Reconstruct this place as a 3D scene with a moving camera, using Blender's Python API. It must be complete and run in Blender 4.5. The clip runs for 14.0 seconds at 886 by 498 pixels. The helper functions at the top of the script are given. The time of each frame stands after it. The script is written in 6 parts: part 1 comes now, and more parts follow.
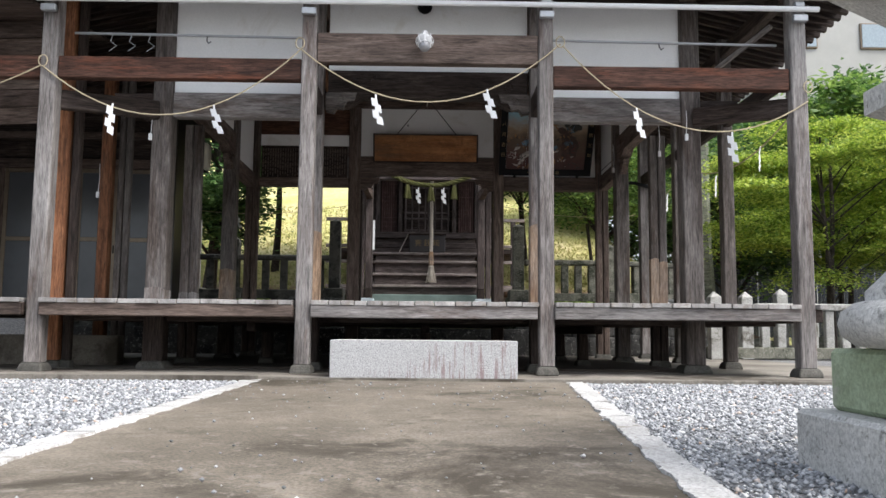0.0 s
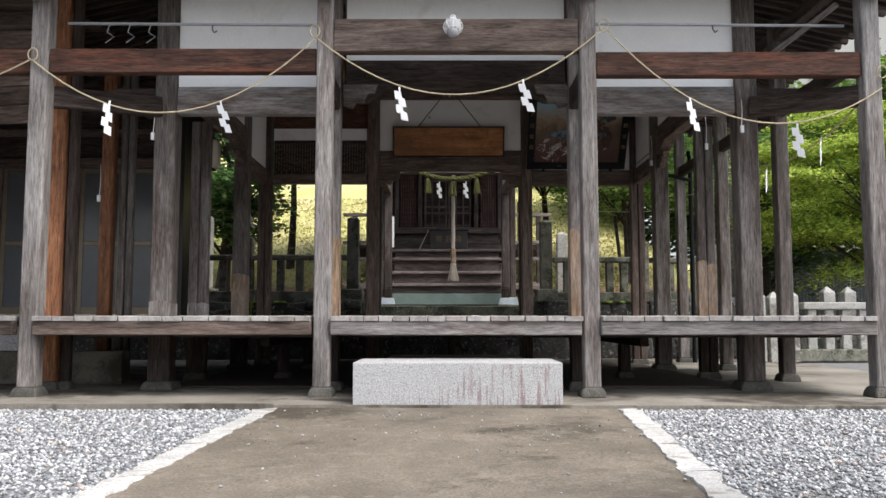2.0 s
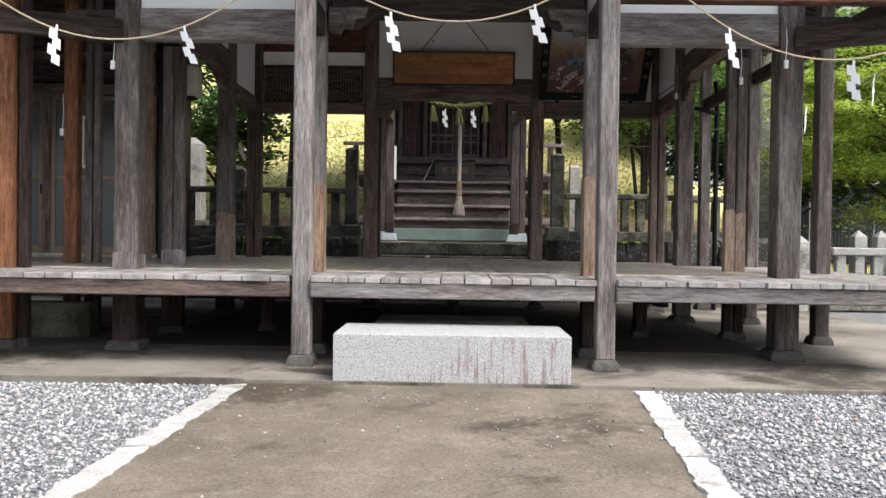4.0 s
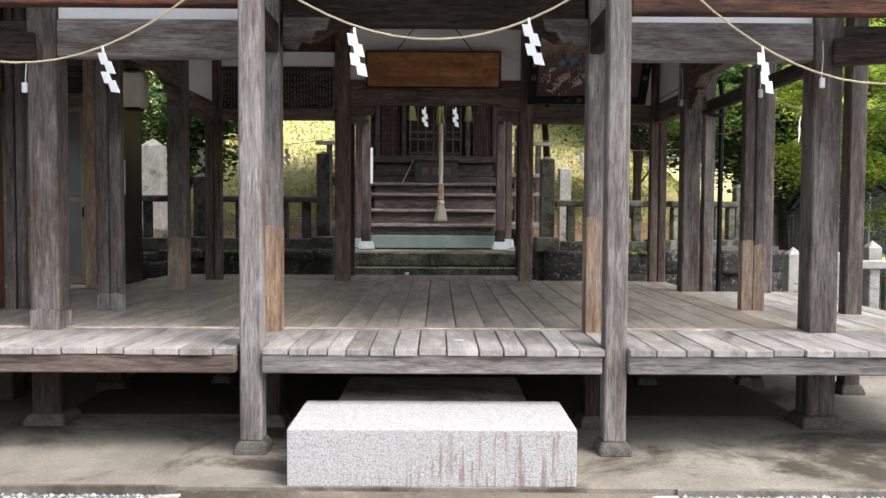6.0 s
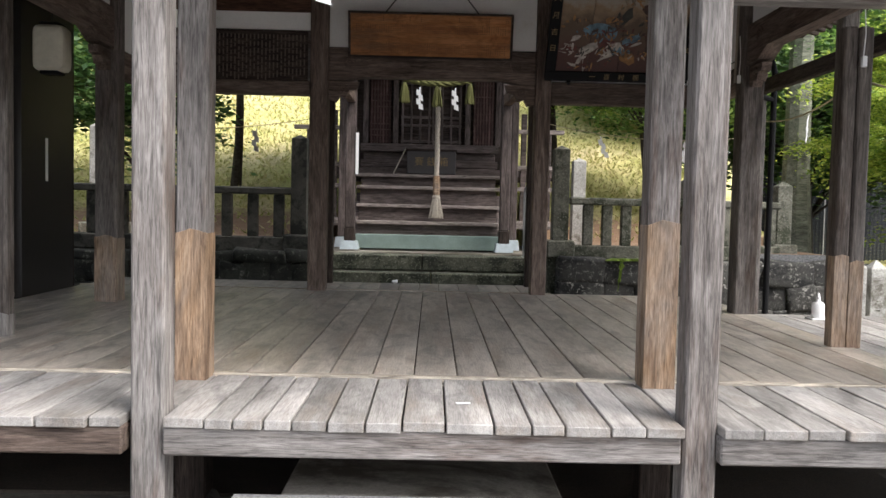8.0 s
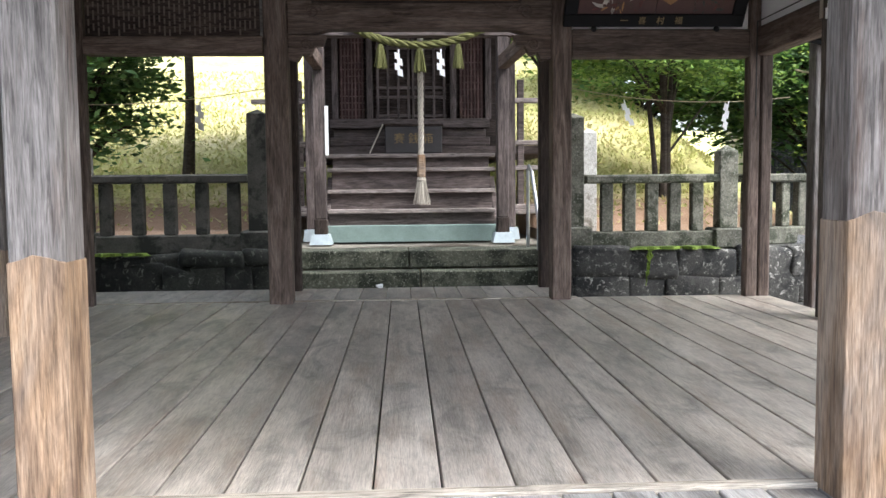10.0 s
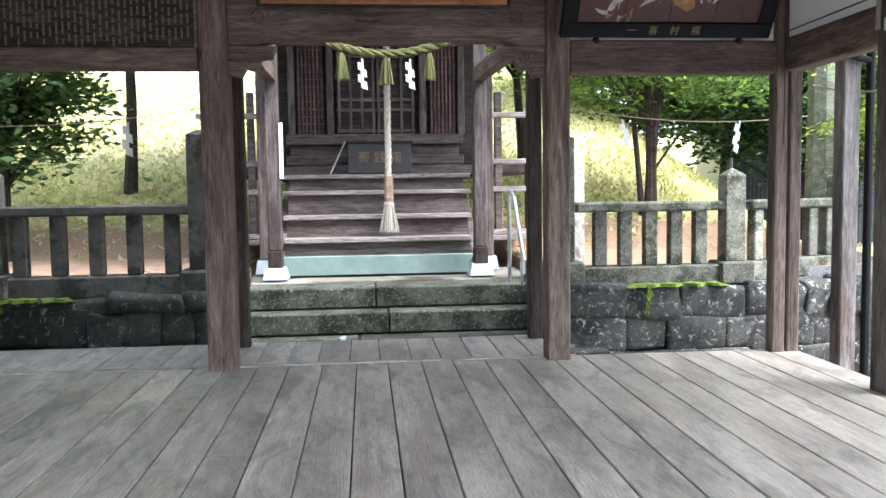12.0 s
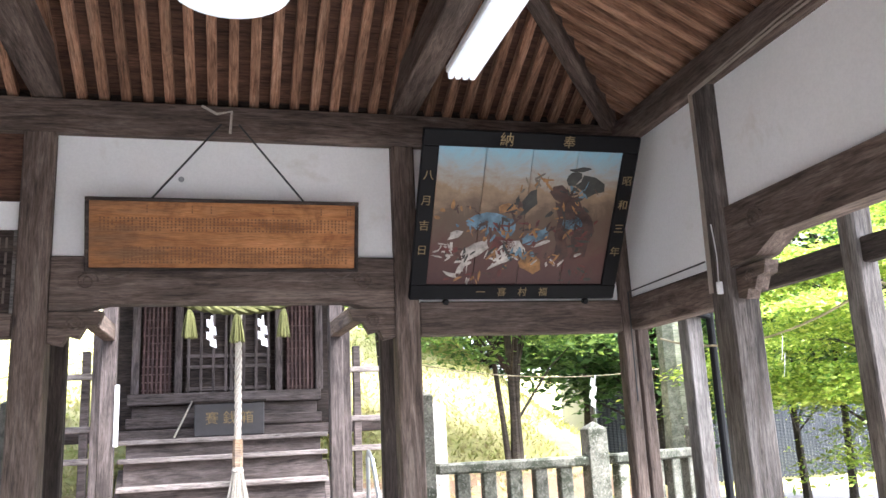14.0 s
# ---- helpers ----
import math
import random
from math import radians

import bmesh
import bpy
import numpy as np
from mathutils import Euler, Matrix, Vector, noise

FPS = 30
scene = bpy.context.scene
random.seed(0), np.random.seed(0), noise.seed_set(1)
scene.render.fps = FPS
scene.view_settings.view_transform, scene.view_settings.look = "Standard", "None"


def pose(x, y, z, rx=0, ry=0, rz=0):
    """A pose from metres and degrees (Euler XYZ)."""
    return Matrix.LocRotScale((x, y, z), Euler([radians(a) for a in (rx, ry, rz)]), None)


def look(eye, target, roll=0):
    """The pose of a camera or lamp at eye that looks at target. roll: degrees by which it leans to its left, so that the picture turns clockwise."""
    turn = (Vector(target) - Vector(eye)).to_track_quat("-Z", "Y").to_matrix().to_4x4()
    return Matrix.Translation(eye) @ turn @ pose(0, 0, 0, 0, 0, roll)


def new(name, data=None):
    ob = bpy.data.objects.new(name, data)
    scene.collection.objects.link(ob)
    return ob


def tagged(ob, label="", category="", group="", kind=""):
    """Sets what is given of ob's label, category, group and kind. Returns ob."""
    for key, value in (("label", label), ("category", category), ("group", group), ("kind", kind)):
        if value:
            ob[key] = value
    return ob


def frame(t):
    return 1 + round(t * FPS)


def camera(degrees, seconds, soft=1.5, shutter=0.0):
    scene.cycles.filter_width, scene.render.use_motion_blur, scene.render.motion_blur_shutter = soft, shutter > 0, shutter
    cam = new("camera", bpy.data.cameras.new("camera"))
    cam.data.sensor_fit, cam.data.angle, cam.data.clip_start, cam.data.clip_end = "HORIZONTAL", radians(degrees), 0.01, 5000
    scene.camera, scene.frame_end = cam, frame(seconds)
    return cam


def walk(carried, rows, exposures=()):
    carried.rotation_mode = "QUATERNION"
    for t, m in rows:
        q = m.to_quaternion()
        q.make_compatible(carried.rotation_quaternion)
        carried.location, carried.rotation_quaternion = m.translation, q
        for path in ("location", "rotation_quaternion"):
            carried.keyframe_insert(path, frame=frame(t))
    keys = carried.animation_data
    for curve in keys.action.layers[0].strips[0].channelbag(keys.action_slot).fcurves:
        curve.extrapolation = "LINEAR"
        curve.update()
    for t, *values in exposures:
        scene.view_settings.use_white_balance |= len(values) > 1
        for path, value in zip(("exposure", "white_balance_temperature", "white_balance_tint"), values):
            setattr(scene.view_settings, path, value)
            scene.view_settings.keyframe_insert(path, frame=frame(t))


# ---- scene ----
cam = camera(56.6, 14.0)
PATH = [
    (0, (0.048, -0.116, 0.416), (0.079, 1.874, 0.62), 0.5),
    (0.5, (0.051, -0.077, 0.431), (0.048, 1.904, 0.71), 1.1),
    (1, (-0.006, 0.09, 0.436), (-0.063, 2.082, 0.614), 1.8),
    (1.5, (-0.096, 0.454, 0.532), (-0.146, 2.448, 0.675), 0.9),
    (2, (-0.107, 0.672, 0.697), (-0.111, 2.664, 0.869), -0.0),
    (2.5, (-0.001, 0.941, 0.841), (0.021, 2.937, 0.965), 0.3),
    (2.7, (0.015, 1.041, 0.897), (0.03, 3.039, 0.962), 0.2),
    (4.8, (0.013, 1.911, 1.339), (-0.041, 3.91, 1.307), 0.8),
    (5, (-0.036, 2.014, 1.457), (-0.088, 4.013, 1.456), 0.3),
    (5.5, (-0.034, 2.239, 1.526), (-0.034, 4.239, 1.526), -0.5),
    (6, (0.032, 2.66, 1.63), (0.043, 4.659, 1.543), 0.3),
    (6.5, (0.009, 3.068, 1.603), (0.031, 5.06, 1.428), 0.8),
    (7, (-0.049, 3.544, 1.644), (0.025, 5.534, 1.461), 0.2),
    (7.5, (0.016, 4.075, 1.648), (0.091, 6.068, 1.504), 0.8),
    (8, (0.013, 4.541, 1.668), (0.041, 6.538, 1.567), 1.3),
    (8.2, (-0.023, 4.768, 1.678), (-0.005, 6.766, 1.591), 0.7),
    (10.3, (-0.189, 6.654, 1.708), (-0.08, 8.644, 1.54), -0.3),
    (10.5, (-0.169, 6.787, 1.701), (-0.065, 8.776, 1.519), 0.3),
    (11, (-0.176, 7.115, 1.735), (-0.131, 9.104, 1.537), 1.1),
    (11.5, (-0.221, 7.418, 1.774), (-0.153, 9.407, 1.571), 0.8),
    (12, (-0.208, 7.628, 1.993), (-0.023, 9.614, 1.849), -0.8),
    (12.5, (-0.115, 7.853, 2.092), (0.19, 9.83, 2.103), -0.7),
    (13, (-0.031, 7.905, 2.164), (0.443, 9.835, 2.389), -0.2),
    (13.5, (-0.025, 7.925, 2.166), (0.582, 9.803, 2.49), -1.4),
    (14, (-0.012, 7.903, 2.169), (0.485, 9.792, 2.595), -2.7),
]
EXPOSURES = [
    (0.0, 1.26, 6250, 10), (0.5, 1.36, 6100, 10), (1.5, 1.10, 6300, 10), (2.7, 1.34, 6400, 11), (5.0, 1.30, 6400, 11), (5.5, 1.42, 6400, 11), (8.2, 1.56, 6450, 10),
    (10.3, 2.42, 6020, 9), (11.5, 2.85, 6000, 9), (12.0, 3.0, 5750, 8), (12.5, 3.06, 5700, 8), (13.2, 3.5, 5800, 9), (14.0, 3.70, 5900, 12),
]
walk(cam, [(t, look(eye, target, roll)) for t, eye, target, roll in PATH], EXPOSURES)

# ---- light ----
def make_world():
    w = bpy.data.worlds.new("sky")
    scene.world = w
    w.use_nodes = True
    nt = w.node_tree
    nt.nodes.clear()
    sky = nt.nodes.new("ShaderNodeTexSky")
    sky.sky_type = "NISHITA"
    sky.sun_disc = False
    sky.sun_elevation = radians(56)
    sky.sun_rotation = radians(SUN_TURN)
    sky.air_density, sky.dust_density, sky.ozone_density = 1.0, 4.0, 1.0
    hs = nt.nodes.new("ShaderNodeHueSaturation")
    hs.inputs["Saturation"].default_value = 0.45
    bg = nt.nodes.new("ShaderNodeBackground")
    bg.inputs["Strength"].default_value = SKY
    out = nt.nodes.new("ShaderNodeOutputWorld")
    nt.links.new(sky.outputs[0], hs.inputs["Color"])
    nt.links.new(hs.outputs[0], bg.inputs["Color"])
    nt.links.new(bg.outputs[0], out.inputs["Surface"])


SKY, SUN, SUN_TURN = 0.15, 1.2, 122.0
make_world()
sun = new("sun", bpy.data.lights.new("sun", "SUN"))
sun.data.energy, sun.data.angle, sun.data.color = SUN, radians(40), (1.0, 0.96, 0.9)
sun.matrix_basis = look((20 * math.sin(radians(SUN_TURN)), 20 * math.cos(radians(SUN_TURN)), 29.65), (0, 0, 0))


# ---- materials ----
def nodes_of(name):
    m = bpy.data.materials.new(name)
    m.use_nodes = True
    nt = m.node_tree
    return m, nt, nt.nodes["Principled BSDF"]


def link(nt, a, b):
    nt.links.new(a, b)


def coords(nt, scale, spread=True):
    """Object coordinates, shifted by a random amount for each object."""
    tc = nt.nodes.new("ShaderNodeTexCoord")
    mp = nt.nodes.new("ShaderNodeMapping")
    mp.inputs["Scale"].default_value = scale
    src = tc.outputs["Object"]
    if spread:
        oi = nt.nodes.new("ShaderNodeObjectInfo")
        ad = nt.nodes.new("ShaderNodeVectorMath")
        mu = nt.nodes.new("ShaderNodeMath")
        mu.operation, mu.inputs[1].default_value = "MULTIPLY", 57.0
        link(nt, oi.outputs["Random"], mu.inputs[0])
        link(nt, src, ad.inputs[0])
        link(nt, mu.outputs[0], ad.inputs[1])
        src = ad.outputs[0]
    link(nt, src, mp.inputs["Vector"])
    return mp.outputs[0]


def noise_tex(nt, vec, scale, detail=5.0, rough=0.6, dist=0.0):
    n = nt.nodes.new("ShaderNodeTexNoise")
    n.inputs["Scale"].default_value = scale
    n.inputs["Detail"].default_value = detail
    n.inputs["Roughness"].default_value = rough
    n.inputs["Distortion"].default_value = dist
    link(nt, vec, n.inputs["Vector"])
    return n.outputs["Fac"]


def ramp(nt, fac, stops):
    r = nt.nodes.new("ShaderNodeValToRGB")
    el = r.color_ramp.elements
    while len(el) < len(stops):
        el.new(0.5)
    for e, (p, c) in zip(el, stops):
        e.position = p
        e.color = (*c, 1) if len(c) == 3 else c
    link(nt, fac, r.inputs[0])
    return r.outputs[0]


def mix(nt, fac, a, b, mode="MIX"):
    m = nt.nodes.new("ShaderNodeMix")
    m.data_type, m.blend_type = "RGBA", mode
    for s, v in ((m.inputs[0], fac), (m.inputs[6], a), (m.inputs[7], b)):
        if isinstance(v, (int, float)):
            s.default_value = v
        elif isinstance(v, tuple):
            s.default_value = (*v, 1)
        else:
            link(nt, v, s)
    return m.outputs[2]


def grey(v):
    return (v, v, v)


def bump(nt, bsdf, height, strength=0.3, distance=0.01):
    b = nt.nodes.new("ShaderNodeBump")
    b.inputs["Strength"].default_value = strength
    b.inputs["Distance"].default_value = distance
    link(nt, height, b.inputs["Height"])
    link(nt, b.outputs[0], bsdf.inputs["Normal"])


def vary(nt, col, amount):
    """Each object a little lighter or darker."""
    oi = nt.nodes.new("ShaderNodeObjectInfo")
    f = ramp(nt, oi.outputs["Random"], [(0, grey(1 - amount)), (1, grey(1 + amount * 0.6))])
    return mix(nt, 1.0, col, f, "MULTIPLY")


def wood(name, dark, mid, light, stain=None, rough=0.75, each=0.18, crack=0.5, bleach=0.0, smudge=0.0, patchy=0.75):
    """Weathered timber, grain along the local x axis."""
    m, nt, b = nodes_of(name)
    grain = noise_tex(nt, coords(nt, (1.9, 17, 17)), 1.0, 8, 0.7, 1.1)
    broad = noise_tex(nt, coords(nt, (0.7, 3.0, 3.0)), 1.0, 4, 0.6)
    fine = noise_tex(nt, coords(nt, (6.0, 85, 85)), 1.0, 4, 0.65, 0.5)
    col = ramp(nt, grain, [(0.28, dark), (0.5, mid), (0.75, light)])
    st = ramp(nt, broad, [(0.35, grey(0.62)), (0.6, grey(1.12))])
    col = mix(nt, 0.85, col, st, "MULTIPLY")
    worn = noise_tex(nt, coords(nt, (2.4, 8.0, 8.0)), 1.0, 6, 0.7, 0.8)
    col = mix(nt, patchy, col, ramp(nt, worn, [(0.34, grey(0.55)), (0.5, grey(1.0)), (0.68, grey(1.4))]), "MULTIPLY")
    if bleach:
        bl = ramp(nt, noise_tex(nt, coords(nt, (0.55, 2.2, 2.2)), 1.0, 5, 0.7, 0.5), [(0.42, grey(0)), (0.68, grey(bleach))])
        col = mix(nt, bl, col, (0.46, 0.445, 0.43))
    if smudge:
        sm = noise_tex(nt, coords(nt, (1.1, 2.6, 1.0)), 1.6, 6, 0.68, 0.9)
        col = mix(nt, smudge, col, ramp(nt, sm, [(0.36, grey(0.5)), (0.5, grey(1.0)), (0.7, grey(1.12))]), "MULTIPLY")
    if stain:
        sp = ramp(nt, noise_tex(nt, coords(nt, (0.9, 5, 5)), 1.0, 5, 0.7), [(0.52, grey(0)), (0.68, grey(1))])
        col = mix(nt, sp, col, stain)
    ck = ramp(nt, fine, [(0.36, grey(1 - crack)), (0.47, grey(1)), (0.62, grey(1 + 0.3 * crack))])
    col = mix(nt, 1.0, col, ck, "MULTIPLY")
    check = noise_tex(nt, coords(nt, (1.3, 42, 42)), 1.0, 3, 0.5, 0.25)
    col = mix(nt, min(1.0, 1.3 * crack), col, ramp(nt, check, [(0.475, grey(1)), (0.494, grey(0.55)), (0.506, grey(0.55)), (0.525, grey(1))]), "MULTIPLY")
    pore = noise_tex(nt, coords(nt, (14, 240, 240)), 1.0, 2, 0.6)
    col = mix(nt, 0.8, col, ramp(nt, pore, [(0.35, grey(0.72)), (0.6, grey(1.14))]), "MULTIPLY")
    col = vary(nt, col, each)
    link(nt, col, b.inputs["Base Color"])
    b.inputs["Roughness"].default_value = rough
    b.inputs["Specular IOR Level"].default_value = 0.25
    hb = mix(nt, 0.5, grain, fine)
    bump(nt, b, hb, 0.8, 0.01)
    return m


def mineral(name, dark, light, scale=4.0, speck=0.0, stain=None, stain_lo=0.55, rough=0.85, bumps=0.3, each=0.1, fine=60.0, spots=None):
    m, nt, b = nodes_of(name)
    v = coords(nt, (1, 1, 1))
    big = noise_tex(nt, v, scale, 6, 0.65)
    small = noise_tex(nt, v, fine, 3, 0.7)
    col = mix(nt, big, dark, light)
    col = mix(nt, big, col, ramp(nt, big, [(0.3, dark), (0.7, light)]))
    if speck:
        col = mix(nt, 1.0, col, ramp(nt, small, [(0.35, grey(1 - speck)), (0.62, grey(1 + speck * 0.4))]), "MULTIPLY")
    if stain:
        s = ramp(nt, noise_tex(nt, v, scale * 0.8, 8, 0.72, 0.4), [(stain_lo, grey(0)), (stain_lo + 0.1, grey(1))])
        col = mix(nt, s, col, stain)
    if spots:
        s = ramp(nt, noise_tex(nt, v, scale * 8, 7, 0.75, 0.5), [(0.56, grey(0)), (0.64, grey(0.85))])
        col = mix(nt, s, col, spots)
    col = vary(nt, col, each)
    link(nt, col, b.inputs["Base Color"])
    b.inputs["Roughness"].default_value = rough
    bump(nt, b, mix(nt, 0.5, big, small), bumps, 0.012)
    return m


def lit(name, col, strength):
    m, nt, b = nodes_of(name)
    b.inputs["Base Color"].default_value = (*col, 1)
    b.inputs["Emission Color"].default_value = (*col, 1)
    b.inputs["Emission Strength"].default_value = strength
    return m


def plain(name, col, rough=0.5, metal=0.0, wear=0.15, scale=12.0):
    m, nt, b = nodes_of(name)
    n = noise_tex(nt, coords(nt, (1, 1, 1)), scale, 5, 0.65)
    c = mix(nt, 1.0, col, ramp(nt, n, [(0.3, grey(1 - wear)), (0.7, grey(1 + wear * 0.5))]), "MULTIPLY")
    link(nt, c, b.inputs["Base Color"])
    b.inputs["Roughness"].default_value = rough
    b.inputs["Metallic"].default_value = metal
    bump(nt, b, n, 0.08, 0.003)
    return m


def leafy(name, a, b_, c):
    m, nt, b = nodes_of(name)
    g = nt.nodes.new("ShaderNodeNewGeometry")
    col = ramp(nt, g.outputs["Random Per Island"], [(0.0, a), (0.5, b_), (1.0, c)])
    link(nt, col, b.inputs["Base Color"])
    b.inputs["Roughness"].default_value = 0.5
    tr = nt.nodes.new("ShaderNodeBsdfTranslucent")
    link(nt, col, tr.inputs["Color"])
    ms = nt.nodes.new("ShaderNodeMixShader")
    ms.inputs[0].default_value = 0.48
    link(nt, b.outputs[0], ms.inputs[1])
    link(nt, tr.outputs[0], ms.inputs[2])
    link(nt, ms.outputs[0], nt.nodes["Material Output"].inputs["Surface"])
    return m


W_POST = wood("weathered_post", (0.085, 0.074, 0.068), (0.19, 0.168, 0.156), (0.33, 0.302, 0.288), stain=(0.11, 0.078, 0.064), bleach=0.35, crack=0.42, patchy=0.55)
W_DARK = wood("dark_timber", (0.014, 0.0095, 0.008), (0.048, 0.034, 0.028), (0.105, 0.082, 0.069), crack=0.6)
W_GREY = wood("grey_timber", (0.038, 0.031, 0.0275), (0.106, 0.088, 0.078), (0.20, 0.174, 0.157), stain=(0.06, 0.043, 0.034), bleach=0.2, crack=0.45, patchy=0.6)
W_INNER = wood("brown_timber", (0.036, 0.0245, 0.020), (0.143, 0.105, 0.086), (0.25, 0.199, 0.168), crack=0.36, patchy=0.6)
W_RED = wood("red_brown_beam", (0.025, 0.014, 0.011), (0.085, 0.04, 0.027), (0.15, 0.08, 0.056), stain=(0.17, 0.058, 0.03), crack=0.6)
W_ORANGE = wood("orange_timber", (0.11, 0.05, 0.027), (0.27, 0.115, 0.055), (0.37, 0.18, 0.095), stain=(0.14, 0.09, 0.065), each=0.25)
W_NEW = wood("spliced_timber", (0.165, 0.102, 0.060), (0.315, 0.205, 0.125), (0.43, 0.318, 0.218), stain=(0.14, 0.088, 0.058), bleach=0.4, patchy=0.9, crack=0.35)
W_FLOOR = wood("floor_board", (0.41, 0.36, 0.305), (0.50, 0.446, 0.386), (0.565, 0.51, 0.452), stain=(0.33, 0.262, 0.208), rough=0.40, each=0.10, crack=0.10, smudge=0.9, patchy=0.3)
W_FLOOR.node_tree.nodes["Principled BSDF"].inputs["Specular IOR Level"].default_value = 0.55
W_EDGE = wood("weathered_board", (0.31, 0.29, 0.272), (0.38, 0.36, 0.342), (0.44, 0.422, 0.406), stain=(0.28, 0.245, 0.215), rough=0.65, each=0.2, crack=0.12, smudge=0.7, patchy=0.25)
W_SILL = wood("pale_sill", (0.38, 0.33, 0.27), (0.52, 0.46, 0.38), (0.62, 0.56, 0.48), each=0.05)
W_RAFTER = wood("rafter", (0.15, 0.072, 0.042), (0.36, 0.195, 0.12), (0.49, 0.315, 0.215), each=0.25)
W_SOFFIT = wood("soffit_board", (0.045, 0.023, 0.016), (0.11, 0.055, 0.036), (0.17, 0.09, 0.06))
W_HALL = wood("shrine_timber", (0.034, 0.026, 0.024), (0.115, 0.091, 0.084), (0.205, 0.172, 0.163), each=0.18, crack=0.38, patchy=0.55)
W_TREAD = wood("stair_board", (0.15, 0.121, 0.11), (0.31, 0.266, 0.245), (0.42, 0.372, 0.35), each=0.14, patchy=0.5)
W_PLAQUE = wood("plaque_board", (0.27, 0.105, 0.038), (0.39, 0.17, 0.065), (0.46, 0.22, 0.098), stain=(0.22, 0.115, 0.06), crack=0.1, each=0.0, smudge=0.9, patchy=0.35)
PLASTER = mineral("plaster", (0.85, 0.845, 0.83), (0.93, 0.925, 0.915), 1.6, 0.04, stain=(0.78, 0.76, 0.72), stain_lo=0.6, rough=0.9, bumps=0.06, each=0.03)
CONCRETE = mineral("concrete", (0.062, 0.05, 0.034), (0.25, 0.214, 0.166), 1.1, 0.42, stain=(0.05, 0.04, 0.026), stain_lo=0.52, rough=0.7, bumps=0.3, spots=(0.20, 0.178, 0.147))
APRON = mineral("apron_concrete", (0.075, 0.063, 0.046), (0.31, 0.283, 0.243), 0.9, 0.24, stain=(0.048, 0.039, 0.027), stain_lo=0.50, rough=0.8, bumps=0.15)
CURB = mineral("curb_concrete", (0.33, 0.32, 0.30), (0.60, 0.59, 0.57), 6.0, 0.3, stain=(0.24, 0.22, 0.19), stain_lo=0.55, spots=(0.22, 0.205, 0.18), bumps=0.8)
BASE = mineral("base_stone", (0.035, 0.034, 0.028), (0.15, 0.14, 0.12), 9.0, 0.4, bumps=0.6, each=0.4)
STONE = mineral("fence_stone", (0.05, 0.052, 0.036), (0.26, 0.25, 0.20), 5.0, 0.45, stain=(0.035, 0.04, 0.022), stain_lo=0.49, spots=(0.34, 0.335, 0.29), bumps=0.8, each=0.35)
STONE_L = mineral("pale_stone", (0.27, 0.265, 0.24), (0.50, 0.49, 0.46), 4.0, 0.35, stain=(0.12, 0.11, 0.09), stain_lo=0.54, spots=(0.20, 0.19, 0.16), bumps=0.5)
ROCK = mineral("wall_rock", (0.018, 0.018, 0.017), (0.11, 0.105, 0.094), 2.2, 0.5, stain=(0.008, 0.008, 0.008), stain_lo=0.49, spots=(0.42, 0.41, 0.37), bumps=1.0, each=0.45)
# wall rock made darker, so the left wall's shade sits in the colour
ROCK_SHADED = mineral("shaded_mossy_wall_rock", (0.012, 0.014, 0.011), (0.055, 0.056, 0.045), 1.6, 0.5, stain=(0.007, 0.008, 0.006), stain_lo=0.5, spots=(0.20, 0.20, 0.17), bumps=1.0, each=0.4)
CABLE = plain("tan_cable", (0.33, 0.28, 0.23), 0.6)
# fence stone again, darkened to put the left side's shade into its colour
STONE_SHADED = mineral("shaded_fence_stone", (0.04, 0.04, 0.034), (0.13, 0.122, 0.105), 4.0, 0.25, stain=(0.02, 0.022, 0.017), stain_lo=0.48, bumps=0.5)
GARDEN = mineral("garden_soil", (0.06, 0.035, 0.022), (0.16, 0.098, 0.065), 1.2, 0.4, stain=(0.05, 0.06, 0.022), stain_lo=0.56, bumps=0.6)
STEP = mineral("step_stone", (0.028, 0.032, 0.02), (0.15, 0.152, 0.112), 4.5, 0.45, stain=(0.014, 0.018, 0.009), stain_lo=0.47, spots=(0.34, 0.34, 0.28), bumps=0.8, each=0.25)
TEAL = mineral("teal_paint", (0.14, 0.195, 0.18), (0.25, 0.33, 0.305), 3.0, 0.1, stain=(0.12, 0.13, 0.11), stain_lo=0.6, bumps=0.15)
LANTERN = mineral("lantern_stone", (0.38, 0.37, 0.34), (0.66, 0.65, 0.62), 3.0, 0.3, stain=(0.10, 0.092, 0.08), stain_lo=0.56, spots=(0.14, 0.13, 0.115), bumps=0.5)
MOSSY = mineral("mossy_lantern_stone", (0.20, 0.25, 0.15), (0.38, 0.44, 0.30), 5.0, 0.25, stain=(0.33, 0.33, 0.27), stain_lo=0.58, bumps=0.35)
MOSS = mineral("moss", (0.05, 0.085, 0.006), (0.15, 0.22, 0.012), 20.0, 0.5, bumps=0.9)
GRAVEL = mineral("gravel_bed", (0.10, 0.10, 0.10), (0.26, 0.26, 0.26), 40.0, 0.6, bumps=1.0)
SOIL = mineral("soil", (0.18, 0.12, 0.08), (0.33, 0.25, 0.18), 1.0, 0.2, bumps=0.5)
METAL = plain("galvanised_metal", (0.42, 0.43, 0.44), 0.45, 0.6)
ALU = plain("bronze_aluminium", (0.20, 0.155, 0.11), 0.4, 0.5)
GLASS_D = plain("dark_door_glass", (0.10, 0.105, 0.112), 0.22, 0.0, 0.12, 2.0)
BLACK = plain("black_lacquer", (0.008, 0.008, 0.009), 0.7)
BLACK.node_tree.nodes["Principled BSDF"].inputs["Specular IOR Level"].default_value = 0.15
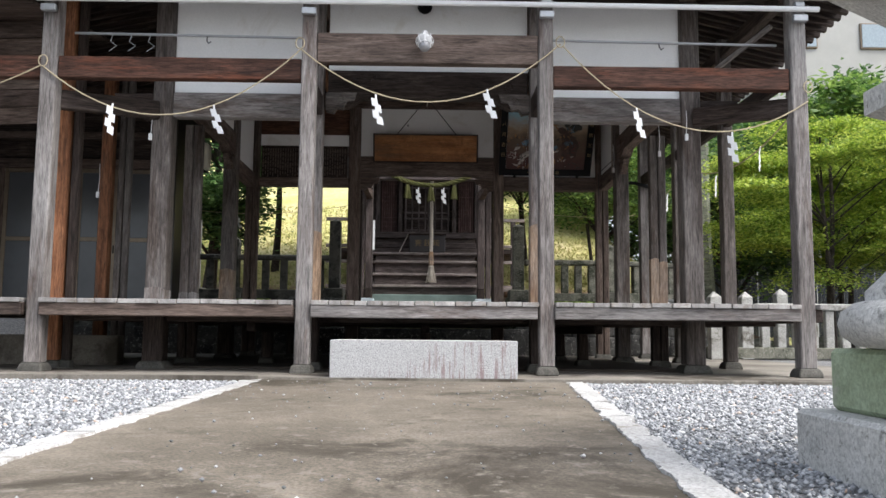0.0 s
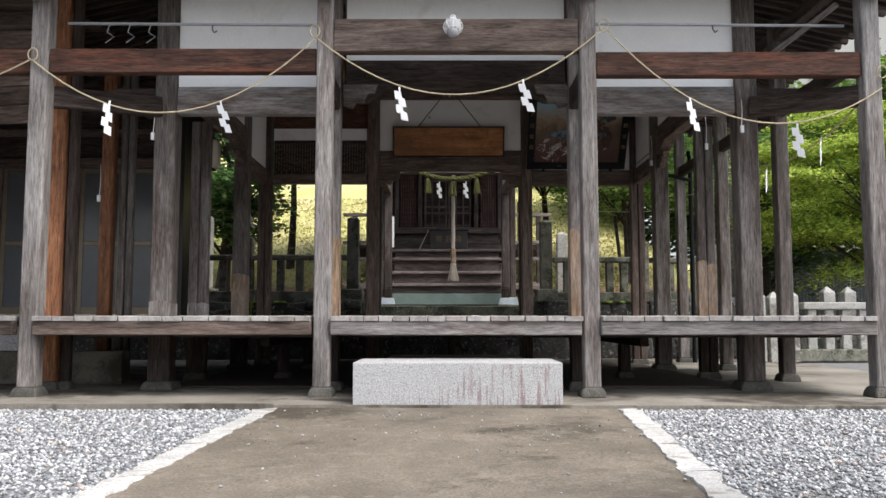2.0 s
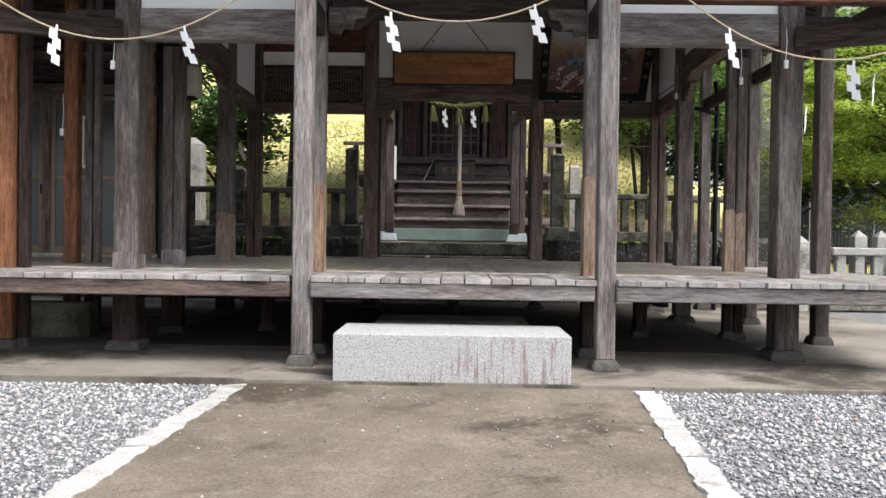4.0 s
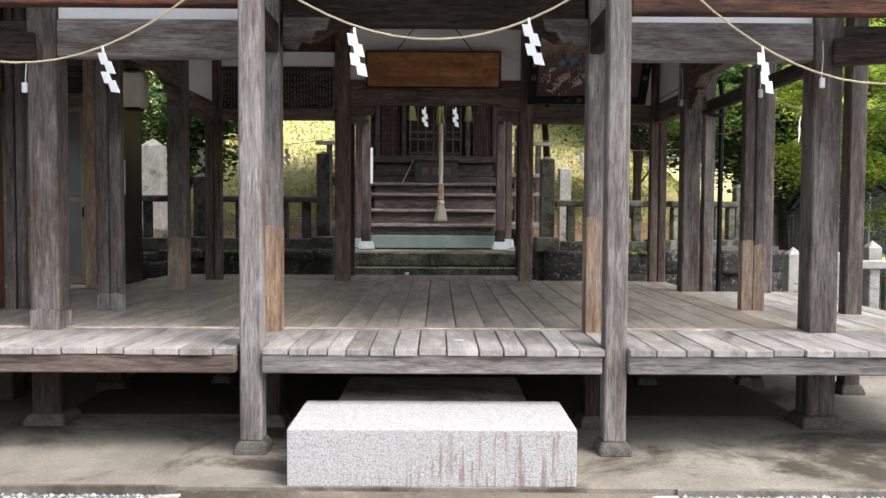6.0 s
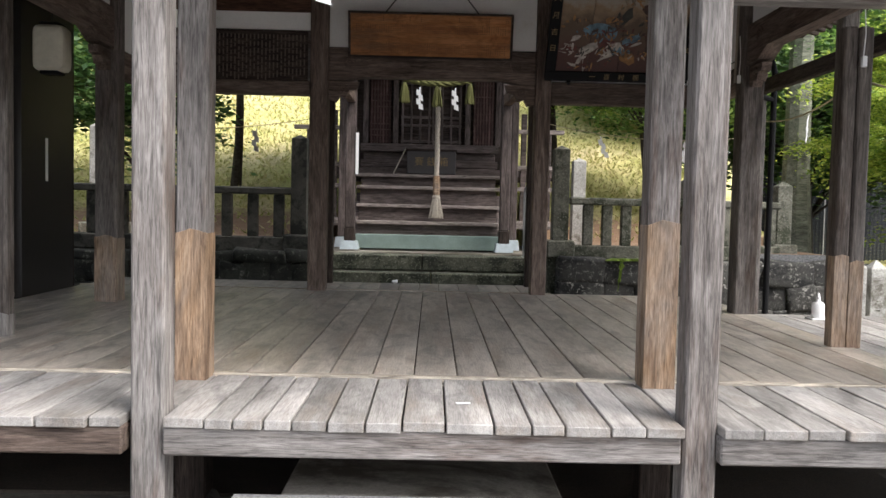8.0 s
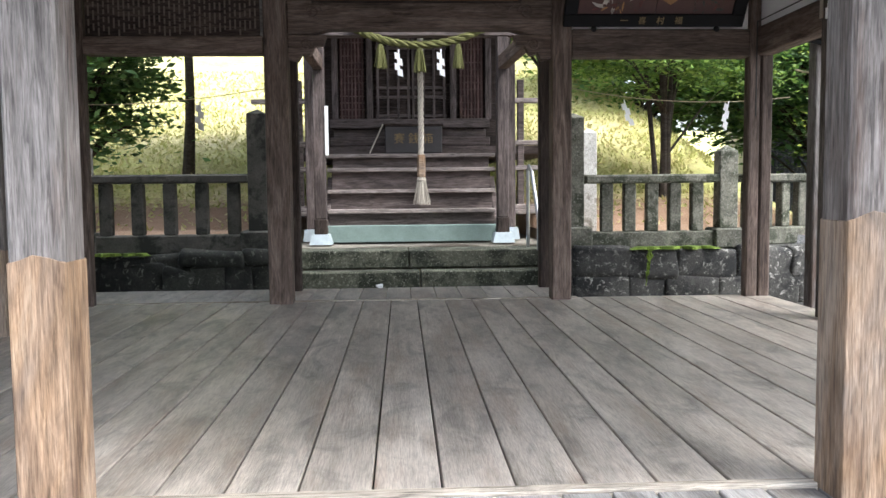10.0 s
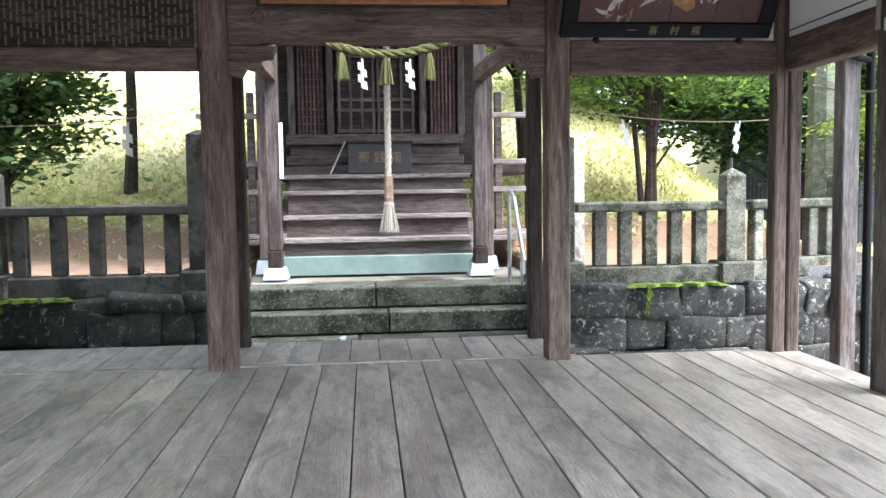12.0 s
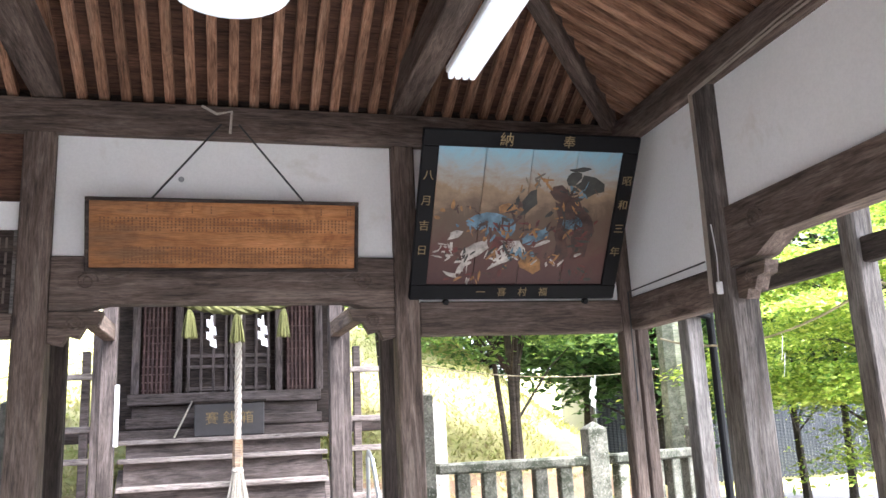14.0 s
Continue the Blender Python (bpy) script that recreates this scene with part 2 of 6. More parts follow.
BLACK_W = plain("black_wire", (0.02, 0.02, 0.02), 0.6)
WHITE = plain("white_enamel", (0.78, 0.78, 0.78), 0.4, 0.0, 0.04)
PAPER = plain("white_paper", (0.82, 0.82, 0.82), 0.8, 0.0, 0.03)
PLASTIC = plain("white_plastic", (0.80, 0.80, 0.80), 0.35, 0.0, 0.02)
ROPE = plain("straw_rope", (0.50, 0.42, 0.28), 0.9, 0.0, 0.4, 90)
HEMP = plain("hemp_rope", (0.52, 0.47, 0.40), 0.9, 0.0, 0.35, 70)
STRAW = plain("green_straw", (0.115, 0.115, 0.034), 0.9, 0.0, 0.45, 60)
GOLD = plain("gold_paint", (0.24, 0.175, 0.08), 0.7, 0.0, 0.5, 30)
INK = plain("ink", (0.06, 0.035, 0.02), 0.8)
LAMPLIT = lit("lit_white_diffuser", (0.9, 0.93, 0.95), 0.06)
STEEL = plain("stainless_steel", (0.55, 0.56, 0.57), 0.3, 0.9)
BARK = wood("bark", (0.02, 0.016, 0.013), (0.05, 0.04, 0.032), (0.09, 0.075, 0.06))
BARK_L = wood("mossy_bark", (0.12, 0.13, 0.09), (0.24, 0.25, 0.19), (0.36, 0.36, 0.29))
LEAF_D = leafy("dark_leaf", (0.025, 0.065, 0.018), (0.075, 0.16, 0.045), (0.17, 0.28, 0.085))
LEAF_B = leafy("bright_leaf", (0.10, 0.19, 0.02), (0.33, 0.45, 0.055), (0.60, 0.65, 0.13))
LEAF_M = leafy("mid_leaf", (0.04, 0.10, 0.022), (0.14, 0.25, 0.05), (0.30, 0.42, 0.10))
TILE = plain("roof_tile", (0.10, 0.105, 0.11), 0.5, 0.0, 0.3)
HOUSE = mineral("house_render", (0.36, 0.355, 0.33), (0.46, 0.455, 0.43), 0.8, 0.05)


def grass_mat():
    m, nt, b = nodes_of("grass_slope")
    v = coords(nt, (1, 1, 1), False)
    n = noise_tex(nt, v, 0.35, 6, 0.65)
    f = noise_tex(nt, v, 7.0, 7, 0.78)
    col = ramp(nt, n, [(0.35, (0.33, 0.37, 0.09)), (0.5, (0.50, 0.46, 0.18)), (0.68, (0.58, 0.50, 0.28))])
    col = mix(nt, 0.8, col, ramp(nt, f, [(0.36, grey(0.66)), (0.6, grey(1.14))]), "MULTIPLY")
    tc = nt.nodes.new("ShaderNodeTexCoord")
    sp = nt.nodes.new("ShaderNodeSeparateXYZ")
    link(nt, tc.outputs["Object"], sp.inputs[0])
    edge = nt.nodes.new("ShaderNodeMath")
    edge.operation, edge.inputs[1].default_value = "MULTIPLY_ADD", 1.6
    link(nt, f, edge.inputs[0])
    link(nt, sp.outputs[1], edge.inputs[2])
    mr = nt.nodes.new("ShaderNodeMapRange")
    mr.inputs[1].default_value, mr.inputs[2].default_value = 20.7, 21.3
    link(nt, edge.outputs[0], mr.inputs[0])
    soil = mix(nt, f, (0.17, 0.095, 0.055), (0.36, 0.24, 0.155))
    col = mix(nt, mr.outputs[0], soil, col)
    link(nt, col, b.inputs["Base Color"])
    b.inputs["Roughness"].default_value = 0.9
    bump(nt, b, f, 0.8, 0.05)
    return m


GRASS = grass_mat()


def granite_mat():
    """Speckled granite with rusty runs down its faces."""
    m, nt, b = nodes_of("granite")
    v = coords(nt, (1, 1, 1), False)
    sp = noise_tex(nt, v, 85, 3, 0.75)
    sp2 = noise_tex(nt, v, 170, 2, 0.6)
    col = ramp(nt, sp, [(0.30, grey(0.17)), (0.44, grey(0.36)), (0.56, (0.47, 0.466, 0.46)), (0.75, grey(0.58))])
    col = mix(nt, 0.6, col, ramp(nt, sp2, [(0.4, grey(0.7)), (0.6, grey(1.1))]), "MULTIPLY")
    run = noise_tex(nt, coords(nt, (30, 0.4, 2.2), False), 1.0, 5, 0.75, 0.4)
    far = noise_tex(nt, coords(nt, (1.1, 0.3, 2.4), False), 1.0, 3, 0.6)
    m1 = ramp(nt, run, [(0.52, grey(0)), (0.60, grey(1))])
    oc = nt.nodes.new("ShaderNodeTexCoord")
    sx = nt.nodes.new("ShaderNodeSeparateXYZ")
    link(nt, oc.outputs["Object"], sx.inputs[0])
    lean = nt.nodes.new("ShaderNodeMath")
    lean.operation, lean.inputs[1].default_value = "MULTIPLY_ADD", 0.22
    link(nt, sx.outputs[0], lean.inputs[0])
    link(nt, far, lean.inputs[2])
    m2 = ramp(nt, lean.outputs[0], [(0.42, grey(0)), (0.60, grey(0.7))])
    mk = mix(nt, 1.0, m1, m2, "MULTIPLY")
    geo = nt.nodes.new("ShaderNodeTexCoord")
    nz = nt.nodes.new("ShaderNodeSeparateXYZ")
    link(nt, geo.outputs["Object"], nz.inputs[0])
    side = ramp(nt, nz.outputs[2], [(0.15, grey(1)), (0.165, grey(0))])
    mk = mix(nt, 1.0, mk, side, "MULTIPLY")
    col = mix(nt, mk, col, (0.20, 0.12, 0.115))
    link(nt, col, b.inputs["Base Color"])
    b.inputs["Roughness"].default_value = 0.75
    bump(nt, b, sp, 0.25, 0.004)
    return m


GRANITE = granite_mat()


def painting_mat():
    """Weathered abstract picture: pale blue above, ochre in the middle, red-brown below."""
    m, nt, b = nodes_of("votive_picture")
    tc = nt.nodes.new("ShaderNodeTexCoord")
    sp = nt.nodes.new("ShaderNodeSeparateXYZ")
    link(nt, tc.outputs["Object"], sp.inputs[0])
    n = noise_tex(nt, tc.outputs["Object"], 3.0, 6, 0.7, 0.6)
    ma = nt.nodes.new("ShaderNodeMath")
    ma.operation = "MULTIPLY_ADD"
    ma.inputs[1].default_value, ma.inputs[2].default_value = 0.75, 0.27
    link(nt, sp.outputs[1], ma.inputs[0])
    ad = nt.nodes.new("ShaderNodeMath")
    ad.operation = "MULTIPLY_ADD"
    ad.inputs[1].default_value = 0.5
    link(nt, n, ad.inputs[0])
    link(nt, ma.outputs[0], ad.inputs[2])
    col = ramp(nt, ad.outputs[0], [(0.15, (0.042, 0.010, 0.009)), (0.36, (0.07, 0.024, 0.017)), (0.52, (0.08, 0.052, 0.03)),
                                   (0.66, (0.22, 0.145, 0.085)), (0.76, (0.27, 0.27, 0.25)), (0.90, (0.20, 0.37, 0.47))])
    link(nt, col, b.inputs["Base Color"])
    b.inputs["Roughness"].default_value = 0.55
    return m


PICTURE = painting_mat()


# ---- building blocks ----
def world_of(ob):
    m = ob.matrix_basis.copy()
    while ob.parent:
        m = ob.parent.matrix_basis @ ob.matrix_parent_inverse @ m
        ob = ob.parent
    return m


def finish(name, bm, material, at=None, parent=None, label="", smooth=False):
    me = bpy.data.meshes.new(name)
    bm.to_mesh(me)
    bm.free()
    me.materials.append(material)
    if smooth:
        me.shade_smooth()
    return place(name, me, at, parent, label)


def place(name, me, at=None, parent=None, label=""):
    ob = new(name, me)
    ob.matrix_basis = at if at is not None else Matrix.Identity(4)
    if parent:
        ob.parent = parent
        ob.matrix_parent_inverse = world_of(parent).inverted()
    if label:
        ob["label"] = label
    return ob


def part(name, bm, material, parent, label="", at=None, smooth=False):
    return finish(name, bm, material, at, parent, label, smooth)


def base(name, x, y, z, label, category, group="", kind=""):
    return tagged(place(name, None, pose(x, y, z)), label, category, group, kind)


def block(sx, sy, sz, bevel=0.006, seg=1):
    bm = bmesh.new()
    bmesh.ops.create_cube(bm, size=1.0)
    bmesh.ops.scale(bm, vec=(sx, sy, sz), verts=bm.verts)
    if bevel:
        bmesh.ops.bevel(bm, geom=bm.edges[:], offset=min(bevel, 0.4 * min(sx, sy, sz)), segments=seg, affect="EDGES", profile=0.6)
    return bm


def add_block(bm, c, s, rz=0.0, bevel=0.0):
    """Adds a box to bm: centre c, size s."""
    r = bmesh.ops.create_cube(bm, size=1.0, matrix=pose(*c, 0, 0, rz) @ Matrix.Diagonal((*s, 1)))
    if bevel:
        es = list({e for v in r["verts"] for e in v.link_edges})
        bmesh.ops.bevel(bm, geom=es, offset=bevel, segments=1, affect="EDGES")


def along(p0, p1, roll=0.0):
    """Pose with its x axis from p0 to p1, at their middle."""
    a, b = Vector(p0), Vector(p1)
    d = (b - a).normalized()
    up = Vector((0, 0, 1)) if abs(d.z) < 0.95 else Vector((0, 1, 0))
    y = up.cross(d).normalized()
    z = d.cross(y)
    m = Matrix((d, y, z)).transposed().to_4x4()
    return Matrix.Translation((a + b) / 2) @ m @ pose(0, 0, 0, roll)


def beam(name, p0, p1, w, h, material, parent=None, label="", bevel=0.008):
    n = (Vector(p1) - Vector(p0)).length
    return finish(name, block(n, w, h, bevel), material, along(p0, p1), parent, label)


def tube_mesh(bm, pts, r, sides=8, cap=True):
    """A round bar through the points; r is one radius or one for each point."""
    rings = []
    pts = [Vector(p) for p in pts]
    side = Vector((0.31, 0.17, 0.93))
    for i, p in enumerate(pts):
        d = (pts[min(i + 1, len(pts) - 1)] - pts[max(i - 1, 0)]).normalized()
        u = side - d * side.dot(d)
        if u.length < 0.1:
            u = Vector((1, 0, 0)) - d * d.x
        u.normalize()
        side = u
        v = d.cross(u)
        rr = r[i] if isinstance(r, (list, tuple)) else r
        rings.append([bm.verts.new(p + (u * math.cos(a) + v * math.sin(a)) * rr) for a in (2 * math.pi * k / sides for k in range(sides))])
    for a, b in zip(rings, rings[1:]):
        for k in range(sides):
            bm.faces.new((a[k], a[(k + 1) % sides], b[(k + 1) % sides], b[k]))
    if cap:
        bm.faces.new(rings[0][::-1])
        bm.faces.new(rings[-1])
    return bm


def tube(pts, r, sides=8):
    return tube_mesh(bmesh.new(), pts, r, sides)


def lathe(profile, sides=16):
    """Turns (radius, height) pairs about the z axis."""
    bm = bmesh.new()
    rings = [[bm.verts.new((r * math.cos(2 * math.pi * k / sides), r * math.sin(2 * math.pi * k / sides), z)) for k in range(sides)] for r, z in profile]
    for a, b in zip(rings, rings[1:]):
        for k in range(sides):
            bm.faces.new((a[k], a[(k + 1) % sides], b[(k + 1) % sides], b[k]))
    bm.faces.new(rings[0][::-1])
    bm.faces.new(rings[-1])
    return bm


def extrude(outline, depth):
    """A flat outline in x and z, given thickness along y."""
    bm = bmesh.new()
    a = [bm.verts.new((x, -depth / 2, z)) for x, z in outline]
    b = [bm.verts.new((x, depth / 2, z)) for x, z in outline]
    bm.faces.new(a)
    bm.faces.new(b[::-1])
    n = len(a)
    for i in range(n):
        bm.faces.new((a[(i + 1) % n], a[i], b[i], b[(i + 1) % n]))
    bmesh.ops.recalc_face_normals(bm, faces=bm.faces[:])
    return bm


def lettering(text, size, material, at, parent, vertical=False):
    """Writing cut out as a thin mesh."""
    cu = bpy.data.curves.new("lettering", "FONT")
    cu.body = "\n".join(text) if vertical else text
    cu.size, cu.align_x, cu.align_y, cu.extrude = size, "CENTER", "CENTER", 0.0015
    ob = bpy.data.objects.new("lettering", cu)
    scene.collection.objects.link(ob)
    dg = bpy.context.evaluated_depsgraph_get()
    me = bpy.data.meshes.new_from_object(ob.evaluated_get(dg))
    bpy.data.objects.remove(ob)
    me.materials.clear()
    me.materials.append(material)
    return place("lettering", me, at, parent)


RNG = random.Random(7)


# ---- ground ----
def height(x, y):
    if y < 2.6:
        return -0.85
    z = -0.029 * max(0.0, 7.4 - y) - (0.035 if y < 7.42 else 0.0)
    if y > 15.95 and not (-1.62 < x < 1.72 and y < 20.5) and x < 5.6:
        z = 1.12
    elif y > 15.95 and x >= 5.6:
        z = 0.05
        if y > 27:
            z += (y - 27) * 0.10
    if y > 19:
        q = max(0.0, min(1.0, (x - 5.2) / 4.3))
        q = q * q * (3 - 2 * q)
        hill = 1.12 + min((y - 19.0) * 0.34, 34.0)
        low = 0.05 + max(0.0, y - 27) * 0.10
        z = hill + (low - hill) * q
        if y < 20.5 and -1.62 < x < 1.72:
            z = 0.0
    return z + 0.02 * noise.noise(Vector((x * 0.5, y * 0.5, 0))) * (1 if y > 20 else 0)


def ground_sheet():
    xs = [-600, -200, -90, -60, -40, -30, -24, -20, -16, -13] + [-11 + i for i in range(8)] + [-3, -2.2, -1.63, -1.61, -0.8, 0, 0.8, 1.71, 1.73, 2.4, 3.2, 4, 4.8, 5.55, 5.6, 6.4] + [7 + i for i in range(10)] + [18, 21, 25, 30, 40, 60, 90, 200, 600]
    ys = [-600, -200, -60, -20, -8, -2, 1, 2.58, 2.6, 3.5, 4.5, 5.5, 6.5, 7.4, 9, 12, 15.93, 15.96, 17, 18] + [19 + i for i in range(12)] + [32, 34, 36, 39, 42, 46, 50, 56, 64, 75, 90, 120, 200, 600]
    bm = bmesh.new()
    grid = [[bm.verts.new((x, y, height(x, min(y, 120.0)))) for x in xs] for y in ys]
    for a, b in zip(grid, grid[1:]):
        for k in range(len(xs) - 1):
            f = bm.faces.new((a[k], a[k + 1], b[k + 1], b[k]))
            c = f.calc_center_median()
            f.material_index = 0 if c.y < 15.95 else 2 if c.x > 7.0 and c.y < 24 else 1
    me = bpy.data.meshes.new("ground")
    bm.to_mesh(me)
    bm.free()
    me.materials.append(GRAVEL)
    me.materials.append(GRASS)
    me.materials.append(GARDEN)
    return tagged(place("ground", me), "grey gravel yard with a dry grass slope behind", "ground", kind="structure")


ground_sheet()


def strip(name, corners, thick, material, label, category, kind="structure"):
    """A slab over the four corners (x, y, top z)."""
    bm = bmesh.new()
    top = [bm.verts.new(c) for c in corners]
    low = [bm.verts.new((c[0], c[1], c[2] - thick)) for c in corners]
    bm.faces.new(top)
    bm.faces.new(low[::-1])
    for i in range(4):
        j = (i + 1) % 4
        bm.faces.new((top[j], top[i], low[i], low[j]))
    bmesh.ops.recalc_face_normals(bm, faces=bm.faces[:])
    return tagged(finish(name, bm, material), label, category, kind=kind)


strip("pavement", [(-1.80, 2.6, -0.165), (1.01, 2.6, -0.165), (1.36, 7.458, -0.022), (-1.50, 7.458, -0.012)], 0.5, CONCRETE, "stained brown concrete approach path", "path")
strip("pavement", [(-9, 7.46, 0.015), (5.6, 7.46, 0.0), (5.6, 15.6, 0.012), (-9, 15.6, 0.015)], 0.2, APRON, "pale concrete apron round the hall", "pavement")
strip("trim", [(-9, 7.435, 0.018), (-1.5, 7.435, 0.018), (-1.5, 7.458, 0.022), (-9, 7.458, 0.022)], 0.1, APRON, "pale concrete edge of the apron", "edging")
strip("trim", [(1.45, 7.435, 0.004), (5.6, 7.435, 0.0), (5.6, 7.458, 0.006), (1.45, 7.458, 0.01)], 0.1, APRON, "pale concrete edge of the apron", "edging")
strip("pavement", [(-2.1, -30, -0.835), (1.5, -30, -0.835), (1.5, 1.2, -0.835), (-2.1, 1.2, -0.835)], 0.3, CONCRETE, "stained concrete path below the steps", "path")
for i in range(4):
    z = -0.165 - 0.17 * (i + 1)
    bm = block(3.6, 0.36, 0.4, 0.01)
    tagged(finish("stair_step", bm, CONCRETE, pose(-0.3, 2.6 - 0.35 * i - 0.18, z - 0.2 + 0.0)), "worn concrete stair step up to the path", "step", "approach steps")


def curb_line(x0, y0, x1, y1, n):
    c = base("curb", x0, y0, -0.1, "worn pale concrete curb beside the gravel", "curb", kind="structure")
    for i in range(n):
        a, b = i / n, (i + 1) / n - 0.004
        p0 = (x0 + (x1 - x0) * a, y0 + (y1 - y0) * a)
        p1 = (x0 + (x1 - x0) * b, y0 + (y1 - y0) * b)
        z0, z1 = (-0.029 * (7.4 - p[1]) - 0.058 for p in (p0, p1))
        bm = bmesh.new()
        m = 34
        last = None
        for k in range(m + 1):
            t = k / m
            x, y, z = p0[0] + (p1[0] - p0[0]) * t, p0[1] + (p1[1] - p0[1]) * t, z0 + (z1 - z0) * t
            j = [0.02 * noise.noise(Vector((x * 3 + s, y * 7, i))) + 0.010 * noise.noise(Vector((s, y * 23, i))) for s in (0, 9, 18, 27)]
            sec = [(x - 0.09 + j[0], y, z - 0.06), (x - 0.078 + j[1] * 1.6, y, z + 0.045 + j[2] * 0.5), (x + 0.07 + j[3] * 1.6, y, z + 0.047 + j[0] * 0.5), (x + 0.09 + j[2], y, z - 0.06)]
            ring = [bm.verts.new(q) for q in sec]
            if last:
                for q in range(3):
                    bm.faces.new((last[q], last[q + 1], ring[q + 1], ring[q]))
            else:
                bm.faces.new(ring)
            last = ring
        bm.faces.new(last[::-1])
        bmesh.ops.recalc_face_normals(bm, faces=bm.faces[:])
        part("curb_stone", bm, CURB, c)


# bare earth, its colour also carrying the shade beneath the floor
strip("soil_bed", [(-2.95, 9.12, 0.03), (2.9, 9.12, 0.03), (2.9, 14.9, 0.03), (-2.95, 14.9, 0.03)], 0.05, mineral("shaded_dark_earth", (0.035, 0.026, 0.019), (0.085, 0.065, 0.048), 2.0, 0.4, bumps=0.7), "dark bare earth under the raised floor, with shade in its colour", "earth")
curb_line(-1.525, 7.39, -1.84, 2.62, 6)
curb_line(1.375, 7.39, 1.045, 2.62, 6)


def stones(name, count, spots, size, material, label, on_path=False):
    """Loose stones strewn over rectangles (x0, x1, y0, y1)."""
    rs = np.random.RandomState(5)
    area = np.array([(b - a) * (d - c) for a, b, c, d in spots])
    pick = rs.choice(len(spots), count, p=area / area.sum())
    sp = np.array(spots)[pick]
    px = sp[:, 0] + (sp[:, 1] - sp[:, 0]) * rs.rand(count)
    py = sp[:, 2] + (sp[:, 3] - sp[:, 2]) * rs.rand(count)
    keep = np.ones(count, bool)
    left = -1.525 - 0.315 * (7.38 - py) / 4.77 - 0.055
    keep &= (px < left) | (px > 1.43 - 0.33 * (7.39 - py) / 4.77)
    if on_path:
        keep = np.ones(count, bool)
    px, py = px[keep], py[keep]
    n = len(px)
    pz = -0.029 * np.maximum(0, 7.4 - py) - (0.013 if on_path else 0.03)
    o = np.array([(1, 0, 0), (-0.5, 0.87, 0), (-0.5, -0.87, 0), (0.2, 0.1, 0.8), (0.1, -0.1, -0.8)])
    f = np.array([(0, 1, 3), (1, 2, 3), (2, 0, 3), (1, 0, 4), (2, 1, 4), (0, 2, 4)])
    s = size * (0.5 + rs.rand(n) ** 2)
    a = rs.rand(n) * 6.283
    v = o[None] * (1 + 0.5 * (rs.rand(n, 5, 1) - 0.5)) * s[:, None, None]
    ca, sa = np.cos(a)[:, None], np.sin(a)[:, None]
    x = v[..., 0] * ca - v[..., 1] * sa + px[:, None]
    y = v[..., 0] * sa + v[..., 1] * ca + py[:, None]
    z = v[..., 2] * 0.75 + pz[:, None]
    verts = np.stack((x, y, z), -1).reshape(-1, 3)
    faces = (f[None] + 5 * np.arange(n)[:, None, None]).reshape(-1, 3)
    return tagged(soup(name, verts, faces, material), label, "gravel", kind="stuff")


def soup(name, verts, faces, material, parent=None):
    me = bpy.data.meshes.new(name)
    k = faces.shape[1]
    me.vertices.add(len(verts))
    me.vertices.foreach_set("co", np.ascontiguousarray(verts, dtype=np.float32).ravel())
    me.loops.add(faces.size)
    me.loops.foreach_set("vertex_index", faces.astype(np.int32).ravel())
    me.polygons.add(len(faces))
    me.polygons.foreach_set("loop_start", np.arange(0, faces.size, k, dtype=np.int32))
    me.update(calc_edges=True)
    me.materials.append(material)
    return place(name, me, None, parent)


def pebble_mat():
    m, nt, b = nodes_of("pebble")
    g = nt.nodes.new("ShaderNodeNewGeometry")
    col = ramp(nt, g.outputs["Random Per Island"], [(0.0, (0.12, 0.125, 0.13)), (0.45, (0.28, 0.287, 0.295)), (0.8, (0.42, 0.425, 0.43)), (0.97, (0.58, 0.575, 0.56)), (1.0, (0.40, 0.28, 0.20))])
    link(nt, col, b.inputs["Base Color"])
    b.inputs["Roughness"].default_value = 0.85
    return m


stones("grit", 220, [(-1.5, 1.2, 2.7, 7.35), (-1.5, 1.3, 5.5, 7.35)], 0.011, pebble_mat(), "pale grit strewn on the concrete path", True)
stones("gravel", 88000, [(-7.5, -1.5, 2.6, 7.43), (1.05, 5.5, 2.6, 7.43)], 0.0165, pebble_mat(), "loose light grey crushed gravel")


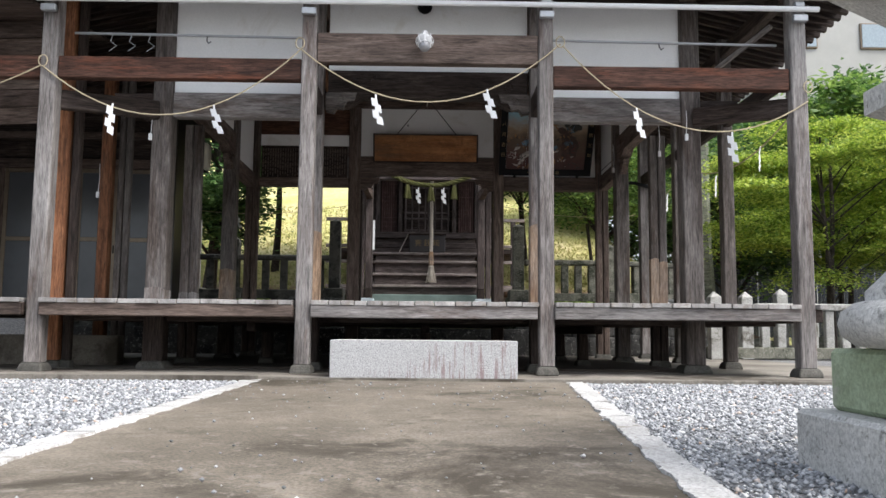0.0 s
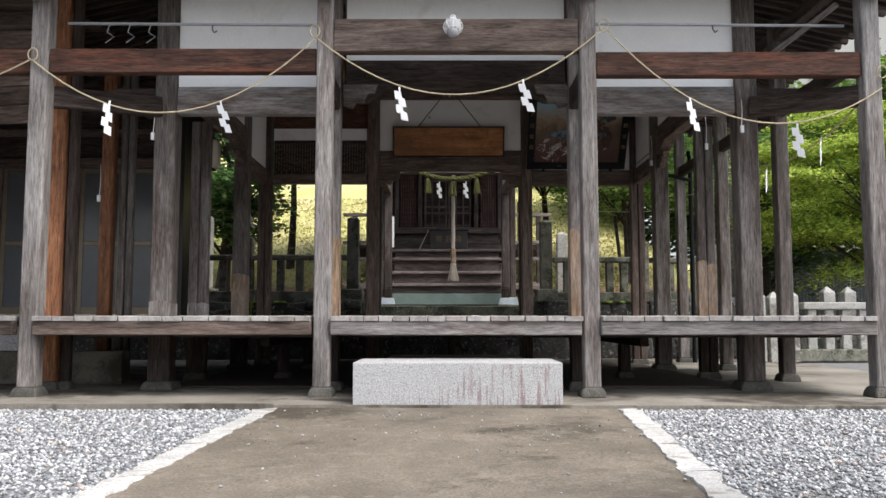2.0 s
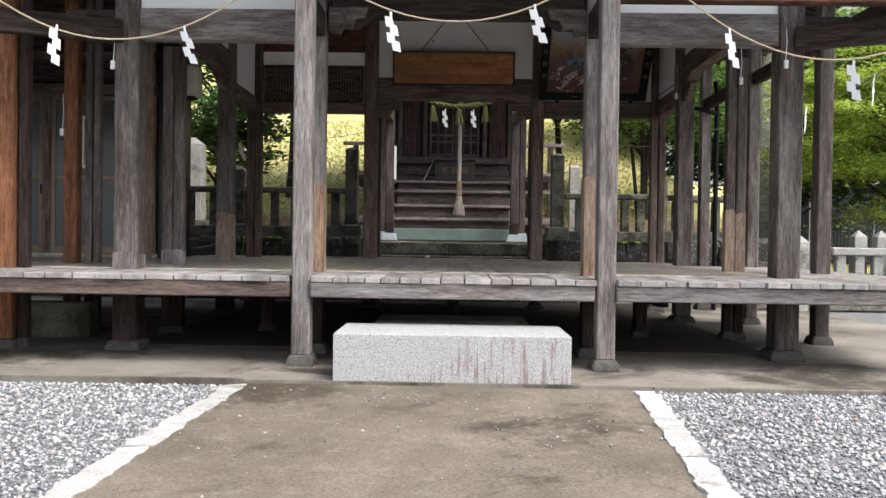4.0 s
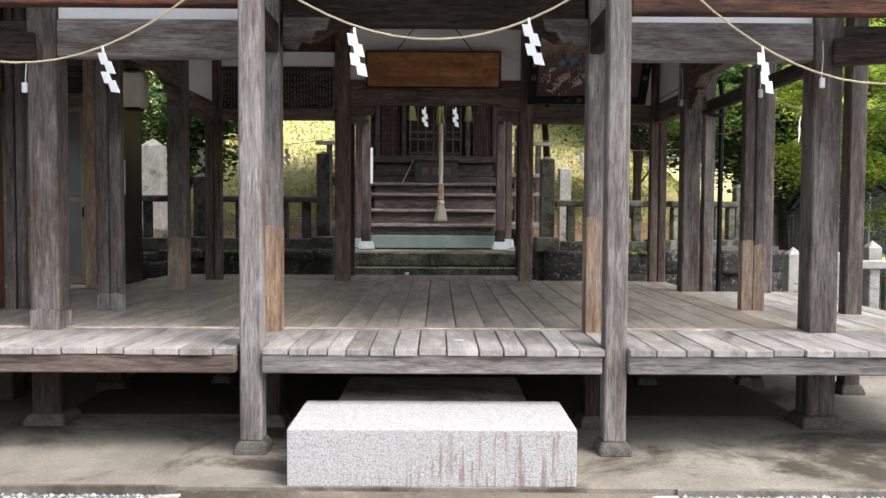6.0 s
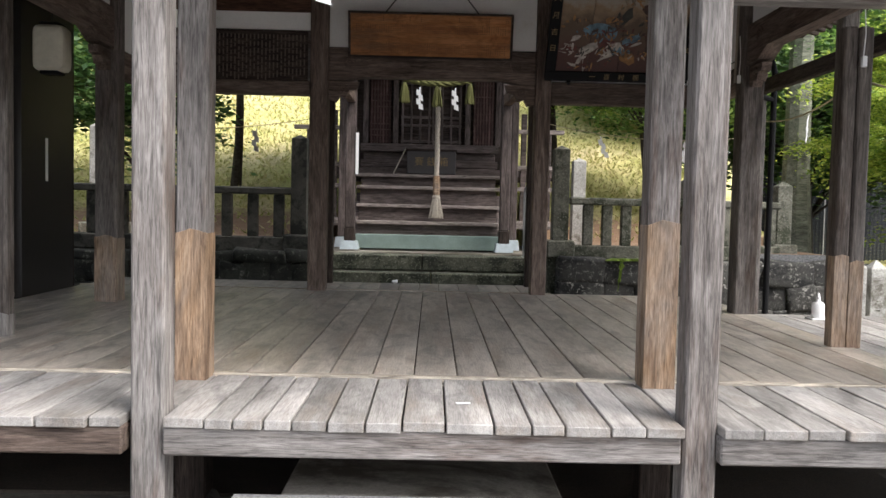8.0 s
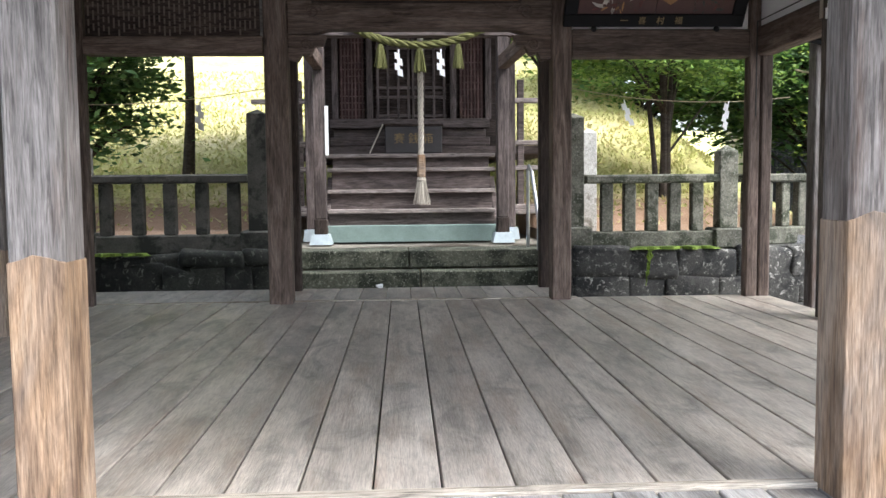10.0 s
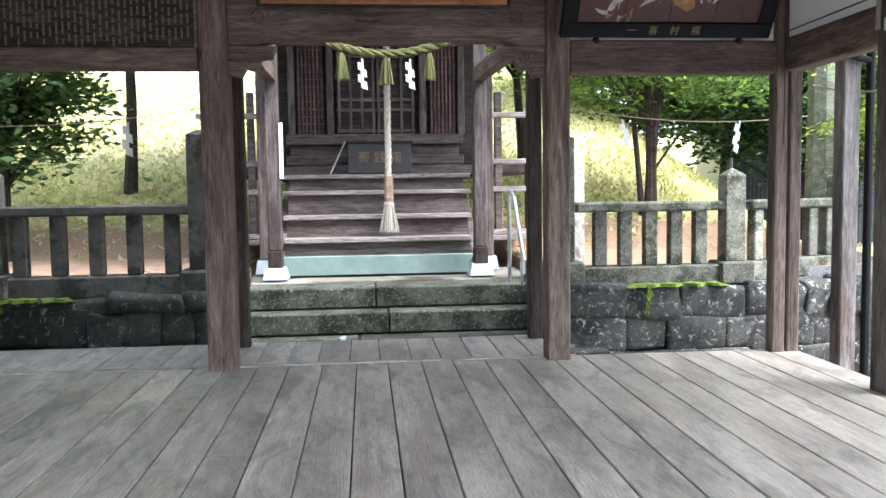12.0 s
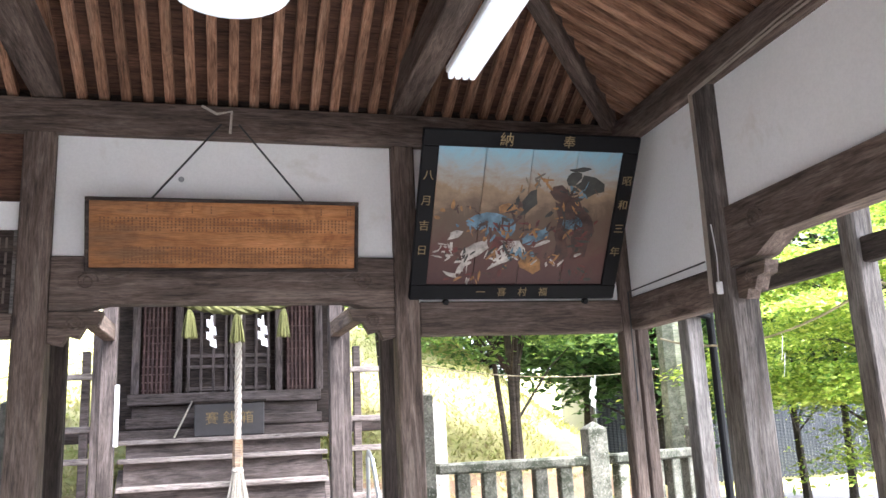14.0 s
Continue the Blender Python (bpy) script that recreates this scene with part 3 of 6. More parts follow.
# ---- worship hall: posts ----
def hall_post(x, y, w, top, material, low=0.0, splice=0.0, stone=True, label="weathered grey wooden post on a stone base", group="hall posts", d=0.0, new_wood=None):
    c = base("wooden_post", x, y, low, label, "post", group)
    z0 = low + (0.09 if stone else 0.0)
    if splice:
        h, hw = splice - 0.70, w / 2 + 0.002
        k = 0.55 * min(1.0, w / 0.18)
        cut = k * RNG.uniform(0.03, 0.09)
        bm = extrude([(0.0, -hw), (0.0, hw), (h - 0.10 * k + cut, hw), (h - 0.03 * k, 0.55 * hw), (h, 0.1 * hw), (h - 0.02 * k, -0.5 * hw), (h - cut, -hw)], (d or w) + 0.004)
        bmesh.ops.bevel(bm, geom=bm.edges[:], offset=0.003, segments=1, affect="EDGES")
        part("splice", bm, new_wood or W_NEW, c, "paler timber at the foot", along((x, y, 0.69), (x, y, 0.71)) @ pose(0, 0, 0, 90))
        beam("shaft", (x, y, 0.702), (x, y, top), w, d or w, material, c, bevel=0.012)
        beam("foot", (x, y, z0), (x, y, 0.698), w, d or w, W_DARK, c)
    else:
        beam("shaft", (x, y, z0), (x, y, top), w, d or w, material, c, bevel=0.012)
    if stone:
        bm = lathe([(w * 1.08, 0.0), (w * 1.02, 0.05), (w * 0.82, 0.095)], 4)
        bmesh.ops.rotate(bm, verts=bm.verts, matrix=Matrix.Rotation(radians(45), 3, "Z"))
        bmesh.ops.bevel(bm, geom=bm.edges[:], offset=0.012, segments=1, affect="EDGES")
        part("base_stone", bm, BASE, c, "mossy grey base stone", pose(x, y, low))
    return c


FL = 0.735
for sx in (-1.222, 1.226):
    hall_post(sx, 8.208, 0.15, 4.2, W_POST, label="bleached grey porch post on a dark base stone", group="porch posts")
hall_post(-3.88, 8.215, 0.165, 4.2, W_POST, label="bleached grey porch post on a pale base stone", group="porch posts")
hall_post(3.86, 8.215, 0.165, 4.2, W_POST, label="bleached grey porch post on a pale base stone", group="porch posts")
hall_post(-1.242, 8.93, 0.162, 4.2, W_POST, splice=1.53, label="grey hall post with a paler spliced foot")
hall_post(1.232, 8.93, 0.168, 4.2, W_POST, splice=1.63, label="grey hall post with a paler spliced foot")
hall_post(-2.945, 8.98, 0.215, 4.2, W_GREY, new_wood=W_POST, splice=0.90, label="thick grey hall post with a worn pale foot")
hall_post(2.96, 8.98, 0.215, 4.2, W_GREY, label="thick dark grey hall post on a base stone")
hall_post(-2.99, 10.12, 0.105, 3.0, W_GREY, new_wood=W_POST, splice=0.90, label="grey-brown wooden twin post with a worn foot")
hall_post(-2.875, 10.12, 0.105, 3.0, W_GREY, new_wood=W_POST, splice=0.90, label="grey-brown wooden twin post with a worn foot")
hall_post(2.925, 10.38, 0.10, 3.0, W_GREY, splice=1.40, label="dark wooden twin post with a paler foot")
hall_post(3.035, 10.38, 0.10, 3.0, W_GREY, splice=1.36, label="dark wooden twin post with a paler foot")
hall_post(-2.97, 12.2, 0.2, 4.22, W_GREY, splice=1.35)
hall_post(2.95, 12.25, 0.2, 4.22, W_GREY)
for sx, wd in ((-1.235, 0.195), (1.185, 0.17)):
    hall_post(sx, 13.57, wd, 4.2, W_INNER)
    hall_post(sx + 0.01, 14.42, 0.115, 3.38, W_DARK, label="slim dark post of the rear porch", group="rear porch posts")
for sx in (-2.99, 2.87):
    hall_post(sx, 13.56, 0.105, 4.2, W_INNER, label="dark wooden twin corner post")
    hall_post(sx + 0.115, 13.56, 0.10, 4.2, W_INNER, label="dark wooden twin corner post")
# outer rows
hall_post(3.79, 10.12, 0.15, 4.2, W_GREY, group="side porch posts")
hall_post(3.79, 12.14, 0.15, 4.2, W_GREY, group="side porch posts")
hall_post(3.80, 14.2, 0.15, 4.2, W_POST, label="bleached pale side porch post", group="side porch posts")
hall_post(-4.02, 8.92, 0.13, 4.2, W_ORANGE, label="orange-brown timber post under the side roof", group="side porch posts")
hall_post(-3.89, 8.96, 0.09, 4.2, W_DARK, label="slim dark post beside an orange one", group="side porch posts")
hall_post(-4.03, 10.18, 0.14, 3.6, W_ORANGE, label="red-orange timber post on the deck", group="side porch posts")
hall_post(-3.86, 10.2, 0.075, 3.6, W_GREY, label="slim weathered twin post beside a red-orange one", group="side porch posts")
hall_post(-3.77, 10.2, 0.075, 3.6, W_GREY, label="slim weathered twin post beside a red-orange one", group="side porch posts")

# ---- beams ----
def fixed_beam(p0, p1, w, h, material, label, name="beam", bevel=0.01):
    return tagged(beam(name, p0, p1, w, h, material, bevel=bevel), label, "beam", kind="structure")


fixed_beam((1.305, 8.215, 3.075), (3.77, 8.215, 3.075), 0.11, 0.23, W_RED, "reddish weathered tie beam of the porch")
fixed_beam((-3.795, 8.215, 3.11), (-1.30, 8.215, 3.11), 0.11, 0.23, W_RED, "reddish weathered tie beam of the porch")
fixed_beam((-7.4, 8.215, 3.08), (-3.965, 8.215, 3.11), 0.11, 0.23, W_RED, "reddish weathered tie beam of the side porch")
fixed_beam((-1.145, 8.215, 3.35), (1.148, 8.215, 3.35), 0.12, 0.315, W_INNER, "grey-brown lintel beam of the porch")
for x0, x1 in ((-2.835, -1.315), (1.305, 2.85)):
    fixed_beam((x0, 8.96, 2.93), (x1, 8.96, 2.93), 0.14, 0.28, W_POST, "weathered grey head beam of the hall")
for x0, x1 in ((-2.835, -1.315), (-1.115, 1.105), (1.305, 2.85)):
    fixed_beam((x0, 8.96, 4.33), (x1, 8.96, 4.33), 0.16, 0.32, W_DARK, "dark wall plate under the eaves")
for sx in (-1.215, 1.205):
    fixed_beam((sx, 8.285, 2.93), (sx, 8.885, 2.93), 0.10, 0.22, W_DARK, "short tie between porch and hall post")
for sx, x2 in ((-2.95, -3.9), (2.96, 3.82)):
    fixed_beam((x2, 8.275, 2.80), (sx * 1.01, 8.87, 2.85), 0.10, 0.20, W_DARK, "short slanting tie between porch and hall post")


def curl(bm, x, z, r, turns, y, flip):
    pts = []
    for k in range(26):
        a = k / 25 * turns * 6.283
        q = r * (1 - 0.8 * k / 25)
        pts.append((x + flip * q * math.cos(a), y, z + q * math.sin(a)))
    tube_mesh(bm, pts, 0.008, 5)


def arched(name, x0, x1, z_low, z_high, rise, y, depth, material, label, ends=0.3):
    """A beam between posts whose lower edge is arched."""
    pts = [(x0, z_low), (x0 + ends * 0.55, z_low), (x0 + ends, z_low + rise)]
    pts += [(x1 - ends, z_low + rise), (x1 - ends * 0.55, z_low), (x1, z_low), (x1, z_high), (x0, z_high)]
    bm = extrude(pts, depth)
    bmesh.ops.bevel(bm, geom=bm.edges[:], offset=0.008, segments=1, affect="EDGES")
    for s, xa in ((1, x0), (-1, x1)):
        curl(bm, xa + s * 0.22, z_high - 0.17, 0.07, 1.6, -depth / 2 - 0.002, s)
        tube_mesh(bm, [(xa + s * (0.28 + 0.09 * k), -depth / 2 - 0.002, z_high - 0.10 - 0.05 * math.sin(k * 1.3)) for k in range(5)], 0.007, 5)
    return tagged(finish(name, bm, material, pose(0, y, 0)), label, "beam", kind="structure")


arched("beam", -1.115, 1.125, 2.93, 3.345, 0.11, 8.97, 0.16, W_DARK, "dark curved rainbow beam over the entrance", 0.4)
arched("beam", -1.135, 1.098, 3.01, 3.365, 0.04, 13.57, 0.15, W_INNER, "carved brown rainbow beam over the rear opening", 0.35)


def carved_nose(x, y, z, flip, turn=0.0, material=None, size=1.0):
    """A carved bracket end with a curl on each face."""
    c = base("carved_bracket", x, y, z, "dark carved wooden bracket with curls", "bracket", "carved brackets", "structure")
    s = size
    pts = [(0, 0), (0, -0.22), (0.09, -0.24), (0.13, -0.17), (0.20, -0.19), (0.25, -0.10), (0.33, -0.09), (0.36, 0.0)]
    bm = extrude([(flip * s * px, s * pz) for px, pz in pts], 0.11 * s)
    curl(bm, flip * s * 0.17, -0.09 * s, 0.06 * s, 1.7, -0.058 * s, flip)
    curl(bm, flip * s * 0.17, -0.09 * s, 0.06 * s, 1.7, 0.058 * s, flip)
    part("carving", bm, material or W_DARK, c, "", pose(x, y, z, 0, 0, turn))


for sx, fl in ((-1.13, 1), (1.14, -1)):
    carved_nose(sx, 8.90, 3.08, fl, 0, W_GREY, 0.95)
    carved_nose(-1.135 if fl > 0 else 1.098, 13.57, 3.005, fl, 0, W_INNER, 0.9)
carved_nose(3.07, 8.96, 3.05, 1, 0, None, 1.2)
carved_nose(-3.055, 8.96, 3.05, -1, 0, None, 1.2)
carved_nose(2.95, 12.15, 3.02, 1, -90, W_INNER, 0.8)
carved_nose(-2.97, 12.10, 3.02, 1, -90, W_INNER, 0.8)

fixed_beam((-4.1, 8.215, 4.12), (4.05, 8.215, 4.12), 0.14, 0.16, W_DARK, "dark eave plate on the porch posts")
fixed_beam((3.74, 8.5, 3.78), (3.02, 9.5, 3.25), 0.05, 0.05, W_POST, "pale slanting strut under the corner eaves")
fixed_beam((3.90, 8.15, 4.05), (3.05, 9.0, 4.28), 0.13, 0.16, W_DARK, "dark corner hip beam of the eaves")
# rear wall beams
for x0, x1 in ((-1.225, -1.235), (1.195, 1.11)):
    fixed_beam((x0, 14.48, 3.27), (x1, 17.0, 3.30), 0.12, 0.17, W_INNER, "brown tie beam between rear porch and main hall")
fixed_beam((1.272, 13.57, 2.932), (2.82, 13.57, 2.932), 0.15, 0.236, W_INNER, "brown lintel over the rear opening")
fixed_beam((-2.82, 13.57, 2.92), (-1.335, 13.57, 2.92), 0.15, 0.15, W_INNER, "brown lintel over the rear opening")
fixed_beam((-3.1, 13.56, 4.315), (3.05, 13.56, 4.315), 0.17, 0.24, W_INNER, "thick brown wall plate with dark knots")
for sx, y0 in ((2.95, 12.355), (-2.97, 12.305)):
    fixed_beam((sx, y0, 2.945), (sx, 13.50, 2.945), 0.14, 0.24, W_INNER, "brown side lintel of the hall")
    fixed_beam((sx, 8.85, 4.315), (sx, 13.46, 4.315), 0.19, 0.22, W_INNER, "brown side wall plate of the hall")


def side_arch(sx, y0, y1):
    pts = [(y0, 3.07), (y0 + 0.25, 3.07), (y0 + 0.45, 3.14), (y1 - 0.45, 3.14), (y1 - 0.25, 3.05), (y1, 3.03), (y1, 3.40), (y0, 3.40)]
    bm = extrude(pts, 0.15)
    curl(bm, y1 - 0.28, 3.26, 0.075, 1.6, -0.077, -1)
    curl(bm, y1 - 0.28, 3.26, 0.075, 1.6, 0.077, -1)
    tagged(finish("beam", bm, W_INNER, pose(sx, 0, 0, 0, 0, 90)), "carved curved side beam of the hall", "beam", kind="structure")


side_arch(2.95, 9.09, 12.15)
side_arch(-2.97, 9.09, 12.10)
for sx in (3.79,):
    fixed_beam((sx, 8.30, 3.13), (sx, 14.12, 3.13), 0.09, 0.16, W_DARK, "dark rail along the side porch")
    fixed_beam((sx, 8.27, 4.02), (sx, 14.3, 4.02), 0.12, 0.16, W_DARK, "dark plate of the side porch")


# ---- plaster walls ----
def wall_panel(name, x0, y0, x1, y1, z0, z1, label, thick=0.07, material=None):
    n = math.hypot(x1 - x0, y1 - y0)
    bm = block(n, thick, z1 - z0, 0.0)
    a = math.degrees(math.atan2(y1 - y0, x1 - x0))
    return tagged(finish(name, bm, material or PLASTER, pose((x0 + x1) / 2, (y0 + y1) / 2, (z0 + z1) / 2, 0, 0, a)), label, "wall", kind="structure")


for x0, x1, z0 in ((-2.836, -1.314, 3.072), (-1.116, 1.126, 3.347), (1.304, 2.852, 3.072)):
    wall_panel("wall_south", x0, 8.97, x1, 8.97, z0, 4.168, "white plaster panel above the hall front")
wall_panel("wall_north", -1.136, 13.58, 1.099, 13.58, 3.367, 4.194, "white plaster panel behind the plaque")
wall_panel("wall_north", 1.272, 13.58, 2.82, 13.58, 3.052, 4.194, "white plaster panel behind the votive picture")
wall_panel("wall_north", -2.82, 13.58, -1.335, 13.58, 3.54, 3.73, "white plaster strip above a name board")
wall_panel("wall_north", -2.82, 13.58, -1.335, 13.58, 3.732, 4.194, "brown board wall under the roof", 0.06, W_SOFFIT)
for sx, yc in ((2.95, 12.25), (-2.97, 12.2)):
    wall_panel("wall_east" if sx > 0 else "wall_west", sx, 9.09, sx, yc - 0.10, 3.402, 4.204, "white plaster panel along the hall side")
    wall_panel("wall_east" if sx > 0 else "wall_west", sx, yc + 0.10, sx, 13.50, 3.067, 4.204, "white plaster panel along the hall side")


# ---- roof ----
def quad_boards(bm, a, b, c, d, thick):
    vs = [Vector(p) for p in (a, b, c, d)]
    n = (vs[1] - vs[0]).cross(vs[3] - vs[0]).normalized() * thick
    if n.z < 0:
        n = -n
    lo = [bm.verts.new(v) for v in vs]
    hi = [bm.verts.new(v + n) for v in vs]
    bm.faces.new(lo)
    bm.faces.new(hi[::-1])
    for i in range(4):
        j = (i + 1) % 4
        bm.faces.new((lo[i], lo[j], hi[j], hi[i]))


def bar(bm, p0, p1, w, h):
    n = (Vector(p1) - Vector(p0)).length
    bmesh.ops.create_cube(bm, size=1.0, matrix=along(p0, p1) @ Matrix.Diagonal((n, w, h, 1)))


X0, X1, Y0, Y1, ZP = -2.97, 2.95, 8.96, 13.57, 4.515
YM, ZR = (Y0 + Y1) / 2, 5.70
RL, RR = X0 + (YM - Y0), X1 - (YM - Y0)
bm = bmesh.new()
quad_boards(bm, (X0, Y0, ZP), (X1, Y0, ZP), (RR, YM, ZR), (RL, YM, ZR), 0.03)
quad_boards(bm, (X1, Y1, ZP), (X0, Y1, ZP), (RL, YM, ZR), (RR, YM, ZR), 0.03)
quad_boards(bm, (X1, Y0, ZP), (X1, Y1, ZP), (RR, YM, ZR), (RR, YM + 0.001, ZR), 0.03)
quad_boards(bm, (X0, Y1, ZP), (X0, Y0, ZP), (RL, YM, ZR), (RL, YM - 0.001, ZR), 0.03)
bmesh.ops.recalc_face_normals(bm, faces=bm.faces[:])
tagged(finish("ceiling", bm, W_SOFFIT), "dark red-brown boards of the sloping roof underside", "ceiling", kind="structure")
slope = (ZR - ZP) / (YM - Y0)
frame_in = base("roof_frame", 0, YM, ZP, "close-set red-brown rafters under the hipped roof", "rafter", kind="structure")
n = 40
for k in range(n + 1):
    x = X0 + 0.12 + (X1 - X0 - 0.24) * k / n
    run = min(YM - Y0, x - X0, X1 - x)
    for ye, s in ((Y0, 1), (Y1, -1)):
        beam("rafter", (x, ye, ZP - 0.035), (x, ye + s * run, ZP - 0.035 + slope * run), 0.064, 0.07, W_RAFTER, frame_in, bevel=0.004)
for k in range(32):
    y = Y0 + 0.12 + (Y1 - Y0 - 0.24) * k / 31
    run = min(y - Y0, Y1 - y)
    for xe, s in ((X0, 1), (X1, -1)):
        beam("rafter", (xe, y, ZP - 0.035), (xe + s * run, y, ZP - 0.035 + slope * run), 0.064, 0.07, W_RAFTER, frame_in, bevel=0.004)
for xe, ye, xr in ((X0, Y0, RL), (X1, Y0, RR), (X0, Y1, RL), (X1, Y1, RR)):
    fixed_beam((xe, ye, ZP - 0.10), (xr, YM, ZR - 0.12), 0.12, 0.15, W_INNER, "diagonal hip rafter of the roof")
for sx in (-1.21, 1.21):
    fixed_beam((sx, 9.0, 4.56), (sx, 13.6, 4.56), 0.19, 0.24, W_INNER, "thick cross beam under the roof")
fixed_beam((-1.115, 11.9, 4.60), (1.115, 11.9, 4.60), 0.10, 0.14, W_INNER, "brown cross member under the roof")

# eaves
EZ = 3.98
XE0, XE1, YE0, YE1, EF = -4.9, 4.72, 7.72, 14.95, 4.16
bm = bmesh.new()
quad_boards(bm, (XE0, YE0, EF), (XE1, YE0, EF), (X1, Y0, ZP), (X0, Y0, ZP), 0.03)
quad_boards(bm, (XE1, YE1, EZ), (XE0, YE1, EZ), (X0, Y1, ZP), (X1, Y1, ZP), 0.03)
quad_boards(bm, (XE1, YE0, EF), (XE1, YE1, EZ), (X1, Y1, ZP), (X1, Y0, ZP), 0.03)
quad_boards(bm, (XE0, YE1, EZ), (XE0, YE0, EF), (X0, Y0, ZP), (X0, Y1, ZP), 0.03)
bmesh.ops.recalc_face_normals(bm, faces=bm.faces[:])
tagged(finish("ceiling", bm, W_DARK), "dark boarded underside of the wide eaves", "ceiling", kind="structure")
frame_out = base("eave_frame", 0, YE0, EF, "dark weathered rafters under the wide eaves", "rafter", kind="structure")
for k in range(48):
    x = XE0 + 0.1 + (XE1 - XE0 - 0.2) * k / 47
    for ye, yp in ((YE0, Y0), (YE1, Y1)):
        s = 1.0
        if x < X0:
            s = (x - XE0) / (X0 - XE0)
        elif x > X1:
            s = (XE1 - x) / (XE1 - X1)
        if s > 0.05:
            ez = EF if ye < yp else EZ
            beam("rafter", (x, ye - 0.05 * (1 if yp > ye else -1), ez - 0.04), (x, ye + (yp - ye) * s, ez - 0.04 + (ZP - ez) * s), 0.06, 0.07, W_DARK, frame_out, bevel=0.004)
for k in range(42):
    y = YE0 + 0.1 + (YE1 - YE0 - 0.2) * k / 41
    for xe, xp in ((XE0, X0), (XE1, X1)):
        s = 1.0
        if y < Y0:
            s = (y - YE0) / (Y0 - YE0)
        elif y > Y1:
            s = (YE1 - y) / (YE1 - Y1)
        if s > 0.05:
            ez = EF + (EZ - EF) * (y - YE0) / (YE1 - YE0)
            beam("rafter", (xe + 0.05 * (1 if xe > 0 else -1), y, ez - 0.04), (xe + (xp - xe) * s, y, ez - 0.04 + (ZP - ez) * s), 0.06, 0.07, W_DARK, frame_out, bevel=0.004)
# outer roof skin
bm = bmesh.new()
top = 7.4
quad_boards(bm, (XE0 - 0.08, YE0 - 0.08, EF + 0.10), (XE1 + 0.08, YE0 - 0.08, EF + 0.10), (RR, YM, top), (RL, YM, top), 0.12)
quad_boards(bm, (XE1 + 0.08, YE1 + 0.08, EZ + 0.10), (XE0 - 0.08, YE1 + 0.08, EZ + 0.10), (RL, YM, top), (RR, YM, top), 0.12)
quad_boards(bm, (XE1 + 0.08, YE0 - 0.08, EF + 0.10), (XE1 + 0.08, YE1 + 0.08, EZ + 0.10), (RR, YM + 0.001, top), (RR, YM, top), 0.12)
quad_boards(bm, (XE0 - 0.08, YE1 + 0.08, EZ + 0.10), (XE0 - 0.08, YE0 - 0.08, EF + 0.10), (RL, YM - 0.001, top), (RL, YM, top), 0.12)
bmesh.ops.recalc_face_normals(bm, faces=bm.faces[:])
tagged(finish("roof", bm, TILE), "dark grey hipped roof of the worship hall", "roof", kind="structure")

# gutter along the porch, with its brackets
g = base("gutter", 0, 8.06, 3.76, "pale grey half-round gutter along the porch posts", "gutter")
part("pipe", tube([(-4.0, 8.05, 3.79), (0, 8.05, 3.80), (4.05, 8.05, 3.79)], 0.028, 10), WHITE, g)
for sx in (-3.88, -1.222, 1.226, 3.86):
    part("bracket", block(0.15, 0.06, 0.07, 0.006), METAL, g, "galvanised bracket", pose(sx, 8.075, 3.70))
    part("strap", block(0.10, 0.05, 0.05, 0.006), METAL, g, "galvanised strap", pose(sx, 8.085, 3.85))
g = base("conduit_pipe", 0, 8.3, 3.52, "thin grey steel pipe strung behind the porch posts", "pipe", "porch pipes")
part("pipe", tube([(-3.75, 8.42, 3.56), (-1.3, 8.42, 3.54)], 0.016, 6), METAL, g)
g = base("conduit_pipe", 2.4, 8.3, 3.52, "thin grey steel pipe strung behind the porch posts", "pipe", "porch pipes")
part("pipe", tube([(1.3, 8.42, 3.55), (3.75, 8.42, 3.53)], 0.016, 6), METAL, g)
for x in (-2.35, 2.48):
    g = base("wire_hook", x, 8.4, 3.49, "bent black wire hook on the pipe", "hook")
    part("hook", tube([(x, 8.42, 3.55), (x, 8.40, 3.49), (x + 0.02, 8.40, 3.46), (x + 0.045, 8.40, 3.48)], 0.007, 5), BLACK_W, g)
for x in (-3.35, -3.15, -2.95):
    g = base("wire_hook", x, 8.4, 3.42, "thin curled wire hanging from the pipe", "hook")
    part("hook", tube([(x, 8.42, 3.55), (x - 0.02, 8.41, 3.47), (x + 0.05, 8.40, 3.42), (x - 0.03, 8.40, 3.36)], 0.005, 5), METAL, g)

# ---- floor ----
floor = base("floor", 0, 8.0, 0.6, "grey weathered plank floor of the worship hall", "floor", kind="structure")
PLANKS = {}


def plank(x, y0, y1, w, material, thick=0.042, drop=0.0):
    key = (round(w, 3), round(y1 - y0, 2), material.name, thick)
    if key not in PLANKS:
        me = bpy.data.meshes.new("plank")
        b2 = block(key[1], w - (0.010 if material is W_EDGE else 0.0075), thick, 0.004)
        b2.to_mesh(me)
        b2.free()
        me.materials.append(material)
        PLANKS[key] = me
    place("plank", PLANKS[key], pose(x, (y0 + y1) / 2, FL - thick / 2 - drop, 0, 0, 90), floor)


def joist(p0, p1, w, h, material=None):
    beam("joist", p0, p1, w, h, material or W_DARK, floor)


def bay(x0, x1, ws, y0, y1, material, jitter=0.012):
    """Boards side by side from x0 to x1."""
    out, x, i = [], x0, 0
    while x < x1 - 0.03:
        w = min(ws[i % len(ws)], x1 - x)
        if x1 - x - w < 0.05:
            w = x1 - x
        out.append((x, w))
        x += w
        i += 1
    for x, w in out:
        plank(x + w / 2, round(y0 + RNG.uniform(-jitter, jitter), 2), y1, w, material, 0.045, RNG.uniform(0, 0.006))


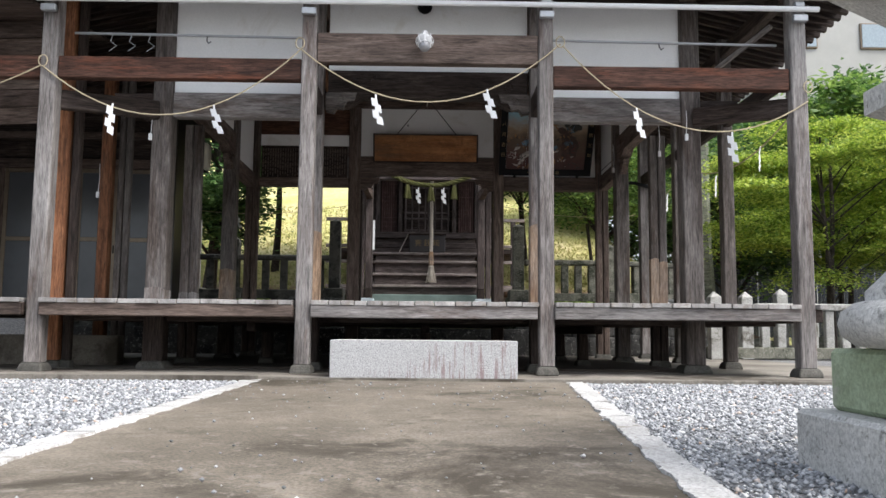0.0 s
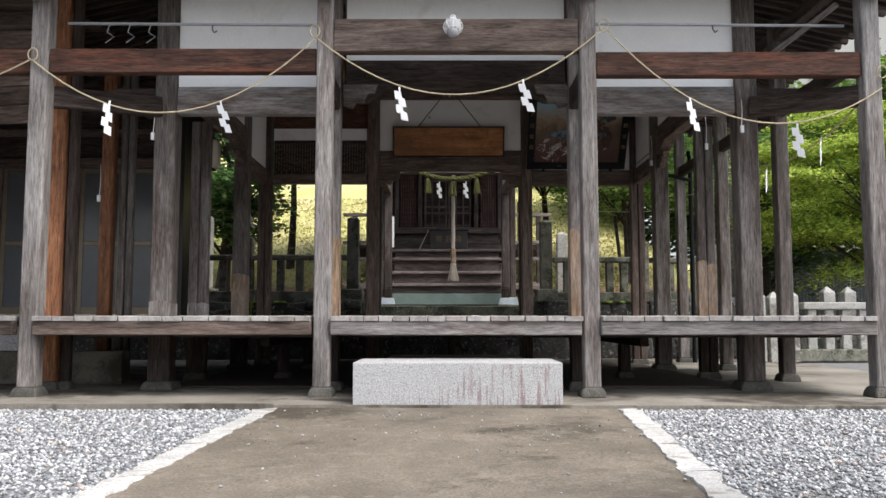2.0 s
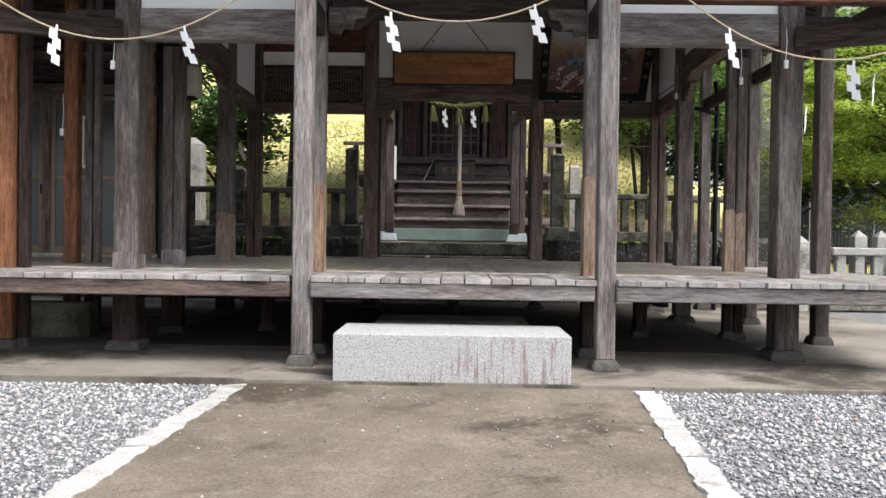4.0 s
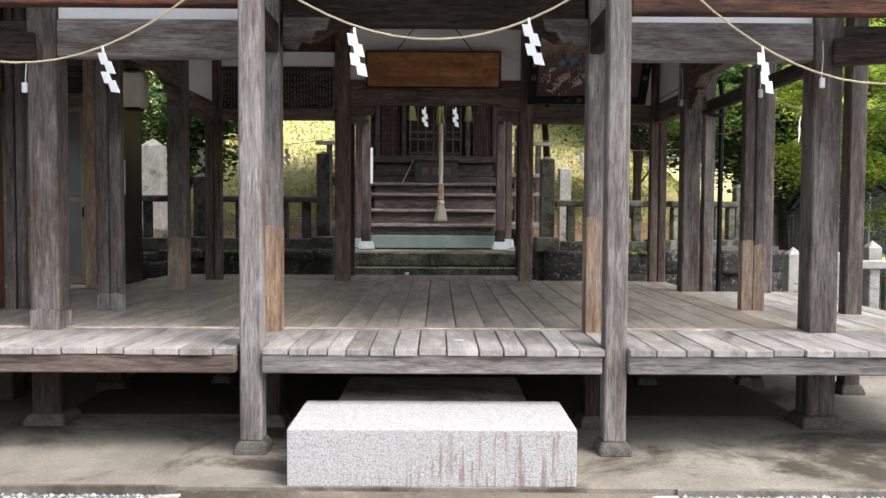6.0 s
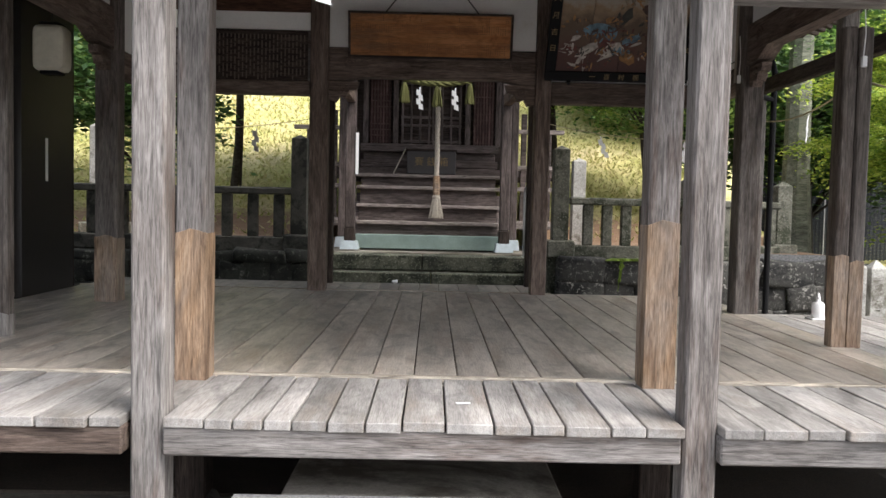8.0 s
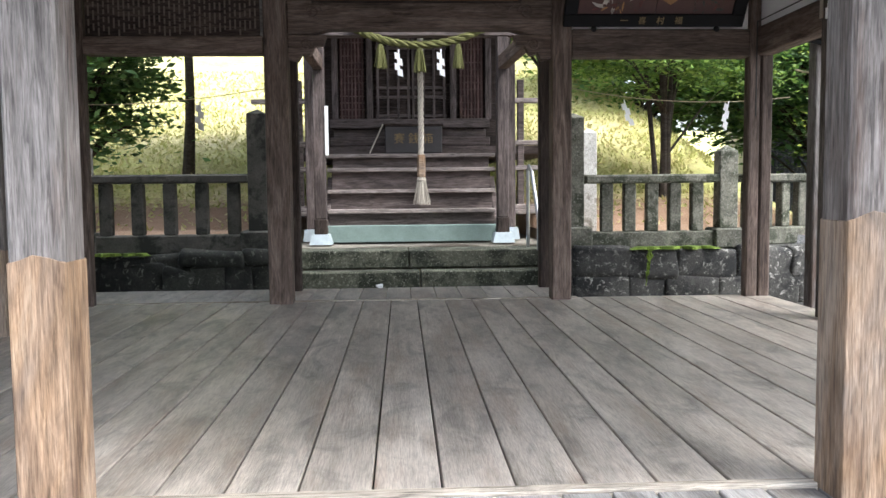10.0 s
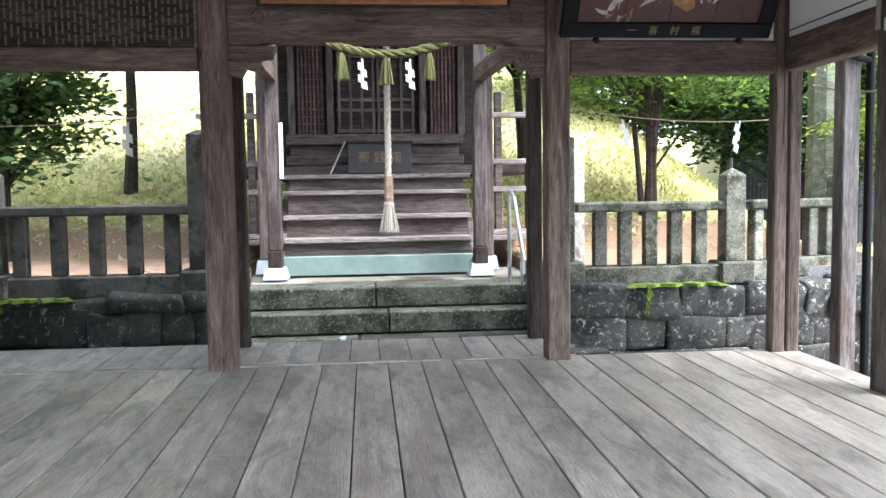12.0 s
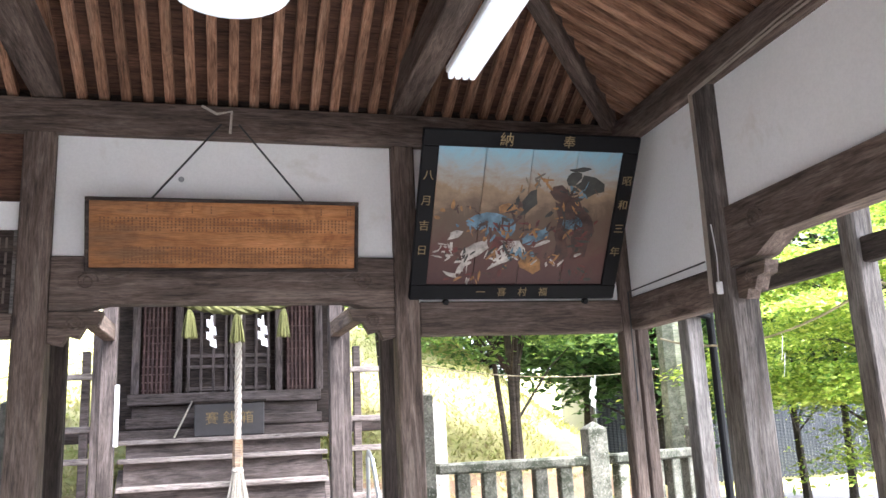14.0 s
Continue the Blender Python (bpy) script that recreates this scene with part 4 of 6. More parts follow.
WS = (0.18, 0.20, 0.17, 0.22, 0.19, 0.21, 0.185, 0.23)
bay(-6.55, -3.988, WS, 8.06, 8.985, W_EDGE)
bay(-3.812, -1.313, WS, 8.06, 8.985, W_EDGE)
bay(-1.137, 1.14, (0.18, 0.125, 0.13, 0.125, 0.155, 0.163, 0.16, 0.19, 0.212, 0.163, 0.145, 0.2, 0.155), 8.06, 8.985, W_EDGE)
bay(1.30, 3.774, WS, 8.06, 8.985, W_EDGE)
bay(3.948, 4.03, WS, 8.06, 8.985, W_EDGE)
for a in (-3.88, -1.222, 1.226, 3.86):
    bay(a - 0.087, a + 0.087, (0.2,), 8.32, 8.985, W_EDGE, 0.0)
part("sill", block(9.7, 0.055, 0.05, 0.004), W_SILL, floor, "pale worn threshold strip", pose(-0.9, 9.016, FL - 0.018))
JOINTS = [-1.456, -1.232, -1.003, -0.779, -0.54, -0.298, -0.07, 0.173, 0.405, 0.643, 0.885, 1.152]
JOINTS = [JOINTS[0] - 0.2365 * k for k in range(10, 0, -1)] + JOINTS + [JOINTS[-1] + 0.237 * k for k in range(1, 9)]
for x, x1 in zip(JOINTS, JOINTS[1:]):
    plank((x + x1) / 2, 9.046, 13.60 if x < 1.0 else 13.64, round(x1 - x, 3), W_FLOOR, 0.042, RNG.uniform(0, 0.003))
x = JOINTS[-1]
while x < 4.02:
    plank(x + 0.12, 9.046, 12.22, 0.24, W_EDGE, 0.042, RNG.uniform(0, 0.003))
    x += 0.24
part("sill", block(5.2, 0.05, 0.05, 0.004), W_SILL, floor, "pale worn threshold strip", pose(-1.25, 13.63, FL - 0.018))
x = -3.80
i = 0
while x < 1.25:
    w = (0.23, 0.225, 0.235, 0.23)[i % 4]
    plank(x + w / 2, 13.66, 14.56, w, W_FLOOR, 0.042, RNG.uniform(0, 0.004))
    x += w
    i += 1
x = -6.55
while x < -3.9:
    plank(x + 0.12, 9.046, 12.15, 0.24, W_FLOOR, 0.042, RNG.uniform(0, 0.003))
    x += 0.24
for x0, x1, mt in ((-6.6, -3.987, W_DARK), (-3.813, -1.313, W_INNER), (-1.137, 1.125, W_POST), (1.30, 3.772, W_POST)):
    joist((x0, 8.13, 0.625), (x1, 8.13, 0.625), 0.10, 0.125, mt)
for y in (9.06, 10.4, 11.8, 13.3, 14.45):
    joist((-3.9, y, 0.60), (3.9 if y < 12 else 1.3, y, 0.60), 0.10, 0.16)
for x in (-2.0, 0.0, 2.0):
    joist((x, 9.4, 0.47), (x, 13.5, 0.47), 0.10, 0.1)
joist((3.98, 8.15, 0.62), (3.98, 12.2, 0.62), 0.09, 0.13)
tagged(finish("step_block", block(1.30, 0.84, 0.33, 0.012), APRON, pose(-0.005, 8.66, 0.18)), "grey concrete step block under the deck edge", "step")
for x, y in ((-2.0, 10.4), (0.0, 10.4), (2.0, 10.4), (-2.0, 12.2), (0.0, 12.2), (2.0, 12.2)):
    hall_post(x, y, 0.13, 0.42, W_DARK, label="short dark post carrying the floor", group="floor posts")
tagged(finish("foundation", block(3.6, 0.2, 0.36, 0.01), APRON, pose(-5.4, 9.75, 0.18)), "low concrete footing of the side building", "foundation", kind="structure")
tagged(finish("foundation", block(9.0, 0.2, 0.5, 0.01), ROCK, pose(-2.5, 15.0, 0.25)), "dark low stone footing behind the raised floor", "foundation", kind="structure")


# ---- step stone before the porch ----
def grain_step():
    bm = block(1.722, 0.75, 0.345, 0.008, 2)
    return tagged(finish("stone_step", bm, GRANITE, pose(0.0, 7.857, 0.1725 + 0.004)), "speckled pale granite step block with rust stains", "step")


grain_step()


# ---- sacred rope with paper streamers along the porch ----
def sag(p0, p1, drop, n=18):
    out = []
    for k in range(n + 1):
        t = k / n
        out.append((p0[0] + (p1[0] - p0[0]) * t, p0[1] + (p1[1] - p0[1]) * t, p0[2] + (p1[2] - p0[2]) * t - drop * 4 * t * (1 - t)))
    return out


def rope_line(pts, r, label, ties=()):
    c = base("straw_rope", *pts[0], label, "rope", "sacred ropes")
    part("rope", tube(pts, r, 6), ROPE, c)
    for x, y, z in ties:
        ring = [(x + 0.045 * math.cos(a), y - 0.01, z + 0.06 * math.sin(a)) for a in (k * 0.63 for k in range(11))]
        part("knot", tube(ring, r * 0.9, 5), ROPE, c)
    return c


YR = 8.11
rope_line(sag((-3.93, YR, 3.10), (-1.30, YR, 3.31), 0.60), 0.0075, "thin twisted straw rope slung between porch posts", [(-3.92, YR, 3.15)])
rope_line(sag((-1.30, YR, 3.31), (1.37, YR, 3.40), 0.585), 0.0075, "thin twisted straw rope slung between porch posts", [(-1.31, YR, 3.37), (1.37, YR, 3.42)])
rope_line(sag((1.40, YR, 3.38), (3.93, YR, 2.83), 0.575), 0.0075, "thin twisted straw rope slung between porch posts", [(3.93, YR, 2.98)])
rope_line(sag((-6.6, YR, 2.68), (-3.95, YR, 3.10), 0.25), 0.0075, "thin twisted straw rope slung towards the side building")
rope_line(sag((3.95, 8.2, 2.92), (3.95, 12.2, 2.95), 0.35), 0.009, "thin straw rope along the side porch")
rope_line(sag((3.95, 12.2, 2.95), (3.9, 14.9, 2.9), 0.2), 0.009, "thin straw rope along the side porch")
rope_line(sag((3.85, 14.9, 2.62), (1.2, 14.9, 2.8), 0.12), 0.005, "thin straw rope behind the hall")
rope_line(sag((-1.2, 14.9, 2.8), (-4.2, 14.9, 2.62), 0.12), 0.005, "thin straw rope behind the hall")


def streamer_mesh():
    """Folded zigzag paper: four slipped leaves hanging from a stem."""
    bm = bmesh.new()
    w, h = 0.055, 0.075
    x, z, y = 0.0, 0.0, 0.0
    add_block(bm, (0, 0, -0.025), (0.016, 0.002, 0.05))
    for k in range(4):
        sx = (-0.018, 0.012, -0.012, 0.022)[k]
        yy = 0.006 * (k % 2)
        z0 = -0.03 - k * 0.058
        q = [(sx - w / 2, yy, z0), (sx + w / 2, yy, z0 - 0.012), (sx + w / 2 + 0.012, yy + 0.012, z0 - h - 0.012), (sx - w / 2 + 0.006, yy + 0.012, z0 - h + 0.006)]
        lo = [bm.verts.new(p) for p in q]
        hi = [bm.verts.new((p[0], p[1] + 0.003, p[2])) for p in q]
        bm.faces.new(lo)
        bm.faces.new(hi[::-1])
        for i in range(4):
            j = (i + 1) % 4
            bm.faces.new((lo[j], lo[i], hi[i], hi[j]))
    bmesh.ops.recalc_face_normals(bm, faces=bm.faces[:])
    me = bpy.data.meshes.new("paper_streamer")
    bm.to_mesh(me)
    bm.free()
    me.materials.append(PAPER)
    return me


SHIDE = streamer_mesh()


def streamer(x, y, z, turn=0.0, lean=0.0, size=1.0):
    ob = new("paper_streamer", SHIDE)
    ob.matrix_basis = pose(x, y, z, 0, lean, turn) @ Matrix.Diagonal((size, size, size, 1))
    return tagged(ob, "white zigzag folded paper streamer on a straw rope", "paper streamer", "paper streamers")


for x, z, tn, ln in ((-3.19, 2.71, 35, 8), (-2.17, 2.71, -20, -9), (-0.525, 2.84, 10, -4), (0.615, 2.91, -15, -7), (2.15, 2.735, 25, -12), (3.13, 2.495, -30, 2)):
    streamer(x, YR - 0.01, z, tn, ln, 1.1)
for y, z in ((9.4, 2.66), (10.9, 2.60), (11.6, 2.72), (13.2, 2.74)):
    streamer(3.95, y, z, 60, 10, 1.05)
for x, z, ln in ((3.2, 2.58, 14), (2.1, 2.60, -18), (-2.2, 2.60, 6), (-3.5, 2.58, -8)):
    streamer(x, 14.89, z, 20, ln, 1.0)

cc = base("cable_coil", -2.55, 8.3, 3.98, "loose coil of white cable hung from the eaves", "cable")
part("cable", tube([(-2.55 + 0.12 * math.cos(a * 0.7) * (1 - a * 0.02), 8.12 + 0.004 * a, 3.98 - 0.10 * abs(math.sin(a * 0.35)) - 0.004 * a) for a in range(22)], 0.006, 5), WHITE, cc)

# ---- porch lamp, speaker ----
lamp = base("wall_lamp", -0.03, 8.1, 3.35, "white porch lamp with a wire cage on the lintel", "lamp")
part("socket", lathe([(0.03, 0.0), (0.034, 0.05), (0.05, 0.10), (0.075, 0.16), (0.078, 0.17)], 16), WHITE, lamp, "", pose(-0.03, 8.10, 3.50, 140, 0, 0), True)
part("bulb", lathe([(0.02, 0.0), (0.045, 0.03), (0.062, 0.07), (0.05, 0.11), (0.02, 0.125)], 14), plain("smoky_bulb", (0.30, 0.30, 0.31), 0.25), lamp, "smoky glass bulb", pose(-0.03, 7.99, 3.37, 150, 0, 0), True)
bm = bmesh.new()
for k in range(8):
    a = k * math.pi / 4
    tube_mesh(bm, [(0.08 * math.cos(a), 0.08 * math.sin(a), 0), (0.09 * math.cos(a), 0.09 * math.sin(a), 0.06), (0.06 * math.cos(a), 0.06 * math.sin(a), 0.12), (0.012 * math.cos(a), 0.012 * math.sin(a), 0.145)], 0.004, 4)
for r, z in ((0.09, 0.06), (0.06, 0.12)):
    tube_mesh(bm, [(r * math.cos(k * 0.524), r * math.sin(k * 0.524), z) for k in range(13)], 0.004, 4, False)
part("cage", bm, WHITE, lamp, "white wire guard", pose(-0.03, 8.01, 3.41, 145, 0, 0))
spk = base("loudspeaker", -0.05, 8.86, 4.05, "small round black loudspeaker on the white wall", "loudspeaker")
part("cone", lathe([(0.02, 0), (0.075, 0.02), (0.085, 0.05), (0.06, 0.06), (0.015, 0.03)], 18), BLACK, spk, "", pose(-0.04, 8.92, 4.09, 90, 0, 0), True)

# ---- side building with sliding doors ----
SB = 12.24


def side_building():
    c = base("side_building", -5.6, 12.4, 0, "dark wooden side building with glazed sliding doors", "building")
    part("wall", block(3.9, 0.10, 1.35, 0), W_DARK, c, "dark board wall above the doors", pose(-5.85, SB + 0.05, 3.62))
    part("lintel", block(3.9, 0.16, 0.14, 0.006), W_INNER, c, "", pose(-5.85, SB, 2.91))
    part("lintel", block(3.9, 0.14, 0.10, 0.006), W_INNER, c, "", pose(-5.85, SB, 3.35))
    part("sill", block(3.9, 0.16, 0.05, 0.004), W_SILL, c, "", pose(-5.85, SB, FL + 0.025))
    part("side_wall", block(0.08, 1.10, 3.5, 0), plain("black_panel", (0.022, 0.02, 0.019), 0.35), c, "black panelled side wall", pose(-3.87, 12.85, 2.45))
    part("rear_wall", block(3.9, 0.1, 3.6, 0), W_DARK, c, "", pose(-5.8, 13.42, 2.4))
    part("end_wall", block(0.1, 5.0, 3.6, 0), W_DARK, c, "", pose(-7.8, 10.9, 2.4))
    part("roof", block(4.0, 6.9, 0.12, 0), TILE, c, "dark roof over the side building", pose(-5.95, 10.6, 4.62, 9, 0, 0))
    for x in (-7.72, -6.42, -5.32):
        beam("post", (x, SB, FL), (x, SB, 2.86), 0.11, 0.11, W_INNER, c)
    beam("post", (-3.98, SB - 0.02, FL), (-3.98, SB - 0.02, 4.2), 0.13, 0.13, W_NEW, c, "paler brown corner post")
    for k in range(6):
        z = 3.05 + k * 0.22
        part("board", block(3.7, 0.02, 0.205, 0.003), W_DARK, c, "", pose(-5.85, SB - 0.008, z + 0.08))


side_building()


def sliding_door(x0, x1, y):
    d = base("door", (x0 + x1) / 2, y, FL + 0.05, "dark glazed sliding door with bronze aluminium frame", "door", "sliding doors")
    z0, z1 = FL + 0.052, 2.838
    w = x1 - x0
    for x in (x0 + 0.03, x1 - 0.03):
        part("stile", block(0.06, 0.035, z1 - z0, 0.004), ALU, d, "bronze aluminium stile", pose(x, y, (z0 + z1) / 2))
    for z, h in ((z0 + 0.045, 0.09), (1.77, 0.06), (z1 - 0.03, 0.06)):
        part("rail", block(w - 0.122, 0.033, h, 0.004), ALU, d, "bronze aluminium rail", pose((x0 + x1) / 2, y, z))
    for a, b in ((z0 + 0.092, 1.738), (1.802, z1 - 0.062)):
        part("pane", block(w - 0.124, 0.008, b - a, 0.0), GLASS_D, d, "dark reflective glass", pose((x0 + x1) / 2, y, (a + b) / 2))
    part("handle", block(0.018, 0.02, 0.12, 0.004), BLACK, d, "recessed pull", pose(x1 - 0.03, y - 0.02, 1.62))


for x0, x1, dy in ((-7.66, -7.04, 0.0), (-7.06, -6.48, 0.04), (-6.36, -5.85, 0.0), (-5.87, -5.38, 0.04), (-5.26, -4.66, 0.0), (-4.68, -4.06, 0.04)):
    sliding_door(x0, x1, SB - 0.03 + dy)
nt_ = base("notice", -4.84, SB - 0.08, 2.1, "white paper notice with vertical writing on the door", "notice")
part("sheet", block(0.10, 0.004, 0.68, 0.0), PAPER, nt_, "", pose(-4.80, SB - 0.075, 2.23))
for k in range(14):
    part("mark", block(0.035, 0.002, 0.022, 0.0), INK, nt_, "black written mark", pose(-4.80, SB - 0.079, 2.50 - k * 0.042))
hn = base("strip_label", -3.8, 13.1, 1.9, "pale vertical strip label on the dark side wall", "label")
part("strip", block(0.004, 0.05, 0.42, 0.0), PAPER, hn, "", pose(-3.804, 12.75, 2.05))
ml = base("hanging_lantern", -3.36, 11.9, 2.75, "cream paper box lantern hung by the side building", "lantern")
part("body", block(0.27, 0.24, 0.40, 0.07, 3), plain("cream_paper", (0.62, 0.58, 0.47), 0.7), ml, "cream lamp shade", pose(-3.36, 11.9, 2.98))
part("cap", block(0.16, 0.16, 0.03, 0.008), BLACK, ml, "", pose(-3.36, 11.9, 3.19))
part("base_ring", block(0.16, 0.16, 0.03, 0.008), BLACK, ml, "", pose(-3.36, 11.9, 2.77))
part("cord", tube([(-3.36, 11.9, 3.2), (-3.36, 11.9, 4.45)], 0.006, 5), BLACK_W, ml)
for x, y, z in ((2.90, 8.86, 2.62), (-3.06, 8.86, 2.55), (3.0, 10.30, 2.75), (2.84, 12.23, 2.92), (-4.11, 10.10, 2.1)):
    sw = base("switch_box", x, y, z, "small white electrical box on a post", "switch", "electrical boxes")
    part("box", block(0.035, 0.03, 0.075, 0.004), PLASTIC, sw, "", pose(x, y, z))
    part("cable", tube([(x, y + 0.01, z + 0.03), (x + 0.01, y + 0.01, z + 0.2), (x, y + 0.02, z + 0.4)], 0.004, 5), WHITE, sw)

# brown boards and eaves of the side building's porch
sp_roof = base("side_porch", -5.9, 8.9, 2.7, "brown boarded gable and eaves over the side porch", "porch", kind="structure")
for k in range(6):
    part("board", block(3.3, 0.03, 0.19, 0.004), W_INNER, sp_roof, "", pose(-5.83, 9.06, 2.78 + 0.2 * k, 0, -2.0, 0))
for k in range(9):
    y = 7.5 + 0.55 * k
    part("board", block(3.4, 0.53, 0.03, 0.004), W_INNER, sp_roof, "", pose(-5.86, y, 3.72 + 0.09 * k, 9, 0, 0))
part("barge_board", block(3.5, 0.05, 0.22, 0.006), W_RED, sp_roof, "red-brown edge board", pose(-5.95, 7.22, 3.72, 0, -6, 0))
for x in (-7.3, -6.2, -5.1):
    beam("rafter", (x, 7.25, 3.60), (x, 12.0, 4.38), 0.07, 0.09, W_RED, sp_roof)

# ---- inside the hall ----
pl = base("wooden_plaque", -0.03, 13.45, 3.35, "orange-brown wooden name plaque hung on dark cords", "plaque")
PM = pose(-0.045, 13.39, 3.485, 13, 0, 0)
part("board", block(1.70, 0.025, 0.43, 0.003), W_PLAQUE, pl, "orange-brown board with rows of small writing", PM)
for dx, dz, sx, sz in ((0, 0.227, 1.75, 0.024), (0, -0.227, 1.75, 0.024), (-0.863, 0, 0.024, 0.43), (0.863, 0, 0.024, 0.43)):
    part("edging", block(sx, 0.035, sz, 0.004), W_DARK, pl, "dark edging strip", PM @ pose(dx, -0.003, dz))
bm = bmesh.new()
rr = random.Random(3)
for zt, n0, rows in ((0.105, 66, 5), (-0.085, 60, 6)):
    for k in range(n0):
        for q in range(rows):
            if rr.random() < 0.93:
                add_block(bm, (0.79 - k * 0.0242, -0.0142, zt - q * 0.019), (rr.uniform(0.008, 0.012), 0.002, rr.uniform(0.009, 0.014)))
for x in (0.82, 0.80, 0.62, 0.3, -0.22, -0.1, -0.5):
    for q in range(3):
        add_block(bm, (x, -0.0142, 0.185 - q * 0.018), (0.009, 0.002, 0.012))
tagged(part("writing", bm, plain("faded_ink", (0.17, 0.08, 0.035), 0.8), pl, "rows of small dark writing", PM), kind="stuff")
for x in (-0.53, 0.47):
    part("cord", tube([(x, 13.34, 3.70), (-0.03 + (0.06 if x > 0 else -0.06), 13.455, 4.29)], 0.007, 5), BLACK_W, pl, "dark hanging cord")
part("knot", tube([(-0.22, 13.46, 4.42), (-0.12, 13.445, 4.36), (-0.02, 13.44, 4.38), (-0.03, 13.44, 4.22)], 0.010, 5), HEMP, pl, "pale tied string")
nail = base("wall_nail", -0.35, 13.53, 4.0, "rusty nail head in the plaster", "nail")
part("nail_head", lathe([(0.018, 0), (0.02, 0.01), (0.012, 0.018)], 10), METAL, nail, "", pose(-0.35, 13.545, 3.91, 90, 0, 0))

pc = base("votive_picture", 1.94, 13.4, 3.06, "large framed votive picture leaning from the wall", "picture")
PW, PH = 1.53, 1.20
PC = pose(1.94, 13.085, 3.56, 123, 0, 0)
for dx, dy, sx, sy in ((0, PH / 2 - 0.055, PW, 0.11), (0, -PH / 2 + 0.055, PW, 0.11), (-PW / 2 + 0.055, 0, 0.11, PH - 0.22), (PW / 2 - 0.055, 0, 0.11, PH - 0.22)):
    part("picture_border", block(sx, sy, 0.05, 0.006), BLACK, pc, "black lacquered border", PC @ pose(dx, dy, 0))
for k in range(4):
    part("panel", block((PW - 0.224) / 4 - 0.003, PH - 0.222, 0.02, 0.002), PICTURE, pc, "faded painted board", PC @ pose((k - 1.5) * (PW - 0.224) / 4, 0, 0))


def stroke(bm, cx, cy, w, h, turn, r, top):
    """Adds one brush stroke with an uneven edge."""
    n = 9
    ca, sa = math.cos(radians(turn)), math.sin(radians(turn))
    lo, hi = [], []
    for k in range(n):
        q = r.uniform(0.6, 1.25)
        x, y = w * q * math.cos(6.283 * k / n), h * q * math.sin(6.283 * k / n)
        p = (cx + x * ca - y * sa, cy + x * sa + y * ca)
        lo.append(bm.verts.new((*p, 0.0105)))
        hi.append(bm.verts.new((*p, top)))
    bm.faces.new(hi)
    for k in range(n):
        bm.faces.new((lo[k], lo[(k + 1) % n], hi[(k + 1) % n], hi[k]))


WHT, BRN, BLU, OCH, DRK, RED = (0.55, 0.50, 0.45), (0.10, 0.04, 0.025), (0.12, 0.22, 0.30), (0.35, 0.17, 0.05), (0.05, 0.05, 0.04), (0.18, 0.03, 0.02)
rb = random.Random(21)
GROUPS = [(-0.52, -0.24, 0.11, 0.07, (WHT, WHT, BRN, RED), 22), (-0.40, -0.33, 0.05, 0.10, (WHT, WHT, DRK), 12), (-0.14, -0.27, 0.10, 0.06, (WHT, WHT, OCH, DRK), 24),
          (-0.32, -0.06, 0.11, 0.06, (BLU, BLU, BRN, OCH), 22), (0.0, -0.26, 0.09, 0.05, (BLU, OCH, DRK, BLU), 16), (0.30, 0.02, 0.12, 0.14, (BRN, BRN, DRK, OCH), 34),
          (0.37, 0.20, 0.09, 0.08, (DRK, DRK, BRN, BLU), 20), (0.43, -0.12, 0.10, 0.13, (BRN, DRK, RED), 26), (-0.05, 0.06, 0.06, 0.07, (DRK, BRN, OCH), 18),
          (-0.12, -0.07, 0.11, 0.06, (OCH, BRN, RED, DRK), 22), (0.10, -0.12, 0.10, 0.06, (OCH, RED, BLU), 18), (0.22, -0.30, 0.14, 0.06, (OCH, BRN, WHT), 16),
          (-0.45, 0.06, 0.14, 0.04, (OCH, BRN), 10), (0.08, 0.26, 0.20, 0.06, (OCH, (0.26, 0.21, 0.15)), 12), (-0.35, -0.43, 0.22, 0.05, (RED, BRN, OCH), 14), (0.35, -0.41, 0.22, 0.06, (RED, DRK, BRN), 14)]
NAMED = {}
BODIES = [(-0.36, -0.24, 0.15, 0.05, 28, WHT), (-0.50, -0.12, 0.07, 0.035, 25, WHT), (-0.44, -0.35, 0.022, 0.09, -25, WHT), (-0.50, -0.42, 0.07, 0.018, -20, WHT), (-0.05, -0.20, 0.11, 0.04, -12, WHT), (-0.13, -0.31, 0.12, 0.02, 30, WHT),
          (0.16, -0.18, 0.07, 0.018, 25, WHT), (-0.30, -0.02, 0.13, 0.065, 12, BLU), (-0.12, -0.06, 0.09, 0.09, 60, BLU), (0.10, -0.13, 0.09, 0.045, 20, BLU), (-0.15, 0.07, 0.07, 0.035, 0, OCH), (-0.16, -0.20, 0.10, 0.07, 0, RED), (0.10, -0.34, 0.10, 0.06, 0, OCH),
          (0.28, 0.17, 0.10, 0.06, -25, BRN), (0.34, 0.02, 0.12, 0.17, -10, BRN), (0.46, -0.10, 0.10, 0.16, 10, BRN), (0.32, -0.20, 0.06, 0.14, 15, BRN), (0.34, 0.30, 0.07, 0.06, 0, DRK), (0.46, 0.24, 0.12, 0.07, -15, DRK), (0.02, 0.13, 0.06, 0.09, -20, DRK), (0.38, 0.36, 0.09, 0.015, 4, DRK), (0.38, -0.03, 0.07, 0.06, 0, BLU)]
